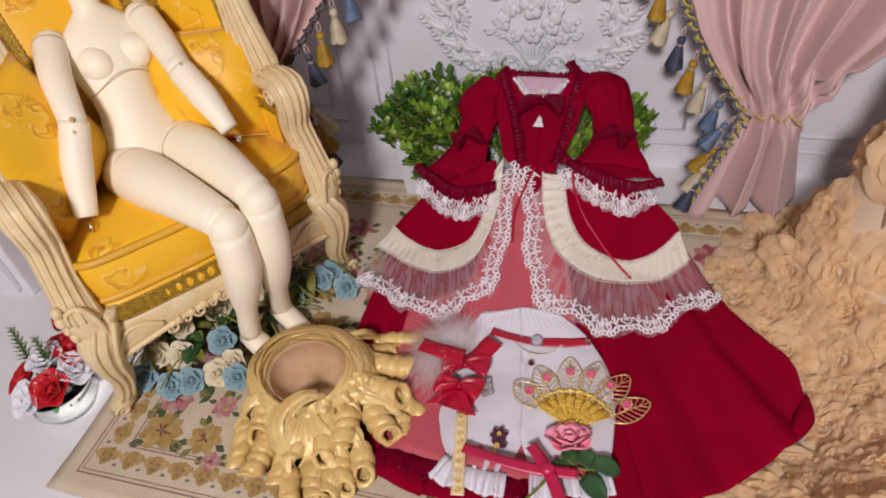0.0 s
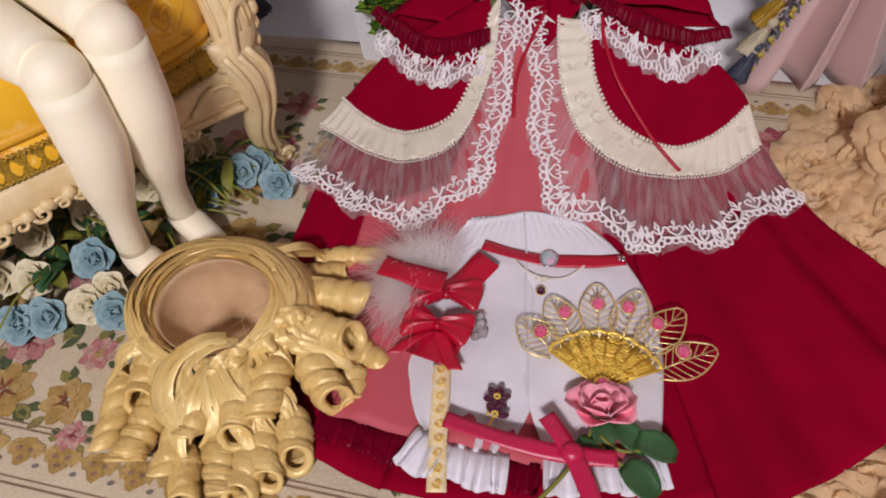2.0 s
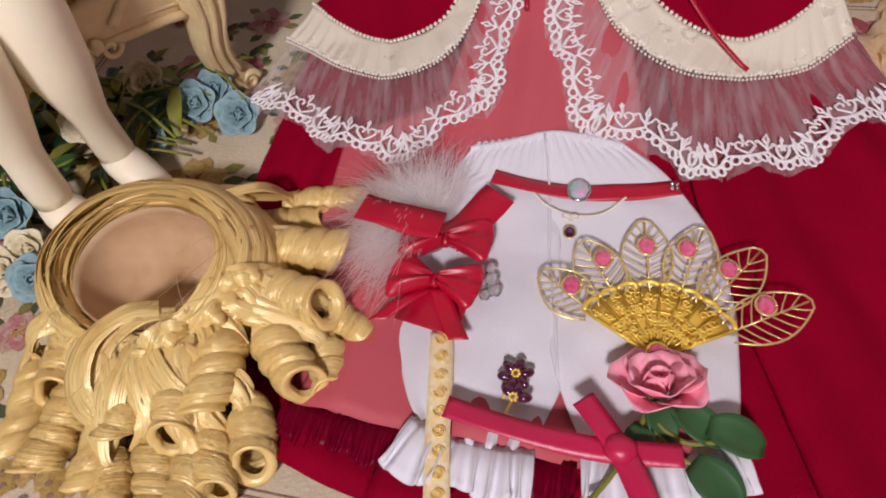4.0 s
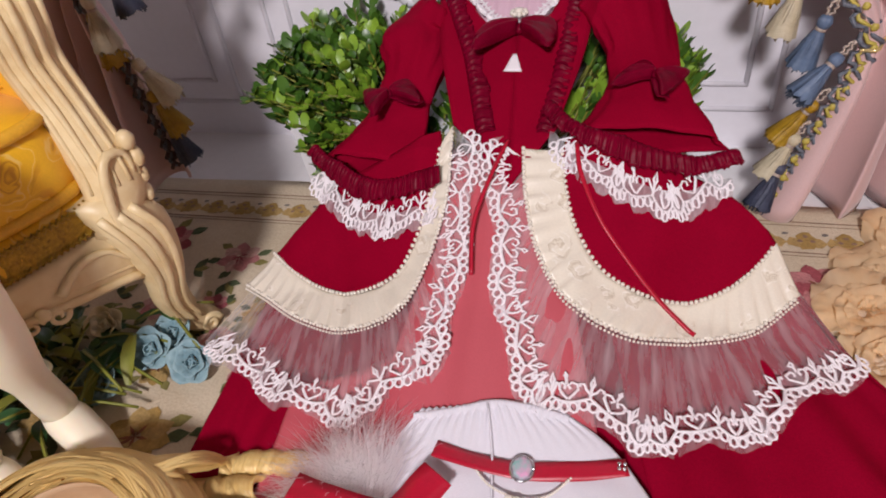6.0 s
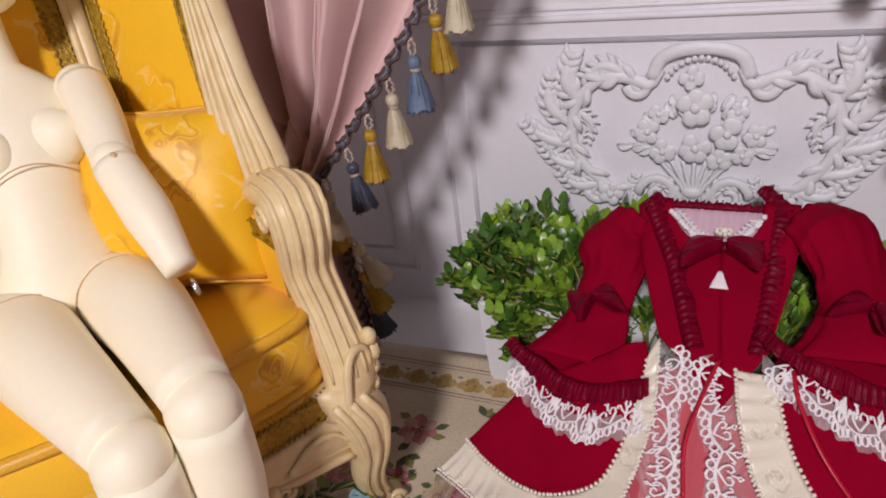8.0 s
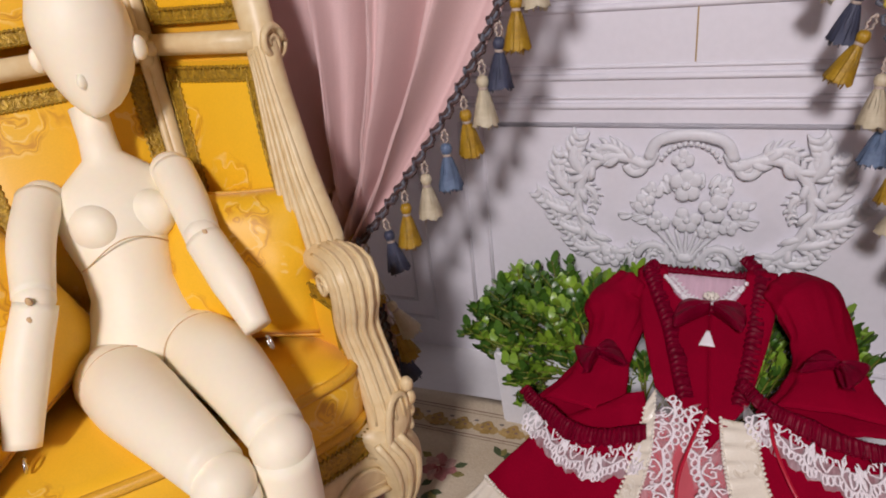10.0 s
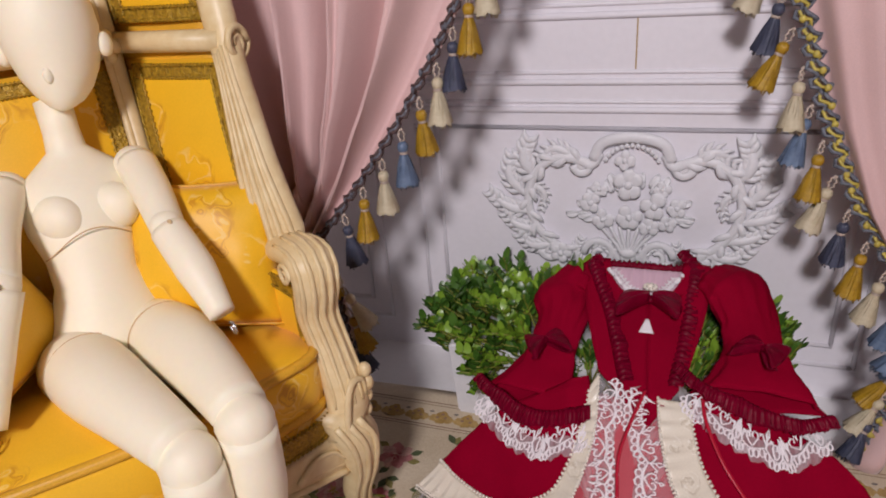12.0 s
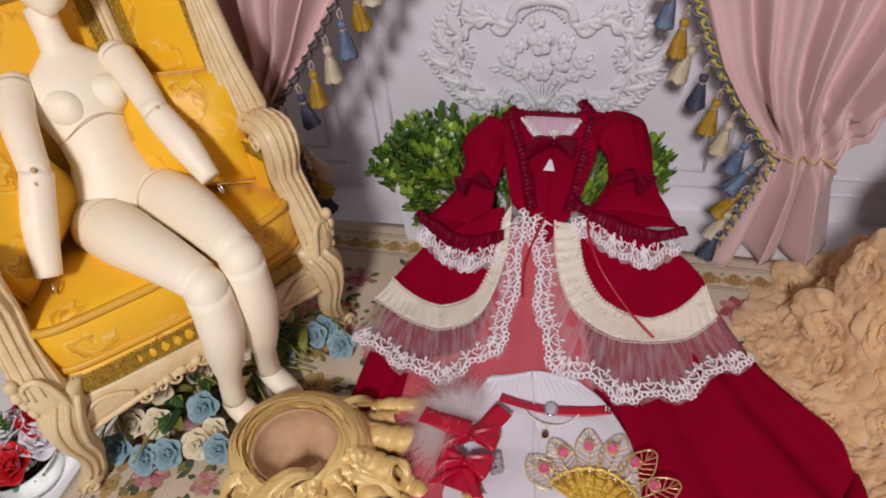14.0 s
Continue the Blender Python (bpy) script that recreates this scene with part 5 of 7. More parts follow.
def lie(x, y, off=0.0):
    """A point of the dress's lie over what is under it, off metres above."""
    c = float(np.interp(y, RISE_Y, RISE_Z))
    d = abs(x - MID)
    low = float(np.interp(d, [0, 0.04, 0.10, 0.15, 0.17, 0.20, 0.30], [1, 0.9, 0.42, 0.32, 0.28, 0.12, 0.05]))
    high = float(np.interp(d, [0, 0.06, 0.10, 0.15, 0.17, 0.20, 0.30], [1, 1, 0.8, 0.6, 0.42, 0.12, 0.05]))
    g = low + (high - low) * max(0.0, min(1.0, (y - 0.69) / 0.06))
    return V(x, y, 0.010 + (c - 0.010) * g + off)


def plan(points, n):
    return smooth_path([(x, y, 0) for x, y in points], n)


def laid(bm, first, second, nu, nv, off, fold=0.0, waves=6.0, seed=0.0, mat=0, sag=0.0):
    """A cloth sheet between two plan curves, with folds that run from the first to the second."""
    a, b = plan(first, nu + 1), plan(second, nu + 1)

    def fn(u, v):
        p = a[int(round(u * nu))].lerp(b[int(round(u * nu))], v)
        w = math.sin(2 * math.pi * waves * (u + 0.03 * math.sin(9 * u + seed))) + 0.4 * math.sin(4.7 * math.pi * waves * u + seed)
        h = fold * (0.1 + 0.9 * v ** 1.6) * w + 0.0012 * noise.noise((p.x * 60 + seed, p.y * 60, 0))
        q = lie(p.x, p.y, off + h + fold * 1.1 * v)
        q.z = max(q.z - sag * v, 0.0055)
        return q
    grid(bm, fn, nu, nv, mat=mat)


def ruffle(bm, points, width, off, waves, amp, n=120, lean=0.0, seed=0.0, toward=1.0):
    """A gathered frill along a plan curve; it hangs to one side of it."""
    path = plan(points, n)
    rng = random.Random(int(seed * 10))
    jit = [1.6 * noise.noise((i * waves / n * 0.9, seed * 3.7, 0.5)) + rng.uniform(-0.1, 0.1) for i in range(n)]

    def fn(u, v):
        i = int(round(u * (n - 1)))
        p = path[i]
        t = (path[min(i + 1, n - 1)] - path[max(i - 1, 0)]).normalized()
        s = V(t.y, -t.x, 0) * toward
        ph = 2 * math.pi * waves * u + jit[i]
        k = 0.55 + 0.9 * abs(noise.noise((u * waves * 0.45, seed * 2.1, 3.0))) + 0.35 * noise.noise((u * waves * 0.2, seed, 7.0))
        edge = 1 + 0.22 * noise.noise((u * waves * 0.33, seed + 4.0, 1.0))
        q = p + s * width * edge * v + t * amp * (0.5 * v * math.sin(ph + 0.7) + 0.8 * v * v * math.sin(0.37 * ph + seed))
        wave = 0.5 + 0.5 * math.sin(ph) + 0.30 * v * math.sin(1.7 * ph + seed)
        return lie(q.x, q.y, off + amp * k * (0.35 + 1.1 * v) * 2 * wave + lean * v + 0.0022 * math.sin(math.pi * min(1, v * 1.25)))
    grid(bm, fn, n - 1, 6)


def lace_motif():
    """One repeat of the lace, 0..1 along and 0..1 across: (polyline, thread) pairs."""
    def arc(cx, cy, r, a0, a1, n=9, sx=1.0):
        return [(cx + sx * r * math.cos(radians(a0 + (a1 - a0) * i / (n - 1))), cy + r * math.sin(radians(a0 + (a1 - a0) * i / (n - 1)))) for i in range(n)]
    out = [arc(x, y, 0.115, 0, 360, 9) for x, y in ((0.125, 0.79), (0.375, 0.88), (0.625, 0.88), (0.875, 0.79))]
    # double line that carries the scallops
    out += [[(0.0, 0.60), (0.12, 0.65), (0.30, 0.73), (0.5, 0.76), (0.70, 0.73), (0.88, 0.65), (1.0, 0.60)]]
    # heart in the middle of the repeat
    for s in (-1, 1):
        out.append([(0.5 + s * x, y) for x, y in ((0, 0.70), (0.13, 0.58), (0.22, 0.45), (0.20, 0.33), (0.11, 0.30), (0.04, 0.38), (0.08, 0.47))])
    # fleur-de-lis between two hearts
    out += [[(0.0, 0.62), (0.0, 0.34), (-0.055, 0.22), (0.0, 0.03), (0.055, 0.22), (0.0, 0.34)]]
    for s in (-1, 1):
        out.append([(s * x, y) for x, y in ((0, 0.50), (0.10, 0.40), (0.17, 0.28), (0.23, 0.30), (0.22, 0.38))])
    out += [[(0.5, 0.36), (0.5, 0.20), (0.46, 0.14), (0.5, 0.06), (0.54, 0.14), (0.5, 0.20)]]
    return out


MOTIF = lace_motif()


def lace(bm, edge, depth, repeat, off, wave=0.002, toward=1.0, lie_fn=None, thread=0.00068, seed=0.0):
    """Embroidered lace along a plan curve: its scalloped edge lies on the curve, its body reaches depth inward."""
    n = 160
    path = plan(edge, n)
    length = sum((b - a).length for a, b in zip(path, path[1:]))
    count = max(2, int(round(length / repeat)))
    step = lie_fn or lie

    def at(s, w):
        f = min(max(s / count, 0), 1) * (n - 1)
        i = min(int(f), n - 2)
        p = path[i].lerp(path[i + 1], f - i)
        t = (path[min(i + 2, n - 1)] - path[max(i - 1, 0)]).normalized()
        side = V(t.y, -t.x, 0) * toward
        q = p - side * depth * (1 - w)
        return step(q.x, q.y, off + wave * (0.4 + 0.6 * w) * (1 + math.sin(s * 1.9 + seed) + 0.5 * math.sin(s * 4.3)))
    for k in range(count):
        for line in MOTIF:
            pts = [at(k + x, y) for x, y in line]
            rows = []
            for i, p in enumerate(pts):
                t = (pts[min(i + 1, len(pts) - 1)] - pts[max(i - 1, 0)])
                s = V(t.y, -t.x, 0)
                s = s.normalized() * thread if s.length > 1e-7 else V(thread, 0, 0)
                rows.append((bm.verts.new(p + s), bm.verts.new(p + V(0, 0, 0.0005)), bm.verts.new(p - s)))
            for a, b in zip(rows, rows[1:]):
                bm.faces.new((a[0], b[0], b[1], a[1]))
                bm.faces.new((a[1], b[1], b[2], a[2]))


def beads(bm, points, off, r, gap, seg=6):
    n = 300
    path = plan(points, n)
    length = sum((b - a).length for a, b in zip(path, path[1:]))
    for i in range(int(length / gap)):
        p = path[int(i * gap / length * (n - 1))]
        blob(bm, lie(p.x, p.y, off), r, None, seg)


def ripple(edge, amount=0.0026, n=30):
    """The edge of a gathered flounce: the plan curve with loose folds in it."""
    path = plan(edge, n)
    out = []
    for i, p in enumerate(path):
        t = (path[min(i + 1, n - 1)] - path[max(i - 1, 0)]).normalized()
        s = V(t.y, -t.x, 0)
        w = amount * (math.sin(1.2 * i) + 0.6 * math.sin(0.63 * i + 1.0))
        q = p + s * w
        out.append((q.x, q.y))
    return out


def bow(name, mat, centre, span, parent, tilt=0.0, tails=True, lift=0.0, label="", own=False, tall=1.0, droop=0.0):
    """A ribbon bow: two loops, a knot and two tails, each a bent band."""
    c = Vector(centre)
    ca, sa = math.cos(tilt), math.sin(tilt)

    def R(x, y, z):
        return c + V(x * ca - y * sa, x * sa + y * ca, z)
    holder = thing(name, label, "bow", Matrix.Translation(c)) if own else None
    target = holder or parent
    made = []
    for s in (-1, 1):
        bm = bmesh.new()
        def loop(u, v):
            a = 2 * math.pi * u
            x = 0.04 + 0.96 * v
            h = span * (0.05 + 0.31 * x * tall) * max(0.02, 1 - x ** 10) ** 0.5
            t = span * (0.05 + 0.075 * math.sin(math.pi * min(1, 0.12 + 0.80 * x))) * max(0.03, 1 - x ** 8) ** 0.5
            fold = 1 + 0.05 * math.sin(3 * a + 4 * x)
            crease = span * 0.026 * math.sin(7.5 * math.cos(a) + 1.5 * s + 1.2 * x) * (1.15 - 0.75 * x)
            dip = -0.10 * span * math.exp(-((a - math.pi * 0.5) / 0.45) ** 2) * math.sin(math.pi * x) ** 0.7 * 0.6
            return R(s * span * 0.5 * x, h * math.cos(a) * fold + 0.04 * span * x * s - droop * span * x * x, lift + span * 0.10 + t * math.sin(a) * fold + dip + crease)
        grid(bm, loop, 56, 16, close_u=True)
        made.append(part("loop", bm, mat, target, thick=0.0004))
        if tails:
            bm = bmesh.new()
            def tail(u, v):
                return R(s * span * (0.05 + 0.40 * u), -span * (0.06 + 0.52 * u) + (v - 0.5) * span * 0.06, lift * (1 - u) + 0.0015 + 0.02 * span * math.sin(6 * u + s)) + V((v - 0.5) * span * 0.20 * ca, (v - 0.5) * span * 0.20 * sa, 0)
            grid(bm, tail, 10, 3)
            made.append(part("tail", bm, mat, target, thick=0.0004))
    bm = bmesh.new()
    blob(bm, R(0, 0, lift + span * 0.07), (span * 0.075, span * 0.085, span * 0.07), None, 10)
    part("knot", bm, mat, target)
    return holder


def build_dress():
    ob = thing("dress", "crimson rococo doll dress with ivory bands, white lace and burgundy ruffles", "dress", pose(MID, 0.62, 0))
    # outer skirt, two sides
    hem_l = [(0.002, 0.590), (0.018, 0.53), (0.040, 0.475), (0.062, 0.447), (0.085, 0.437), (0.115, 0.431)]
    top_l = [(0.004, 0.700), (0.030, 0.735), (0.060, 0.752), (0.085, 0.757), (0.11, 0.757), (0.132, 0.757)]
    bm = bmesh.new()
    laid(bm, top_l, hem_l, 60, 34, -0.002, 0.0034, 2.6, 1.0)
    skirt = part("outer_skirt", bm, RED_CLOTH, ob, thick=0.0012, face=(0, 0, 1))
    hem_r = [(0.115, 0.431), (0.20, 0.432), (0.27, 0.452), (0.332, 0.482), (0.385, 0.520), (0.416, 0.556), (0.421, 0.580), (0.405, 0.622), (0.388, 0.656), (0.350, 0.682)]
    top_r = [(0.176, 0.757), (0.180, 0.757), (0.188, 0.757), (0.20, 0.757), (0.22, 0.757), (0.245, 0.755), (0.27, 0.752), (0.295, 0.745), (0.315, 0.735), (0.330, 0.722)]
    bm = bmesh.new()
    laid(bm, top_r, hem_r, 90, 44, -0.003, 0.0046, 3.4, 2.2)
    part("outer_skirt", bm, RED_CLOTH, ob, thick=0.0012, face=(0, 0, 1))
    bm = bmesh.new()
    laid(bm, [(0.215, 0.700), (0.235, 0.715), (0.26, 0.722), (0.285, 0.722), (0.31, 0.718), (0.325, 0.714)],
         [(0.296, 0.447), (0.338, 0.474), (0.387, 0.514), (0.418, 0.553), (0.424, 0.582), (0.408, 0.624)], 110, 44, 0.0030, 0.0062, 2.3, 0.6)
    part("outer_skirt", bm, RED_CLOTH, ob, "upper layer of the crimson skirt, open at the front", thick=0.0012, face=(0, 0, 1))
    bm = bmesh.new()
    tube(bm, smooth_path([lie(0.424, 0.590, 0.004), lie(0.420, 0.565, 0.006), lie(0.408, 0.545, 0.005), lie(0.392, 0.530, 0.002)], 18), [0.003, 0.0085, 0.006, 0.002], 10)
    part("rolled_hem", bm, RED_CLOTH, ob)
    # pink centre panel
    bm = bmesh.new()
    laid(bm, [(0.128, 0.752), (0.140, 0.750), (0.155, 0.750), (0.172, 0.750), (0.186, 0.750)], [(0.071, 0.466), (0.105, 0.463), (0.150, 0.462), (0.200, 0.460), (0.262, 0.470)], 70, 40, 0.0050, 0.0030, 2.6, 4.0)
    part("front_panel", bm, PINK_PANEL, ob, "rose pink chiffon front panel", thick=0.0010, face=(0, 0, 1))
    bm = bmesh.new()
    laid(bm, [(0.050, 0.628), (0.058, 0.634), (0.075, 0.638), (0.10, 0.645), (0.128, 0.66)], [(0.050, 0.560), (0.060, 0.520), (0.070, 0.470), (0.085, 0.466), (0.105, 0.463)], 40, 28, 0.0046, 0.0014, 2.6, 6.0)
    part("front_panel", bm, PINK_PANEL, ob, "rose pink chiffon front panel", thick=0.0010, face=(0, 0, 1))
    # gathered burgundy hem frill
    bm = bmesh.new()
    ruffle(bm, [(0.068, 0.470), (0.10, 0.466), (0.13, 0.464), (0.165, 0.462), (0.20, 0.462)], 0.019, 0.005, 40, 0.0011, 400, seed=1.0)
    part("hem_ruffle", bm, DARK_SATIN, ob, "gathered burgundy satin frill", thick=0.0005, face=(0, 0, 1))
    # overskirt panels with ivory bands
    for key, inner, outer, fill in (
            ("l", [(0.007, 0.714), (0.023, 0.703), (0.046, 0.692), (0.075, 0.686), (0.099, 0.690), (0.110, 0.705), (0.116, 0.726), (0.120, 0.752)],
             [(-0.007, 0.694), (0.011, 0.685), (0.040, 0.670), (0.077, 0.662), (0.107, 0.670), (0.121, 0.696), (0.127, 0.726), (0.125, 0.762)],
             [(0.010, 0.718), (0.040, 0.743), (0.061, 0.749), (0.081, 0.753), (0.096, 0.755), (0.105, 0.758), (0.112, 0.760), (0.117, 0.762)]),
            ("r", [(0.191, 0.749), (0.195, 0.731), (0.203, 0.711), (0.220, 0.696), (0.250, 0.694), (0.279, 0.704), (0.299, 0.720), (0.311, 0.735)],
             [(0.169, 0.749), (0.173, 0.725), (0.183, 0.698), (0.202, 0.676), (0.233, 0.669), (0.264, 0.677), (0.297, 0.689), (0.324, 0.713)],
             [(0.195, 0.762), (0.205, 0.763), (0.215, 0.762), (0.230, 0.760), (0.250, 0.758), (0.270, 0.754), (0.290, 0.749), (0.307, 0.741)])):
        bm = bmesh.new()
        laid(bm, fill, inner, 44, 18, 0.0085, 0.0020, 2.6, 3.0 if key == "l" else 8.0)
        over = part("overskirt", bm, RED_CLOTH, ob, thick=0.0012, face=(0, 0, 1))
        bm = bmesh.new()
        laid(bm, inner, outer, 150, 10, 0.0105, 0.0010, 19, 5.0)
        part("band", bm, IVORY_SATIN, over, "gathered ivory satin band", thick=0.0010, face=(0, 0, 1))
        bm = bmesh.new()
        beads(bm, inner, 0.0116, 0.0013, 0.0027)
        part("inner_trim", bm, PEARL, over, "ivory looped trim", kind="stuff")
        bm = bmesh.new()
        beads(bm, outer, 0.0116, 0.0013, 0.0026)
        beads(bm, [(x, y - 0.0024) for x, y in outer], 0.0114, 0.0009, 0.0022)
        part("pearl_trim", bm, PEARL, over, "two rows of small pearls", kind="stuff")
    # tulle and lace under the bands
    for band, hem, tw in (
            ([(-0.005, 0.695), (0.011, 0.685), (0.040, 0.670), (0.077, 0.662), (0.107, 0.670), (0.118, 0.690), (0.124, 0.712), (0.125, 0.737), (0.124, 0.765)],
             [(-0.017, 0.653), (0.004, 0.635), (0.033, 0.619), (0.085, 0.609), (0.129, 0.629), (0.142, 0.655), (0.140, 0.686), (0.148, 0.713), (0.140, 0.758)], -1.0),
            ([(0.172, 0.762), (0.173, 0.741), (0.179, 0.710), (0.187, 0.693), (0.202, 0.676), (0.233, 0.669), (0.264, 0.677), (0.297, 0.689), (0.324, 0.713)],
             [(0.151, 0.753), (0.151, 0.713), (0.159, 0.684), (0.165, 0.658), (0.187, 0.629), (0.226, 0.616), (0.265, 0.618), (0.320, 0.647), (0.357, 0.683)], -1.0)):
        bm = bmesh.new()
        laid(bm, [(x, y + 0.006) for x, y in band], ripple(hem, 0.0042), 220, 14, 0.0062, 0.0026, 13, 2.0)
        net = part("tulle_flounce", bm, TULLE, ob, "sheer white tulle flounce", face=(0, 0, 1))
        bm = bmesh.new()
        lace(bm, ripple(hem, 0.0042), 0.0205, 0.0172, 0.0100, 0.0024, thread=0.00082, toward=1.0, seed=hem[0][0] * 50)
        part("lace_edge", bm, LACE, net, "white embroidered lace edging", kind="stuff", smooth=False)
    # bodice
    bm = bmesh.new()
    laid(bm, [(0.097, 0.868), (0.100, 0.850), (0.108, 0.815), (0.124, 0.766)], [(0.121, 0.868), (0.125, 0.848), (0.140, 0.833), (0.156, 0.826), (0.163, 0.729)], 24, 10, 0.0092, 0.0008, 1.0, 1.0)
    laid(bm, [(0.202, 0.868), (0.202, 0.850), (0.198, 0.815), (0.186, 0.762)], [(0.180, 0.868), (0.178, 0.848), (0.168, 0.833), (0.156, 0.826), (0.163, 0.729)], 24, 10, 0.0092, 0.0008, 1.0, 3.0)
    bodice = part("bodice", bm, RED_CLOTH, ob, thick=0.0015, face=(0, 0, 1))
    bm = bmesh.new()
    grid(bm, lambda u, v: lie(0.108 + 0.078 * u, 0.874 - 0.044 * v * (1 - 0.45 * (2 * u - 1) ** 2), 0.001 + 0.0010 * math.sin(50 * u) + 0.004 * v), 40, 8)
    part("lining", bm, LINING, bodice, "pale pink pleated lining inside the neck", thick=0.001, face=(0, 0, 1))
    bm = bmesh.new()
    lace(bm, [(0.122, 0.850), (0.138, 0.834), (0.154, 0.829), (0.168, 0.834), (0.180, 0.850)], 0.008, 0.008, 0.0128, 0.0008, thread=0.0006)
    for i in range(22):
        t = i / 21
        p = plan([(0.121, 0.854), (0.137, 0.838), (0.154, 0.832), (0.168, 0.838), (0.180, 0.854)], 30)[int(t * 29)]
        blob(bm, lie(p.x, p.y, 0.0126), 0.0020, None, 6)
    part("neck_lace", bm, LACE, bodice, "white lace round the neckline", smooth=True, kind="stuff")
    for pts, tw in (([(0.114, 0.872), (0.108, 0.862), (0.116, 0.842), (0.128, 0.815), (0.136, 0.790), (0.146, 0.757)], 1.0), ([(0.180, 0.876), (0.190, 0.862), (0.189, 0.842), (0.187, 0.815), (0.184, 0.785), (0.180, 0.760)], 1.0)):
        bm = bmesh.new()
        wide = [(x - 0.006, y) for x, y in pts]
        ruffle(bm, wide, 0.0115, 0.0100, 26, 0.0013, 330, seed=pts[0][0] * 9, toward=-1.0)
        part("bodice_ruffle", bm, DARK_SATIN, bodice, "gathered burgundy satin ruffle", thick=0.0006, face=(0, 0, 1))
    bm = bmesh.new()
    ruffle(bm, [(0.110, 0.864), (0.125, 0.866), (0.150, 0.866), (0.170, 0.866), (0.186, 0.866)], 0.006, 0.004, 18, 0.0009, 140, seed=4.0, toward=-1.0)
    part("collar_ruffle", bm, DARK_SATIN, bodice, "standing burgundy satin collar frill", thick=0.0006, face=(0, -1, 1))
    bm = bmesh.new()
    grid(bm, lambda u, v: lie(0.156 + (u - 0.5) * 0.009 * (0.25 + v), 0.812 - 0.012 * v, 0.0125), 6, 6)
    part("white_inset", bm, LACE, bodice, "small white lace inset", thick=0.001, face=(0, 0, 1))
    # sleeves
    for nm, line, rad, cuff in (("l", [(0.094, 0.857), (0.084, 0.843), (0.087, 0.826), (0.085, 0.805), (0.080, 0.780), (0.074, 0.752)], [0.020, 0.026, 0.019, 0.020, 0.026, 0.040], [(0.028, 0.768), (0.045, 0.751), (0.072, 0.735), (0.098, 0.728), (0.122, 0.730)]),
                                ("r", [(0.204, 0.860), (0.222, 0.846), (0.232, 0.828), (0.235, 0.806), (0.236, 0.785), (0.236, 0.768)], [0.020, 0.028, 0.020, 0.021, 0.028, 0.042], [(0.183, 0.768), (0.200, 0.754), (0.230, 0.746), (0.262, 0.752), (0.286, 0.768)])):
        bm = bmesh.new()
        path = plan(line, 30)
        rr = [float(np.interp(i / 29, np.linspace(0, 1, len(rad)), rad)) for i in range(30)]
        rings = []
        for i, p in enumerate(path):
            t = (path[min(i + 1, 29)] - path[max(i - 1, 0)]).normalized()
            s = V(t.y, -t.x, 0)
            c = lie(p.x, p.y, 0.0)
            thick = rr[i] * (0.62 if i < 12 else 0.62 - 0.40 * (i - 12) / 17)
            rings.append((c + V(0, 0, thick * 0.60 - 0.002), s * rr[i], V(0, 0, thick)))
        seg = 40
        def tubefn(u, v):
            i = int(round(v * 29))
            c, a, b = rings[i]
            ang = 2 * math.pi * u
            gather = 1 + 0.11 * math.sin(11 * ang + 3 * v) * math.exp(-((v - 0.36) / 0.12) ** 2) + 0.06 * math.sin(9 * ang) * (v < 0.10) + 0.16 * math.sin(7 * ang + 2) * max(0, v - 0.45) + 0.12 * noise.noise((ang * 1.3, v * 5, 1.0)) + 0.07 * noise.noise((math.cos(ang) * 2.2 + 5, math.sin(ang) * 2.2, v * 11))
            return c + a * math.cos(ang) * gather + b * math.sin(ang) * gather
        grid(bm, tubefn, seg, 29, close_u=True)
        sleeve = part("sleeve", bm, RED_CLOTH, ob, "puffed crimson sleeve", thick=0.001)
        bm = bmesh.new()
        ruffle(bm, [(x, y + 0.004) for x, y in cuff], 0.0095, 0.0200, 34, 0.0010, 360, seed=5.0 if nm == "l" else 8.3)
        part("cuff_ruffle", bm, DARK_SATIN, sleeve, "gathered burgundy satin cuff frill", thick=0.0006, face=(0, 0, 1))
        low = [(x, y - 0.019) for x, y in cuff]
        bm = bmesh.new()
        laid(bm, [(x, y - 0.006) for x, y in cuff], low, 80, 6, 0.0105, 0.0022, 9, 3.0)
        net = part("cuff_tulle", bm, TULLE_DENSE, sleeve, "sheer tulle under the cuff", face=(0, 0, 1))
        bm = bmesh.new()
        lace(bm, ripple(low, 0.0024, 18), 0.018, 0.0130, 0.0125, 0.0018, toward=1.0, seed=2.0, thread=0.00074)
        part("cuff_lace", bm, LACE, net, "layered white lace cuff", kind="stuff", smooth=False)
        c = (0.079, 0.786) if nm == "l" else (0.240, 0.795)
        bow("sleeve_bow", DARK_SATIN, lie(c[0], c[1], 0.021), 0.034, sleeve, 0.5 if nm == "l" else -0.5, tails=True, tall=1.9, droop=0.20)
    # front bow with brooch
    bow("front_bow", DARK_SATIN, lie(0.157, 0.827, 0.0115), 0.050, bodice, -0.05, tails=False, tall=1.35, droop=0.30)
    bm = bmesh.new()
    for k in range(9):
        a = 2 * math.pi * k / 9
        blob(bm, lie(0.156, 0.834, 0.0195) + V(0.0045 * math.cos(a), 0.0042 * math.sin(a), 0), 0.0017, None, 6)
    blob(bm, lie(0.156, 0.834, 0.0205), (0.003, 0.003, 0.002), None, 8)
    part("brooch", bm, PEARL, bodice, "pearl cluster brooch")
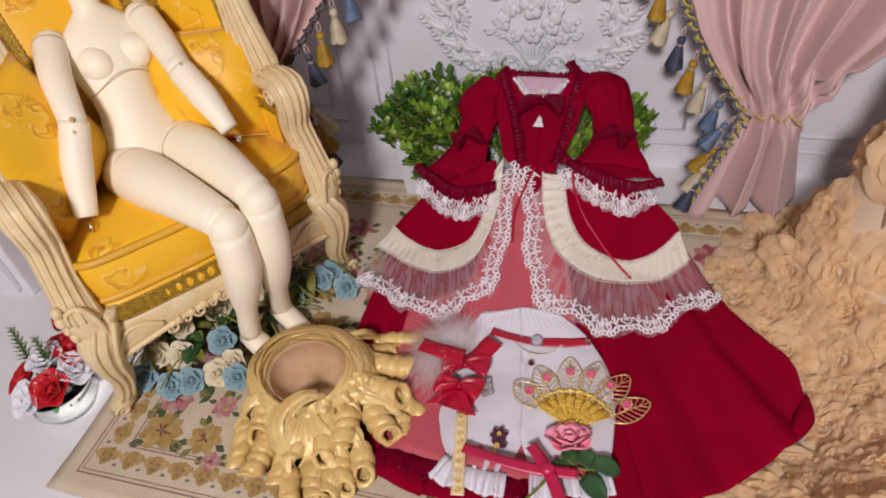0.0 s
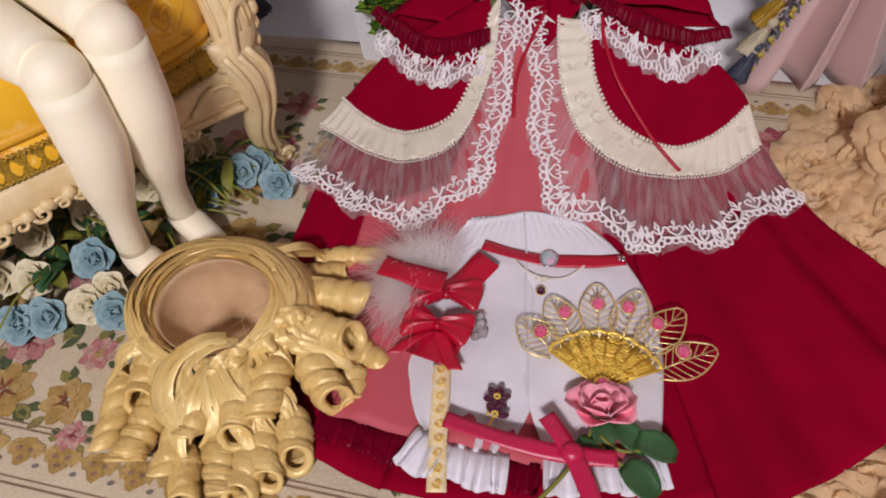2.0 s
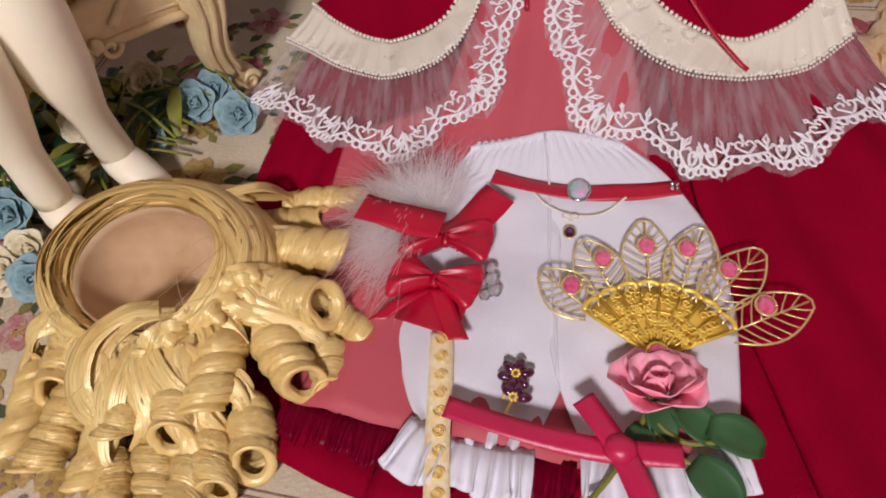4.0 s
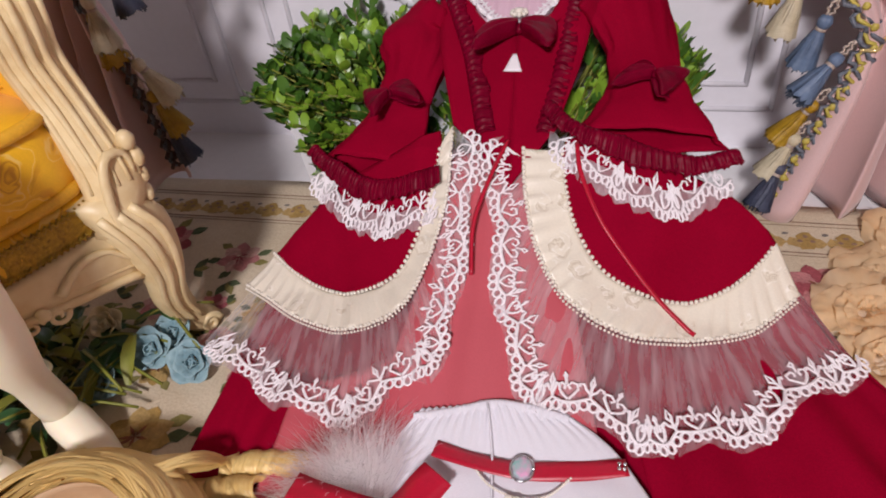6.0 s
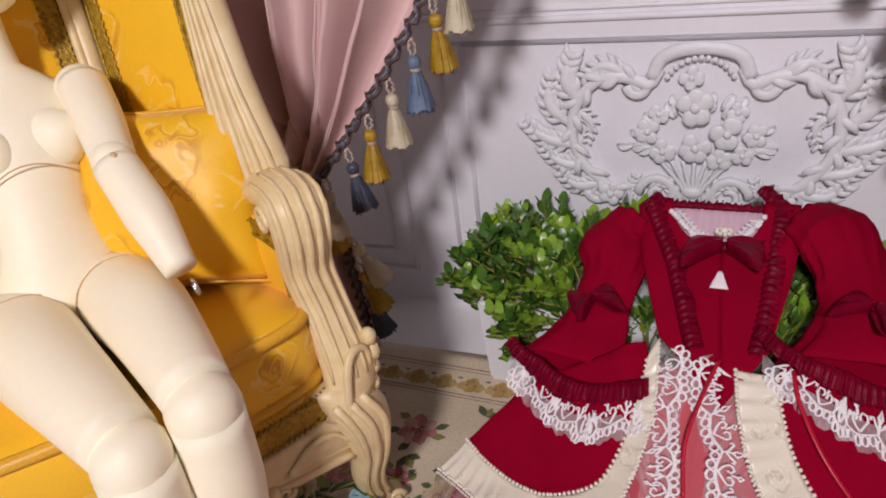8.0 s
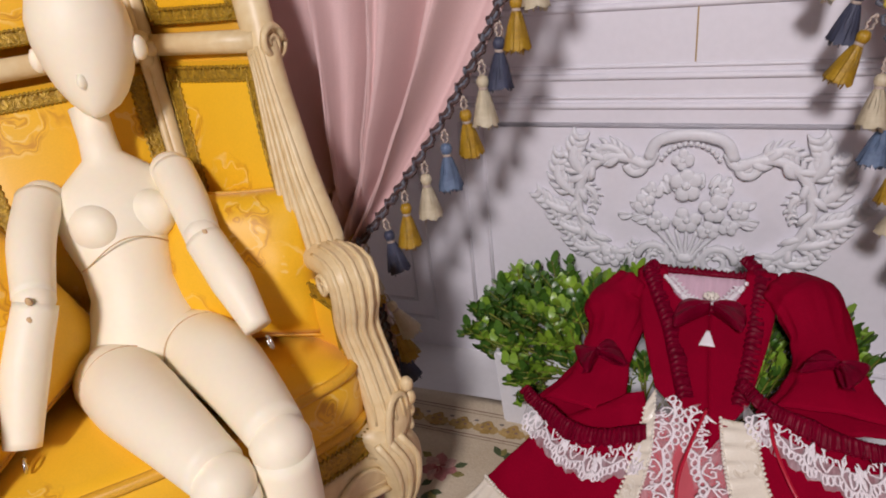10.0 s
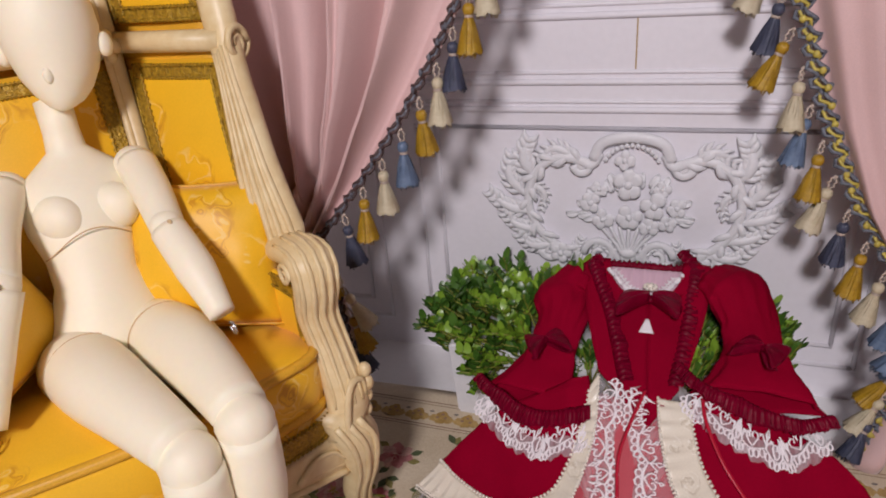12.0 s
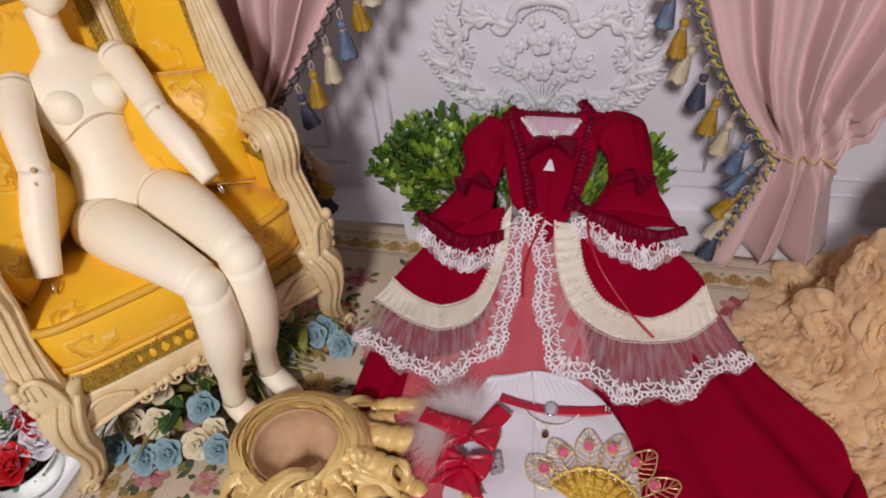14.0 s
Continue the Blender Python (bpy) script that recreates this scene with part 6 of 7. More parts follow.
    # thin waist ribbon
    for pts in ([(0.160, 0.752), (0.152, 0.728), (0.146, 0.705), (0.148, 0.682)], [(0.199, 0.752), (0.203, 0.735), (0.216, 0.714), (0.238, 0.697), (0.268, 0.680)]):
        bm = bmesh.new()
        path = plan(pts, 30)
        tube(bm, [lie(p.x, p.y, 0.0135 + 0.004 * math.sin(3.1 * i / 29)) for i, p in enumerate(path)], 0.0014, 5, 0.35)
        part("waist_ribbon", bm, RED_SATIN, ob, "narrow red satin ribbon")
    # dark ribbon ends beside the waist
    for k, (x, y) in enumerate(((0.010, 0.727), (0.030, 0.752))):
        bm = bmesh.new()
        grid(bm, lambda u, v: V(x - 0.016 + 0.04 * u, y - 0.012 + 0.028 * v + 0.012 * u, 0.012 + 0.020 * math.sin(math.pi * u) * (0.6 + 0.4 * v)), 12, 6)
        part("ribbon_end", bm, BLACK_CLOTH, ob, "dark ribbon loop beside the skirt", thick=0.0008)


build_dress()


# ---- bloomers and the things laid out on them ----
def build_bloomers():
    ob = thing("bloomers", "white cotton doll bloomers with gathered waist, on the skirt", "bloomers", pose(0.18, 0.53, 0.012))
    bm = bmesh.new()
    left = [(0.131, 0.622), (0.119, 0.606), (0.108, 0.572), (0.108, 0.530), (0.114, 0.503), (0.124, 0.480), (0.137, 0.464)]
    crotch = [(0.172, 0.628), (0.178, 0.600), (0.183, 0.560), (0.188, 0.530), (0.191, 0.503), (0.185, 0.480), (0.178, 0.463)]
    crotch_r = [(0.160, 0.628), (0.166, 0.600), (0.171, 0.560), (0.178, 0.530), (0.186, 0.503), (0.196, 0.482), (0.206, 0.466)]
    right = [(0.204, 0.630), (0.231, 0.616), (0.252, 0.590), (0.263, 0.556), (0.265, 0.520), (0.263, 0.490), (0.255, 0.474)]

    def puff(a, b, seed):
        pa, pb = plan(a, 49), plan(b, 49)
        def fn(u, v):
            p = pa[int(round(u * 48))].lerp(pb[int(round(u * 48))], v)
            swell = 0.006 * math.sin(math.pi * v) ** 0.5 * (0.5 + 0.5 * math.sin(math.pi * min(1, u * 1.05)))
            gather = 0.0007 * math.sin(v * 70 + seed) * math.exp(-(u / 0.10) ** 2) + 0.0020 * math.sin(v * 30 + seed) * math.exp(-((1 - u) / 0.10) ** 2)
            wrinkle = 0.0030 * noise.noise((p.x * 30 + seed, p.y * 18, 0)) + 0.0016 * math.sin(150 * p.x + 60 * p.y + 6 * noise.noise((p.x * 15, p.y * 15, seed))) * max(0, noise.noise((p.x * 20, p.y * 20, seed + 9))) + 0.0008 * noise.noise((p.x * 80, p.y * 60, seed))
            return lie(p.x, p.y - 0.004, 0.0082 + 0.65 * swell + gather + wrinkle * 1.1)
        return fn
    grid(bm, puff(left, crotch, 1.0), 48, 70)
    part("leg", bm, COTTON, ob, thick=0.001, face=(0, 0, 1))
    bm = bmesh.new()
    grid(bm, puff(crotch_r, right, 5.0), 48, 70)
    part("leg", bm, COTTON, ob, thick=0.001, face=(0, 0, 1))
    bm = bmesh.new()
    tube(bm, [lie(p.x, p.y - 0.004, 0.0126) for p in plan([(0.166, 0.626), (0.172, 0.600), (0.177, 0.560), (0.183, 0.530), (0.188, 0.498)], 20)], 0.0007, 5)
    part("seam", bm, COTTON, ob, "raised centre seam")
    bm = bmesh.new()
    ruffle(bm, [(0.127, 0.616), (0.150, 0.621), (0.170, 0.626), (0.190, 0.626), (0.207, 0.624)], 0.006, 0.0095, 34, 0.0003, 260, seed=2.0, toward=1.0)
    part("waistband", bm, COTTON, ob, "elastic gathered waistband", thick=0.0008, face=(0, 0, 1))
    for pts in ([(0.128, 0.468), (0.142, 0.463), (0.160, 0.461), (0.182, 0.462)], [(0.200, 0.468), (0.222, 0.470), (0.242, 0.474), (0.262, 0.482)]):
        bm = bmesh.new()
        ruffle(bm, pts, 0.023, 0.0100, 9, 0.0022, 120, seed=3.0)
        part("cuff", bm, COTTON, ob, "frilled white leg cuff", thick=0.0008, face=(0, 0, 1))


build_bloomers()


def on_cotton(x, y, off=0.0):
    return lie(x, y - 0.004, 0.0125 + off)


def band_of(name, pts, width, mat, parent, off=0.0015, n=40, label="", twist=0.0):
    bm = bmesh.new()
    path = plan(pts, n)
    left, right = [], []
    for i, p in enumerate(path):
        t = (path[min(i + 1, n - 1)] - path[max(i - 1, 0)]).normalized()
        s = V(t.y, -t.x, 0) * width / 2
        wob = 0.0012 * math.sin(7 * i / n + twist)
        left.append(on_cotton(p.x, p.y, off + wob) + s)
        right.append(on_cotton(p.x, p.y, off - wob * 0.5) - s)
    strip(bm, left, right, 3)
    return part(name, bm, mat, parent, label, thick=0.0006, face=(0, 0, 1))


def gem(parent, name, c, r, mat, setting_mat, label):
    """A faceted oval stone in a thin metal cup."""
    bm = bmesh.new()
    loft(bm, [(Vector(c) + V(0, 0, z), (r * k * 0.82, 0, 0), (0, r * k, 0)) for z, k in ((-0.0002, 1.0), (r * 0.25, 0.98), (r * 0.45, 0.72), (r * 0.52, 0.42))], 8)
    stone = part(name, bm, mat, parent, label, smooth=False)
    bm = bmesh.new()
    ring = [Vector(c) + V(r * 0.9 * math.cos(a), r * 1.08 * math.sin(a), 0.0002) for a in np.linspace(0, 2 * math.pi, 18)]
    tube(bm, ring, r * 0.14, 5)
    part("setting", bm, setting_mat, stone, "metal rim")


CHOKER = thing("choker", "red ribbon choker with an opal stone, on the bloomers", "choker", Matrix.Translation(on_cotton(0.187, 0.598)))
band_of("ribbon", [(0.142, 0.603), (0.165, 0.599), (0.187, 0.598), (0.212, 0.602), (0.236, 0.608)], 0.0095, RED_SATIN, CHOKER)
gem(CHOKER, "opal", on_cotton(0.187, 0.598, 0.003), 0.0062, OPAL, STEEL, "iridescent oval opal")
bm = bmesh.new()
for k in range(4):
    a = math.pi / 4 + k * math.pi / 2
    blob(bm, on_cotton(0.2335, 0.607, 0.003) + V(0.0018 * math.cos(a), 0.0018 * math.sin(a), 0), 0.0012, None, 6)
part("snap_fastener", bm, STEEL, CHOKER, "small metal snap")
NECKLACE = thing("necklace", "fine pearl chain with a small pendant below the choker", "necklace", Matrix.Translation(on_cotton(0.187, 0.588)))
bm = bmesh.new()
path = plan([(0.163, 0.597), (0.172, 0.589), (0.186, 0.585), (0.200, 0.588), (0.211, 0.599)], 200)
for i in range(0, 200, 5):
    blob(bm, on_cotton(path[i].x, path[i].y, 0.0012), 0.0008, None, 6)
part("pearl_chain", bm, PEARL, NECKLACE, kind="stuff")
bm = bmesh.new()
for s in (-1, 1):
    petal(bm, on_cotton(0.1845, 0.5825, 0.0012), (s, 0.25, 0), (0, 0, 1), 0.0046, 0.005, 0.3, nu=3, nv=3)
part("bow_charm", bm, PEARL, NECKLACE, "tiny cream bow charm", thick=0.0008)
gem(NECKLACE, "drop", on_cotton(0.185, 0.5755, 0.0012), 0.0034, PLUM, PALE_GOLD, "dark garnet drop")


# ---- folding-fan comb ----
def build_fan():
    ob = thing("fan_comb", "gold filigree fan comb with pink stones, on the bloomers", "hair comb", Matrix.Translation(on_cotton(0.228, 0.513)))
    px, py, r0, r1 = 0.2285, 0.513, 0.012, 0.0375
    a0, a1 = radians(30), radians(150)

    def P(r, a, z=0.0):
        q = on_cotton(px, py, 0.004)
        return q + V(r * math.cos(a), r * math.sin(a), z + 0.02 * r)
    rng = random.Random(8)
    for k in range(8):
        a, b = a0 + (a1 - a0) * k / 8, a0 + (a1 - a0) * (k + 1) / 8
        bm = bmesh.new()
        for x in (a, b):
            tube(bm, [P(0.004, x), P(r1, x)], [0.0006, 0.0009], 5)
        tube(bm, [P(r1, a + (b - a) * t) + V(0, 0, 0) + V(math.cos(a), math.sin(a), 0) * 0.0016 * math.sin(math.pi * t) for t in np.linspace(0, 1, 7)], 0.0012, 6)
        tube(bm, [P(r1 * 0.62, a + (b - a) * t) for t in np.linspace(0, 1, 5)], 0.0006, 5)
        for j in range(16):
            rr = rng.uniform(r0, r1 * 0.95)
            aa = a + (b - a) * rng.uniform(0.15, 0.85)
            scroll(bm, P(rr, aa, 0.0004), rng.uniform(0.0013, 0.0022), (1, 0, 0), (0, 1, 0), 1.1, 0.00045, rng.choice((-1, 1)))
        part("blade", bm, GOLD, ob, "pierced gold fan blade")
    bm = bmesh.new()
    grid(bm, lambda u, v: P(0.004 + (r1 - 0.005) * v, a0 + (a1 - a0) * u, -0.0016), 24, 4)
    part("backing", bm, GOLD, ob, thick=0.0004, face=(0, 0, 1))
    for k, (tx, ty, gx, gy) in enumerate(((0.175, 0.547, 0.189, 0.538), (0.192, 0.567, 0.202, 0.555), (0.220, 0.583, 0.2215, 0.565), (0.247, 0.582, 0.240, 0.566), (0.272, 0.573, 0.258, 0.557), (0.291, 0.549, 0.273, 0.540))):
        d = V(tx - px, ty - py, 0)
        L = d.length
        d.normalize()
        s = V(-d.y, d.x, 0)
        base = on_cotton(px, py, 0.0045)

        def Q(t, w, z=0.0):
            return base + d * (0.034 + (L - 0.034) * t) + s * w + V(0, 0, z + 0.004 * t)
        wide = 0.0125
        bm = bmesh.new()
        rim = [Q(t, wide * math.sin(math.pi * (0.12 + 0.80 * t)) ** 0.9 * 0.95) for t in np.linspace(0, 1, 12)]
        rim2 = [Q(t, -wide * math.sin(math.pi * (0.12 + 0.80 * t)) ** 0.9 * 0.95) for t in np.linspace(0, 1, 12)]
        tube(bm, rim + [Q(1.03, 0)] + rim2[::-1], 0.00055, 5)
        for j in range(7):
            for sgn in (-1, 1):
                t = 0.05 + 0.12 * j
                e = min(1, t + 0.20)
                w = wide * math.sin(math.pi * (0.12 + 0.80 * e)) ** 0.9 * 0.95
                tube(bm, smooth_path([Q(t, 0), Q(t + 0.10, sgn * w * 0.55), Q(e, sgn * w)], 6), 0.00038, 4)
        tube(bm, [Q(0, 0), Q(1.0, 0)], 0.0005, 4)
        feather = part("peacock_feather", bm, PALE_GOLD, ob, "fine pale gold wire feather")
        gem(feather, "gem", V(gx, gy, 0) + V(0, 0, on_cotton(px, py, 0.0075).z + 0.001), 0.0047, GEM, PALE_GOLD, "faceted pink oval stone")
    gem(ob, "gem", on_cotton(px, py, 0.0072), 0.0055, GEM, GOLD, "faceted pink oval stone")
    bm = bmesh.new()
    tube(bm, [on_cotton(px, py - 0.007, 0.004), on_cotton(px, py - 0.012, 0.003)], [0.0022, 0.0006], 6)
    part("finial", bm, GOLD, ob)


build_fan()


def build_brooch(cx, cy, turn, petals, name="hairpin"):
    ob = thing(name, "gold pin with plum coloured glass petals, on the bloomers", "hair pin", Matrix.Translation(on_cotton(cx, cy)), group="plum pins")
    for k in range(petals):
        a = turn + 2 * math.pi * k / 6
        bm = bmesh.new()
        blob(bm, on_cotton(cx + 0.0046 * math.cos(a), cy + 0.0046 * math.sin(a), 0.0035), (0.0038, 0.0025, 0.0021), pose(0, 0, 0, 0, 0, math.degrees(a)), 10)
        part("petal", bm, PLUM, ob)
    bm = bmesh.new()
    for k in range(7):
        blob(bm, on_cotton(cx + 0.0016 * math.cos(k * 0.9), cy + 0.0016 * math.sin(k * 0.9), 0.0045), 0.0008, None, 6)
    tube(bm, [on_cotton(cx, cy, 0.002), on_cotton(cx - 0.004, cy - 0.011, 0.001)], 0.0007, 5)
    part("gold_centre", bm, GOLD, ob, "gold bead centre and pin")


build_brooch(0.170, 0.496, 0.3, 6)
build_brooch(0.1705, 0.485, 0.2, 3)

# crystals beside the bow
CRYSTALS = thing("earrings", "small cluster of clear crystals set in metal", "earrings", Matrix.Translation(on_cotton(0.147, 0.536)))
for k, (x, y, r) in enumerate(((0.146, 0.546, 0.003), (0.1475, 0.540, 0.0036), (0.143, 0.537, 0.003), (0.150, 0.534, 0.0034), (0.146, 0.531, 0.0028))):
    gem(CRYSTALS, "crystal", on_cotton(x + 0.004, y + 0.002, 0.0045), r, CRYSTAL, STEEL, "clear faceted crystal")

# gold strap
STRAP = thing("strap", "narrow brocade strap with gold scroll pattern", "strap", Matrix.Translation(on_cotton(0.141, 0.47)))
band_of("ribbon", [(0.1335, 0.512), (0.138, 0.488), (0.142, 0.462), (0.1475, 0.436)], 0.0108, material("gold_brocade", (0.80, 0.57, 0.20), 0.4, other=(0.90, 0.82, 0.62), grain=420, blotch=300, bump=0.6), STRAP, 0.002)
for k in range(9):
    t = k / 8
    bm = bmesh.new()
    x, y = 0.1342 + 0.0128 * t, 0.508 - 0.068 * t
    for sgn in (-1, 1):
        scroll(bm, on_cotton(x, y, 0.0028), 0.0028, (sgn, 0.1, 0), (0, sgn, 0), 1.2, 0.00025)
    part("gold_scroll", bm, GOLD, STRAP)


# white down puff
def build_feather():
    ob = thing("feather_puff", "fluffy white marabou down under the red bows", "feather", Matrix.Translation(on_cotton(0.098, 0.57)))
    rng = random.Random(21)
    for c, reach, count in (((0.112, 0.572), 0.054, 1900), ((0.106, 0.556), 0.046, 900)):
        bm = bmesh.new()
        for i in range(count):
            a = rng.uniform(radians(62), radians(262))
            r = reach * rng.uniform(0.35, 1.0)
            z = rng.uniform(0.0, 0.016)
            p0 = on_cotton(c[0] + 0.012 * rng.uniform(-1, 1), c[1] + 0.010 * rng.uniform(-1, 1), 0.001 + z * 0.4)
            d = V(math.cos(a), math.sin(a), 0)
            s = V(-d.y, d.x, 0) * rng.uniform(-0.3, 0.3)
            mid = p0 + d * r * 0.55 + V(0, 0, z * 0.9) + s * r * 0.3
            end = p0 + d * r + V(0, 0, z * 0.4) + s * r
            end.z = max(end.z, lie(end.x, end.y, 0.003).z)
            w = V(-d.y, d.x, 0.0) * 0.00017
            vs = [bm.verts.new(q) for q in (p0 - w, p0 + w, mid + w, mid - w)]
            tip = bm.verts.new(end)
            bm.faces.new(vs)
            bm.faces.new((vs[3], vs[2], tip))
        part("down", bm, FEATHER, ob, kind="stuff", smooth=False, face=(0, 0, 1))
    bm = bmesh.new()
    blob(bm, on_cotton(0.110, 0.566, 0.004), (0.018, 0.015, 0.007), None, 16)
    part("core", bm, FEATHER, ob)


build_feather()

# red bows with their long ends
bow("hair_bow", RED_SATIN, on_cotton(0.127, 0.556, 0.009), 0.046, None, 0.05, tails=False, label="red satin bow lying on white down", own=True)
bow("hair_bow", RED_SATIN, on_cotton(0.127, 0.532, 0.010), 0.044, None, -0.12, tails=True, label="red satin bow with short forked tails", own=True)
TAILS = thing("ribbon", "red satin ribbon ends spread from the bow", "ribbon", Matrix.Translation(on_cotton(0.12, 0.565)))
band_of("ribbon_end", [(0.083, 0.564), (0.098, 0.561), (0.114, 0.558), (0.126, 0.557)], 0.016, RED_SATIN, TAILS, 0.023, label="angled ribbon end")
band_of("ribbon_end", [(0.149, 0.585), (0.142, 0.574), (0.134, 0.564), (0.127, 0.556)], 0.018, RED_SATIN, TAILS, 0.013, label="angled ribbon end")
band_of("ribbon_end", [(0.129, 0.534), (0.128, 0.522), (0.126, 0.510)], 0.030, RED_SATIN, TAILS, 0.008, label="wide ribbon tail")


# pink rose with leaves and ribbon
def build_rose_spray():
    ob = thing("rose_spray", "pink artificial rose with dark leaves and a crimson ribbon", "artificial rose", Matrix.Translation(on_cotton(0.228, 0.49)))
    bm = bmesh.new()
    blossom(bm, on_cotton(0.229, 0.497, 0.009), 0.0165, (-0.1, 0.40, 0.9), 0.4)
    part("blossom", bm, PINK_PETAL, ob, "ruffled pink petals", thick=0.0004, face=(0, 0, 1))
    for x, y, a, l, w in ((0.228, 0.494, -70, 0.020, 0.013), (0.236, 0.492, -30, 0.024, 0.015), (0.249, 0.486, -12, 0.024, 0.017), (0.243, 0.470, -35, 0.024, 0.018), (0.224, 0.482, -100, 0.017, 0.013)):
        bm = bmesh.new()
        petal(bm, on_cotton(x, y, 0.005), (math.cos(radians(a)), math.sin(radians(a)), 0.15), (0, 0, 1), l, w, -0.3, nu=7, nv=6, cup=0.12)
        part("leaf", bm, LEAF_DARK, ob, "dark green rose leaf", thick=0.0005, face=(0, 0, 1))
    bm = bmesh.new()
    for pts in ([(0.228, 0.498), (0.222, 0.478), (0.212, 0.458), (0.198, 0.438)], [(0.226, 0.486), (0.240, 0.478), (0.252, 0.480)], [(0.226, 0.482), (0.238, 0.472), (0.246, 0.468)]):
        tube(bm, [on_cotton(p.x, p.y, 0.004) for p in plan(pts, 14)], 0.0012, 6)
    part("stem", bm, STEM, ob)
    band_of("ribbon", [(0.144, 0.474), (0.170, 0.470), (0.200, 0.467), (0.222, 0.468), (0.239, 0.470)], 0.0095, ROSE_RIBBON, ob, 0.0105, label="crimson grosgrain ribbon")
    band_of("ribbon", [(0.199, 0.486), (0.208, 0.476), (0.216, 0.466), (0.224, 0.452), (0.231, 0.438)], 0.0100, ROSE_RIBBON, ob, 0.0125, label="crimson grosgrain ribbon")
    bm = bmesh.new()
    blob(bm, on_cotton(0.215, 0.468, 0.012), (0.007, 0.006, 0.004), None, 10)
    part("knot", bm, ROSE_RIBBON, ob)


build_rose_spray()

# ---- the wig ----
def fibres(bm, fn, centre, count, n, half, seed):
    """Fine ridged strands of hair that run along a sheet, each a separate piece."""
    rng = random.Random(seed * 7 + count)
    for i in range(count):
        v0, drift, ph = rng.uniform(0.02, 0.98), rng.uniform(0.0, 0.07), rng.uniform(0, 6.28)
        lift = rng.uniform(0.00005, 0.00045)
        u0, u1 = rng.uniform(0, 0.04), rng.uniform(0.93, 1.0)
        rows = []
        for j in range(n + 1):
            u = u0 + (u1 - u0) * j / n
            v = v0 + drift * math.sin(5 * u + ph)
            p, q = fn(u, v - half), fn(u, v + half)
            m = (p + q) / 2
            out = (m - centre(u)).normalized()
            rows.append((bm.verts.new(p + out * lift * 0.7), bm.verts.new(m + out * (lift + 0.00010)), bm.verts.new(q + out * lift * 0.7)))
        for x, y in zip(rows, rows[1:]):
            bm.faces.new((x[0], y[0], y[1], x[1]))
            bm.faces.new((x[1], y[1], y[2], x[2]))


def curl(ob, start, direction, length, r, seed):
    """A ringlet: hair wound round and round into a roll, with a groove between the turns and a hollow end."""
    rng = random.Random(seed)
    d = Vector(direction).normalized()
    side = d.cross(V(0, 0, 1)).normalized()
    d = (d + side * rng.uniform(-0.12, 0.12)).normalized()
    side = d.cross(V(0, 0, 1)).normalized()
    up = side.cross(d)
    bend = rng.uniform(-0.22, 0.22)
    pitch = rng.uniform(0.0095, 0.0135)
    hand = rng.choice((-1, 1))
    ph = rng.uniform(0, 1)
    lean = rng.uniform(0.25, 0.6) * rng.choice((-1, 1))

    def fn(u, v, extra=0.0):
        a = 2 * math.pi * u
        w = min(v / 0.86, 1.0)
        back = max(0.0, (v - 0.86) / 0.14)
        x = length * w + lean * r * math.sin(a) * (0.4 + 0.6 * w)
        phase = (x / pitch + hand * u + ph + 0.10 * math.sin(3.1 * x / pitch + seed)) % 1.0
        turn = max(0.0, math.sin(math.pi * phase)) ** 0.55
        rr = r * (0.62 + 0.38 * min(1.0, w * 3.2)) * (0.80 + 0.20 * turn + 0.06 * phase) * (1 + 0.05 * math.sin(0.9 * x / pitch + seed)) * (1 - 0.12 * w)
        rr *= 1 - 0.42 * min(1.0, back * 2.2)
        x -= 0.55 * r * max(0.0, back - 0.25)
        c = Vector(start) + d * x + side * bend * length * w * w
        q = c + (side * math.cos(a) + up * math.sin(a)) * (rr + extra)
        q.z = max(q.z, 0.0062)
        return q
    bm = bmesh.new()
    n = max(30, int(length / 0.0007))
    grid(bm, fn, 30, n, close_u=True)
    layer = bm.loops.layers.uv.verify()
    for f in bm.faces:
        for loop in f.loops:
            loop[layer].uv = (loop[layer].uv[0] * 2.0, loop[layer].uv[1] * length / 0.009)
    roll = part("curl", bm, HAIR, ob)
    # single hairs that stand a little off the roll
    bm = bmesh.new()
    for i in range(170):
        x0, u0, lift = rng.uniform(0.03, 0.80), rng.random(), rng.uniform(0.00003, 0.0004)
        pts = [fn((u0 + 0.6 * t) % 1.0, min(0.84, max(0.0, x0 - hand * 0.6 * t * pitch / length * 0.86)), lift) for t in np.linspace(0, 1, 9)]
        tube(bm, pts, rng.uniform(0.00010, 0.00020), 4, cap=False)
    part("hair", bm, HAIR, roll, kind="stuff")


def lock_of(ob, points, width, bulge, centre, seed, n=26, name="strand", tip=0.35):
    """A smooth broad lock of combed hair along a curve, lying flat against what is under it."""
    path = smooth_path(points, n)
    bm = bmesh.new()

    def fn(u, v):
        j = max(0, min(n - 1, int(round(u * (n - 1)))))
        t = (path[min(j + 1, n - 1)] - path[max(j - 1, 0)]).normalized()
        out = path[j] - centre
        out = (out - t * out.dot(t)).normalized()
        sd = t.cross(out).normalized()
        w = width * (0.55 + 0.45 * math.sin(math.pi * (0.10 + 0.62 * u))) * (1.0 if u < 0.6 else 1.0 - (1 - tip) * (u - 0.6) / 0.4)
        x = (v - 0.5) * 2
        return path[j] + sd * x * w + out * (bulge * (1 - x * x) + 0.0004 * math.sin(9 * v + seed + 2 * u))
    grid(bm, fn, n - 1, 8)
    sheet = part(name, bm, HAIR, ob)
    bm = bmesh.new()
    fibres(bm, fn, lambda u: centre, max(12, int(width * 6000)), n - 1, 0.00016 / width, seed)
    part("hair", bm, HAIR, sheet, kind="stuff")


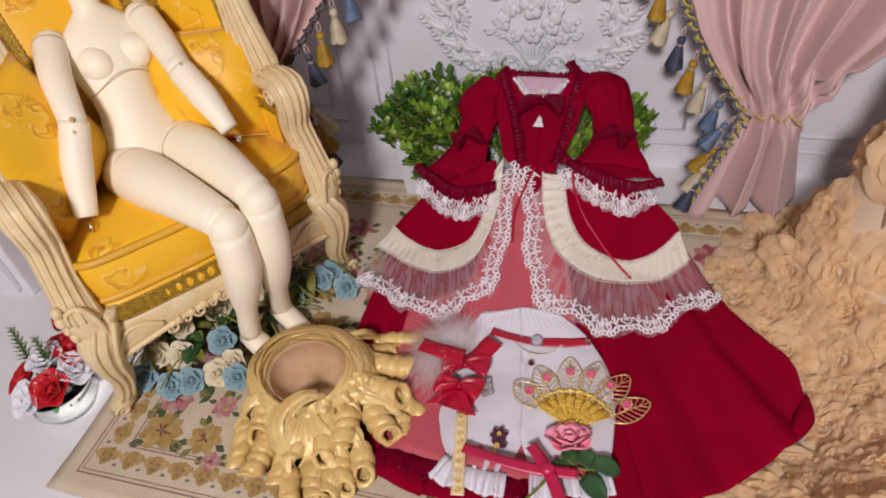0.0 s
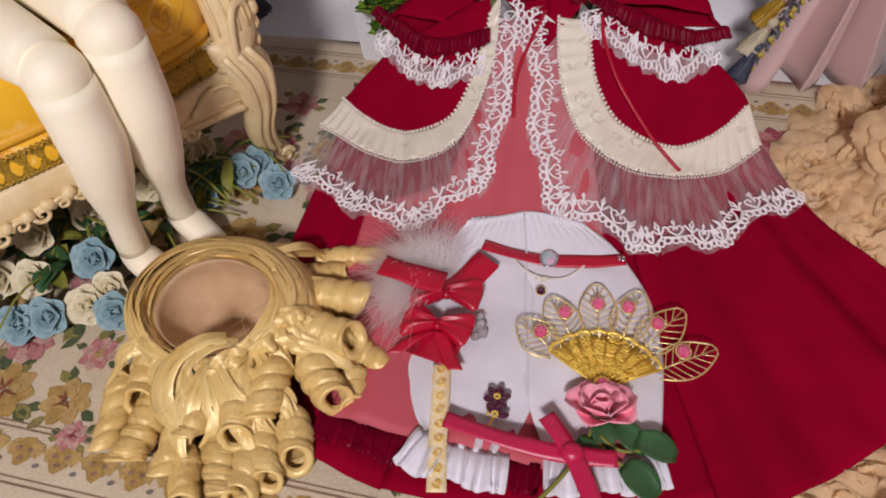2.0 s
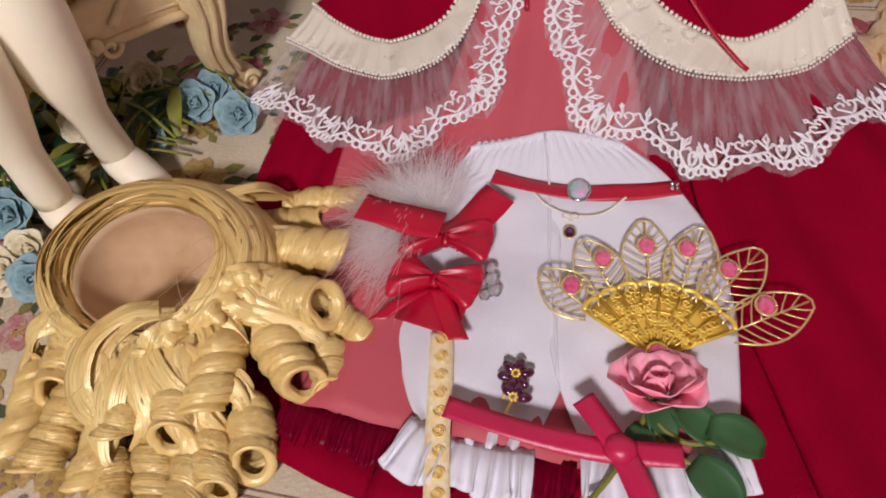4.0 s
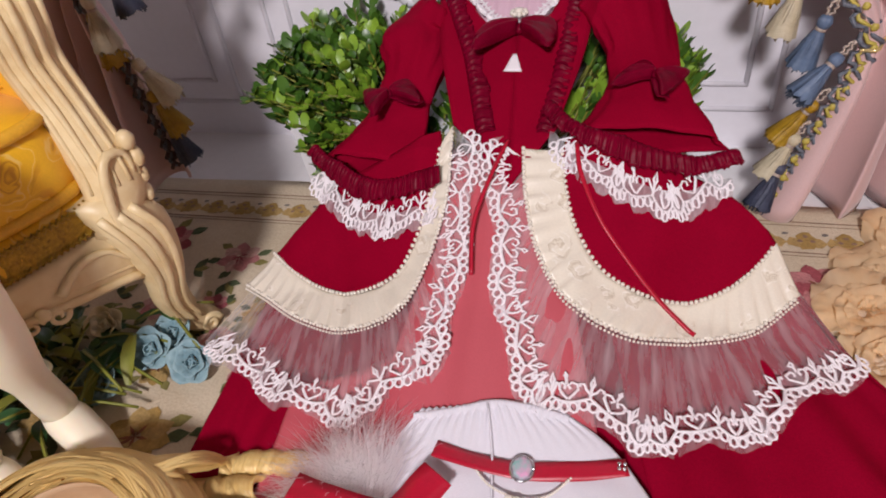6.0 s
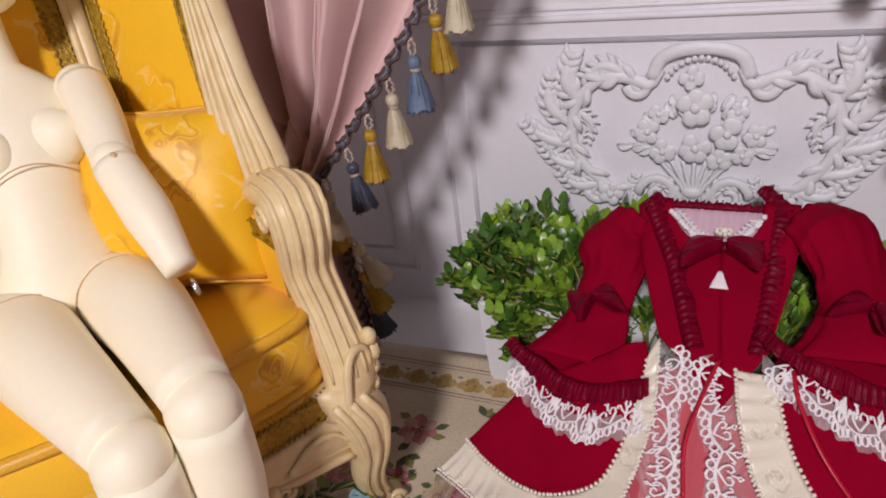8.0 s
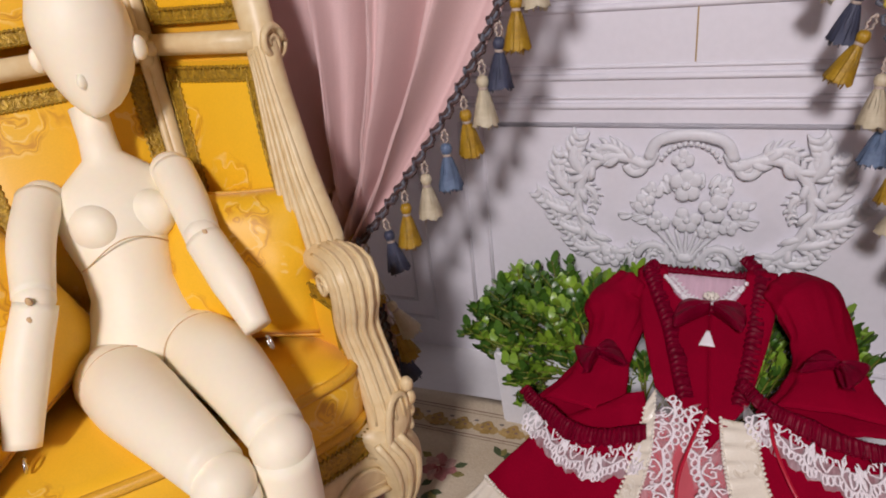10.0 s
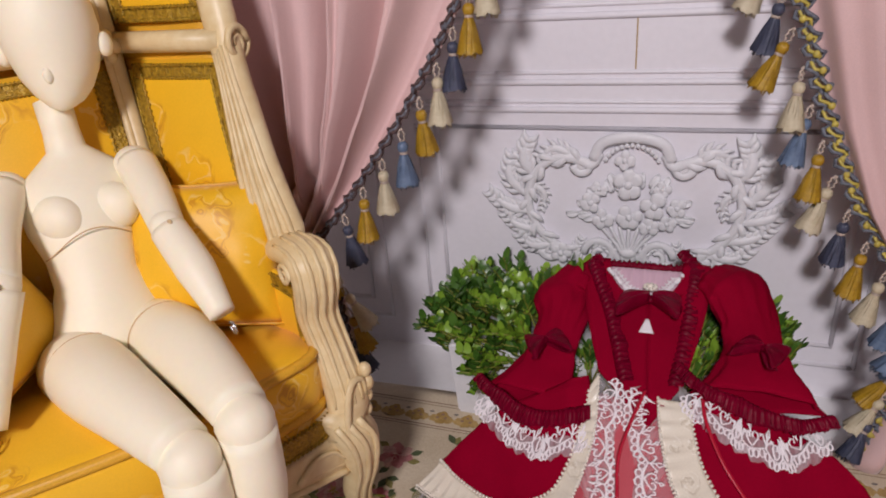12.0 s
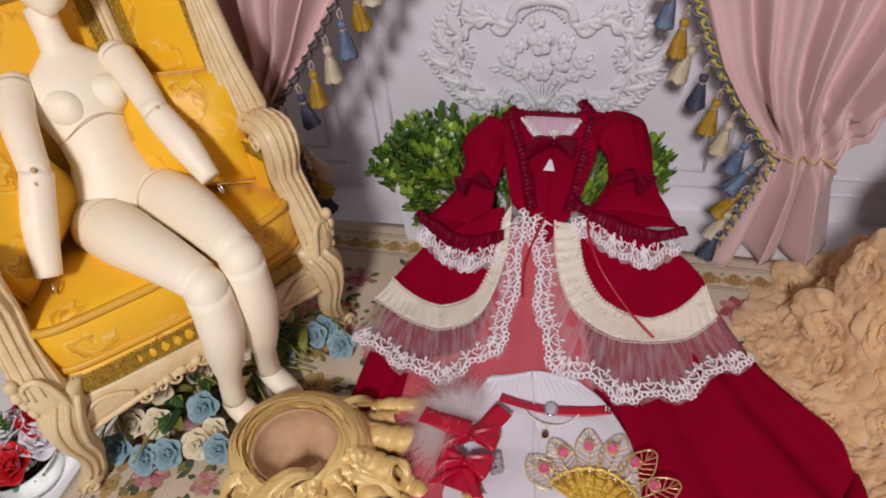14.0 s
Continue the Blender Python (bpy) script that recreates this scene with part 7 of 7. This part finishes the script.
def build_wig():
    ob = thing("wig", "golden blonde doll wig with ringlets, opening upward, on the rug", "wig", pose(-0.01, 0.49, 0.006))
    cx, cy, cz = -0.014, 0.512, 0.043
    tilt = Matrix.Rotation(radians(9), 3, "X")

    def rim(a, k=1.0, dz=0.0):
        return V(cx, cy, cz) + tilt @ V(0.0385 * k * math.cos(a), 0.0335 * k * math.sin(a), dz)
    bm = bmesh.new()
    rings = []
    for t in np.linspace(0, 1, 10):
        k = max(1e-7, math.cos(t * math.pi / 2)) ** 0.55
        rings.append([rim(2 * math.pi * i / 40, k, -0.030 * math.sin(t * math.pi / 2)) + V(0, 0.006 * t, 0) for i in range(40)])
    grid(bm, lambda u, v: rings[int(round(v * 9))][int(round(u * 40)) % 40], 40, 9, close_u=True)
    part("cap", bm, CAP, ob, "bare beige mesh cap inside the wig", thick=0.001)
    rng = random.Random(31)

    def swell(a, f):
        """The combed roll round the opening: f runs from its inner edge over the top and down outside."""
        k = float(np.interp(f, [0, 0.3, 0.6, 0.85, 1], [1.0, 1.16, 1.42, 1.62, 1.66]))
        z = float(np.interp(f, [0, 0.3, 0.6, 0.85, 1], [-0.003, 0.007, 0.000, -0.017, -0.029]))
        front = max(0.0, -math.sin(a))
        p = rim(a, k - 0.22 * front * f, z)
        p.z = max(p.z, 0.008)
        return p
    core = V(cx, cy, 0.012)
    # an even under-layer, then combed locks that follow the roll from the back to both sides
    bm = bmesh.new()
    grid(bm, lambda u, v: swell(2 * math.pi * u, 0.02 + 0.98 * v) - V(0, 0, 0.0012), 72, 14, close_u=True)
    part("base_hair", bm, HAIR, ob, "smooth layer of hair round the opening")
    for sgn, start, span_from, span_to in ((1, 78, 110, 198), (-1, 108, 95, 150)):
        for i in range(30):
            f0 = (i % 10 + rng.uniform(0.0, 0.8)) / 10.5
            drift = rng.uniform(-0.10, 0.42) * (1 if f0 < 0.6 else 0.3)
            a0 = radians(start + sgn * (rng.uniform(-30, 12) + 26 * (i // 10)))
            a1 = a0 + sgn * radians(rng.uniform(span_from, span_to) - 16 * (i // 10))
            pts = []
            for t in np.linspace(0, 1, 9):
                a = a0 + (a1 - a0) * t
                f = max(0.0, min(1.0, f0 + drift * t + 0.03 * math.sin(5 * t + i)))
                p = swell(a, f)
                pts.append(p + (p - core).normalized() * (0.0006 + 0.0007 * (i // 10) + 0.0012 * math.sin(math.pi * t)))
            lock_of(ob, pts, rng.uniform(0.0040, 0.0085), 0.0009, core, i + 40 * (sgn > 0), tip=0.1)
    # ringlets: (x, y, direction in degrees, length, radius, height)
    rows = ((-0.064, 0.472, -72, 0.052, 0.0105, 0.013), (-0.034, 0.464, -72, 0.048, 0.0125, 0.015), (-0.001, 0.430, -72, 0.032, 0.0098, 0.012), (0.013, 0.446, -76, 0.040, 0.0110, 0.015), (0.036, 0.440, -76, 0.032, 0.0105, 0.012),
            (0.033, 0.494, -71, 0.044, 0.0120, 0.031), (0.051, 0.498, -55, 0.038, 0.0122, 0.026), (0.076, 0.499, -58, 0.028, 0.0105, 0.014), (0.041, 0.514, -10, 0.038, 0.0132, 0.033), (0.032, 0.541, 2, 0.042, 0.0132, 0.028),
            (0.020, 0.561, 14, 0.038, 0.0095, 0.017), (0.024, 0.578, 16, 0.046, 0.0088, 0.014), (0.051, 0.464, -64, 0.032, 0.0108, 0.014), (0.016, 0.478, -72, 0.044, 0.0115, 0.030), (0.038, 0.452, -70, 0.034, 0.0112, 0.014),
            (0.069, 0.517, -28, 0.028, 0.0102, 0.014), (-0.013, 0.452, -74, 0.038, 0.0108, 0.014), (-0.048, 0.482, -76, 0.036, 0.0105, 0.024), (0.000, 0.470, -80, 0.034, 0.0105, 0.026))
    for i, (x, y, a, l, r, h) in enumerate(rows):
        d = V(math.cos(radians(a)), math.sin(radians(a)), 0)
        at = V(x, y, max(h, r + 0.0058))
        curl(ob, at, d, l, r, i + 1)
        # the hair that leads from the roll into the ringlet
        b = math.atan2((y - cy) / 0.0335, (x - cx) / 0.0385)
        for k in range(3):
            top = swell(b + rng.uniform(-0.30, 0.30), rng.uniform(0.35, 0.75))
            over = at + V(0, 0, r * 0.95) + d * rng.uniform(-0.002, 0.006)
            down = at + d * rng.uniform(0.008, 0.014) + d.cross(V(0, 0, 1)) * r * rng.choice((-0.9, 0.9)) + V(0, 0, 0.1 * r)
            middle = top.lerp(over, 0.5) + V(rng.uniform(-0.004, 0.004), rng.uniform(-0.004, 0.004), 0.005)
            lock_of(ob, [top, middle, over, down], rng.uniform(0.0045, 0.0075), 0.0016, core - V(0, 0, 0.01), i + k, name="leading_lock", tip=0.15)
    # the large loose wave that falls over the front
    for k, (dx, dz, w) in enumerate(((0.0, 0.0, 0.0085), (0.007, -0.003, 0.0065), (-0.006, -0.004, 0.0060))):
        lock_of(ob, [(0.006 + dx, 0.489, 0.046 + dz), (-0.006 + dx, 0.482, 0.050 + dz), (-0.019 + dx, 0.467, 0.045 + dz), (-0.019 + dx, 0.449, 0.037 + dz), (-0.006 + dx, 0.439, 0.032 + dz), (0.006 + dx, 0.444, 0.027 + dz)], w, 0.0022, V(-0.004, 0.46, 0.0), k, 30, "loose_lock", 0.3)
    # fine stray hairs outside the rim
    bm = bmesh.new()
    for i in range(40):
        a = rng.uniform(math.pi, 2.1 * math.pi)
        p = rim(a, rng.uniform(1.0, 1.3), 0.010)
        q = p + V(rng.uniform(-0.015, 0.015), rng.uniform(-0.02, 0.005), rng.uniform(0.0, 0.006))
        e = q + V(rng.uniform(-0.02, 0.02), rng.uniform(-0.03, 0.0), -0.006)
        tube(bm, smooth_path([p, q, e], 8), 0.0001, 3)
    part("flyaway_hair", bm, HAIR, ob, kind="stuff")


build_wig()


# ---- loose artificial flowers ----
def flower(x, y, z, r, petals, seed, tilt=(0, -0.3, 1), stem_to=None, label="", leaves=2, floor_z=0.005, group="flowers under the armchair"):
    ob = thing("artificial_rose", label, "artificial flower", pose(x, y, floor_z), group=group)
    rng = random.Random(seed)
    bm = bmesh.new()
    blossom(bm, (x, y, z), r, tilt, rng.uniform(0, 6))
    part("blossom", bm, petals, ob, thick=0.0004)
    if stem_to:
        sx, sy, sz = stem_to
        bm = bmesh.new()
        path = smooth_path([(x, y, z - r * 0.3), ((x + sx) / 2 + rng.uniform(-0.01, 0.01), (y + sy) / 2, (z + sz) / 2 + 0.006), (sx, sy, sz)], 10)
        tube(bm, path, 0.0013, 5)
        part("stem", bm, STEM, ob)
        for k in range(leaves):
            bm = bmesh.new()
            p = path[3 + k * 2]
            a = rng.uniform(0, 6.28)
            petal(bm, p, (math.cos(a), math.sin(a), 0.4), (0, 0, 1), rng.uniform(0.018, 0.03), 0.009, -0.5, nu=5, nv=3)
            part("leaf", bm, LEAF_DARK if rng.random() < 0.6 else STEM, ob, thick=0.0004)


for i, (x, y, z, r, kind) in enumerate((
        (-0.205, 0.532, 0.030, 0.0125, "i"), (-0.186, 0.516, 0.022, 0.0125, "i"), (-0.160, 0.520, 0.024, 0.0120, "i"), (-0.150, 0.582, 0.028, 0.0130, "i"), (-0.122, 0.540, 0.030, 0.0125, "b"),
        (-0.188, 0.492, 0.017, 0.0120, "b"), (-0.156, 0.489, 0.015, 0.0120, "b"), (-0.138, 0.497, 0.017, 0.0120, "b"), (-0.116, 0.511, 0.017, 0.0120, "i"), (-0.094, 0.510, 0.017, 0.0115, "b"), (-0.104, 0.524, 0.022, 0.0105, "i"),
        (-0.122, 0.616, 0.026, 0.0110, "i"), (-0.062, 0.650, 0.018, 0.0120, "b"), (-0.030, 0.645, 0.016, 0.0120, "b"), (-0.054, 0.665, 0.018, 0.0110, "b"), (-0.084, 0.622, 0.014, 0.0110, "b"), (-0.172, 0.548, 0.034, 0.0115, "i"), (-0.100, 0.660, 0.024, 0.0110, "i"))):
    flower(x, y, z, r, IVORY_PETAL if kind == "i" else BLUE_PETAL, i, (0.25, -0.6, 0.7), (-0.185 + 0.35 * (x + 0.14), 0.63 + 0.3 * (y - 0.55), 0.010), "ivory fabric rose on an olive stem under the armchair" if kind == "i" else "dusty blue fabric rose on an olive stem under the armchair", 3)
GREENS = tagged(thing("greenery", "tangle of dark artificial leaves and stems under the armchair", "greenery", pose(-0.15, 0.58, 0.005)))
rng = random.Random(44)
bm = bmesh.new()
wood = bmesh.new()
for i in range(150):
    x, y = rng.uniform(-0.215, -0.06), rng.uniform(0.52, 0.68)
    if (x + 0.13) * 0.829 + (y - 0.58) * -0.559 > 0.02:
        continue
    a = rng.uniform(-2.6, 0.6)
    p = V(x, y, rng.uniform(0.007, 0.030))
    petal(bm, p, (math.cos(a), math.sin(a), rng.uniform(-0.1, 0.7)), (0, 0, 1), rng.uniform(0.016, 0.034), rng.uniform(0.006, 0.014), -0.4, nu=4, nv=2, mat=i % 3)
    if i % 2:
        tube(wood, smooth_path([p, p + V(math.cos(a) * 0.025, math.sin(a) * 0.025, 0.006), p + V(math.cos(a) * 0.05, math.sin(a) * 0.05, -0.002)], 6), 0.0011, 4)
part("foliage", bm, [LEAF_DARK, STEM, LEAF_DARK], GREENS, kind="stuff")
part("stem", wood, STEM, GREENS, kind="stuff")

# ---- glass bowl with roses ----
BOWL_AT = (-0.254, 0.455)
VASE_OB = thing("rose_bowl", "small round glass bowl with water, standing on the white board", "vase", pose(*BOWL_AT, 0.0))
bm = bmesh.new()
profile = [(0.0, 0.0012), (0.016, 0.0012), (0.026, 0.008), (0.0315, 0.019), (0.030, 0.031), (0.024, 0.040), (0.0225, 0.0405), (0.0282, 0.031), (0.0297, 0.019), (0.0245, 0.0095), (0.015, 0.0032), (0.0, 0.0032)]
loft(bm, [((*BOWL_AT, z), (max(r, 0.0002), 0, 0), (0, max(r, 0.0002), 0)) for r, z in profile], 32, cap=False)
ob = part("bowl", bm, VASE, VASE_OB)
ob.visible_shadow = False
for i, (dx, dy, z, kind) in enumerate(((-0.030, -0.002, 0.042, "r"), (0.012, -0.012, 0.050, "r"), (-0.010, -0.022, 0.042, "w"), (-0.008, 0.012, 0.058, "w"), (0.024, 0.012, 0.052, "w"), (0.014, 0.026, 0.056, "r"), (-0.004, 0.030, 0.056, "r"))):
    flower(BOWL_AT[0] + dx, BOWL_AT[1] + dy, z, 0.0155, RED_PETAL if kind == "r" else WHITE_PETAL, 60 + i, (dx * 18, dy * 18 - 0.3, 1), (BOWL_AT[0] + dx * 0.3, BOWL_AT[1] + dy * 0.3, 0.006), "red silk rose standing in the glass bowl" if kind == "r" else "white silk rose standing in the glass bowl", 1, 0.004, "roses in the glass bowl")
SPRIG = thing("fern_sprig", "green fir sprig rising from the glass bowl", "greenery", pose(*BOWL_AT, 0.01))
bm = bmesh.new()
for bx, by in ((-0.002, 0.004), (-0.034, 0.010)):
    p0 = V(BOWL_AT[0] + bx, BOWL_AT[1] + by, 0.03)
    p1 = p0 + V(-0.004, 0.010, 0.058)
    tube(bm, [p0, p1], 0.0012, 5)
    for k in range(60):
        t = k / 60
        a = k * 2.4
        b = p0.lerp(p1, 0.3 + 0.7 * t)
        tube(bm, [b, b + V(math.cos(a) * 0.008, math.sin(a) * 0.008, 0.006) * (1.1 - 0.6 * t)], [0.0009, 0.0003], 3)
part("needles", bm, LEAF, SPRIG, kind="stuff")
flower(-0.315, 0.545, 0.022, 0.016, RED_PETAL, 91, (0.2, -0.4, 1), (-0.34, 0.57, 0.004), "red silk rose lying on the white board", 1, 0.0, "roses in the glass bowl")

# ---- white drawer box behind the armchair ----
BOX = thing("drawer_box", "white painted wooden drawer box beside the armchair", "box", pose(-0.52, 0.70, 0))
bm = bmesh.new()
box(bm, (-0.64, 0.58, 0.0), (-0.405, 0.82, 0.19), 0.003)
part("body", bm, WHITE_PAINT, BOX, smooth=False)
for z0, z1 in ((0.012, 0.092), (0.10, 0.18)):
    bm = bmesh.new()
    box(bm, (-0.63, 0.572, z0), (-0.415, 0.580, z1), 0.002)
    part("drawer_front", bm, WHITE_PAINT, BOX, smooth=False)


# ---- peach rosette fabric heap ----
def heap_edge(y):
    return float(np.interp(y, [0.36, 0.43, 0.475, 0.526, 0.58, 0.66, 0.71, 0.74, 0.77, 0.80, 0.83, 0.86], [0.285, 0.305, 0.345, 0.405, 0.425, 0.395, 0.365, 0.362, 0.375, 0.395, 0.425, 0.455]))


def heap(x, y):
    d = x - heap_edge(y)
    s = max(0.0, min(1.0, d / 0.06))
    s = s * s * (3 - 2 * s)
    t = max(0.0, min(1.0, (d - 0.02) / 0.15))
    t = t * t * (3 - 2 * t)
    ridge = (0.022 * math.sin(26 * x - 11 * y + 2.0 + 1.5 * math.sin(9 * y)) + 0.012 * noise.noise((x * 22, y * 22, 2))) * s
    return 0.005 + 0.020 * s + ridge * 0.6 + 0.25 * t * math.exp(-((y - 0.80) / 0.13) ** 2) + 0.045 * t


def build_heap():
    ob = thing("rosette_fabric", "heap of peach chiffon fabric covered with ruffled rosettes", "fabric", pose(0.48, 0.62, 0.0))
    bm = bmesh.new()
    def fn(u, v):
        y = 0.36 + 0.50 * v
        x = heap_edge(y) + 0.40 * u
        return V(x, y, max(heap(x, y), 0.0045))
    grid(bm, fn, 50, 60)
    part("netting", bm, TAN_NET, ob, "grey-peach net ground", thick=0.0015, face=(0, 0, 1))
    rng = random.Random(17)
    protos = []
    for k in range(6):
        bm = bmesh.new()
        ph = rng.uniform(0, 6)
        # soft concentric frills, the outer ones spread flat
        for ring, (r0, high, lean) in enumerate(((0.0010, 0.0036, 0.40), (0.0034, 0.0048, 0.75), (0.0062, 0.0060, 1.00), (0.0092, 0.0074, 1.22), (0.0120, 0.0092, 1.42))):
            f1, f2, off = rng.randint(3, 5) + ring, rng.randint(6, 9) + ring, rng.uniform(0, 6)

            def frill(u, v):
                a = 2 * math.pi * 1.12 * u + ph + ring
                r = r0 * (1 + 0.14 * math.sin(2 * a + off) + 0.10 * (u - 0.5)) + 0.0006 * math.sin(3 * a + off)
                h = high * v * (1 + 0.03 * math.sin(17 * a + off) + 0.20 * math.sin(2 * a + off) + 0.08 * math.sin(f1 * a + off))
                l = lean - 0.10 + 0.16 * v * math.sin(f1 * a + 1.3 * off) + 0.11 * v * math.sin(f2 * a) + 0.05 * v * math.sin(21 * a + 2 * off) + 0.30 * v * v
                rad = r + h * math.sin(l)
                return V(rad * math.cos(a), rad * math.sin(a), 0.0042 - 0.0007 * ring + h * math.cos(l))
            grid(bm, frill, 64 + 8 * ring, 4)
        me = bpy.data.meshes.new("rosette")
        bm.to_mesh(me)
        bm.free()
        me.materials.append(TAN_CHIFFON)
        me.polygons.foreach_set("use_smooth", [True] * len(me.polygons))
        protos.append(me)
    inv = world_of(ob).inverted()
    spots = []
    tries = 0
    while len(spots) < 300 and tries < 30000:
        tries += 1
        y = rng.uniform(0.365, 0.855)
        x = heap_edge(y) + rng.uniform(0.002, 0.25)
        gap = 0.0250
        if all((x - a) ** 2 + (y - b) ** 2 > gap * gap for a, b in spots):
            spots.append((x, y))
    for i, (x, y) in enumerate(spots):
        e = 0.008
        nrm = V(heap(x - e, y) - heap(x + e, y), heap(x, y - e) - heap(x, y + e), 2 * e).normalized()
        nrm = (nrm + V(rng.uniform(-0.35, 0.1), rng.uniform(-0.4, 0.05), 0.1)).normalized()
        q = nrm.to_track_quat("Z", "Y").to_matrix().to_4x4()
        k = rng.uniform(1.45, 1.80)
        r = new("rosette", protos[i % 6])
        r.parent = ob
        r.matrix_parent_inverse = inv
        r.matrix_basis = Matrix.Translation((x, y, max(heap(x, y), 0.005))) @ q @ Matrix.Rotation(rng.uniform(0, 6.28), 4, "Z") @ Matrix.Diagonal((k, k * rng.uniform(0.72, 1.0), k * rng.uniform(0.74, 1.0), 1))


build_heap()


# lace-trimmed cloth on top of the heap
def build_lace_cloth():
    ob = thing("lace_cloth", "ivory corded lace piece draped over the peach fabric", "lace cloth", pose(0.53, 0.74, 0.1))

    def over(x, y, off=0.0):
        return V(x, y, heap(x, y) + 0.012 + off)
    for k, (y0, y1) in enumerate(((0.70, 0.74), (0.745, 0.80))):
        bm = bmesh.new()
        lace(bm, [(0.470, y0), (0.490, y0 - 0.012), (0.52, y0 - 0.01), (0.56, y0 + 0.01)], 0.05, 0.028, 0.004, 0.003, lie_fn=over, thread=0.0016)
        lace(bm, [(0.472, y0 + 0.02), (0.495, y0 + 0.01), (0.525, y0 + 0.012), (0.565, y0 + 0.03)], 0.04, 0.024, 0.007, 0.003, lie_fn=over, thread=0.0014)
        part("corded_lace", bm, material("corded_lace", (0.74, 0.60, 0.44), 0.5, amount=0.2, grain=500), ob, kind="stuff")
        bm = bmesh.new()
        grid(bm, lambda u, v: over(0.468 + 0.11 * u, y0 - 0.005 + 0.06 * v + 0.012 * u, 0.001 + 0.003 * math.sin(20 * u + 4 * v)), 16, 10)
        part("net", bm, TAN_NET, ob, thick=0.0006, face=(0, 0, 1))


build_lace_cloth()
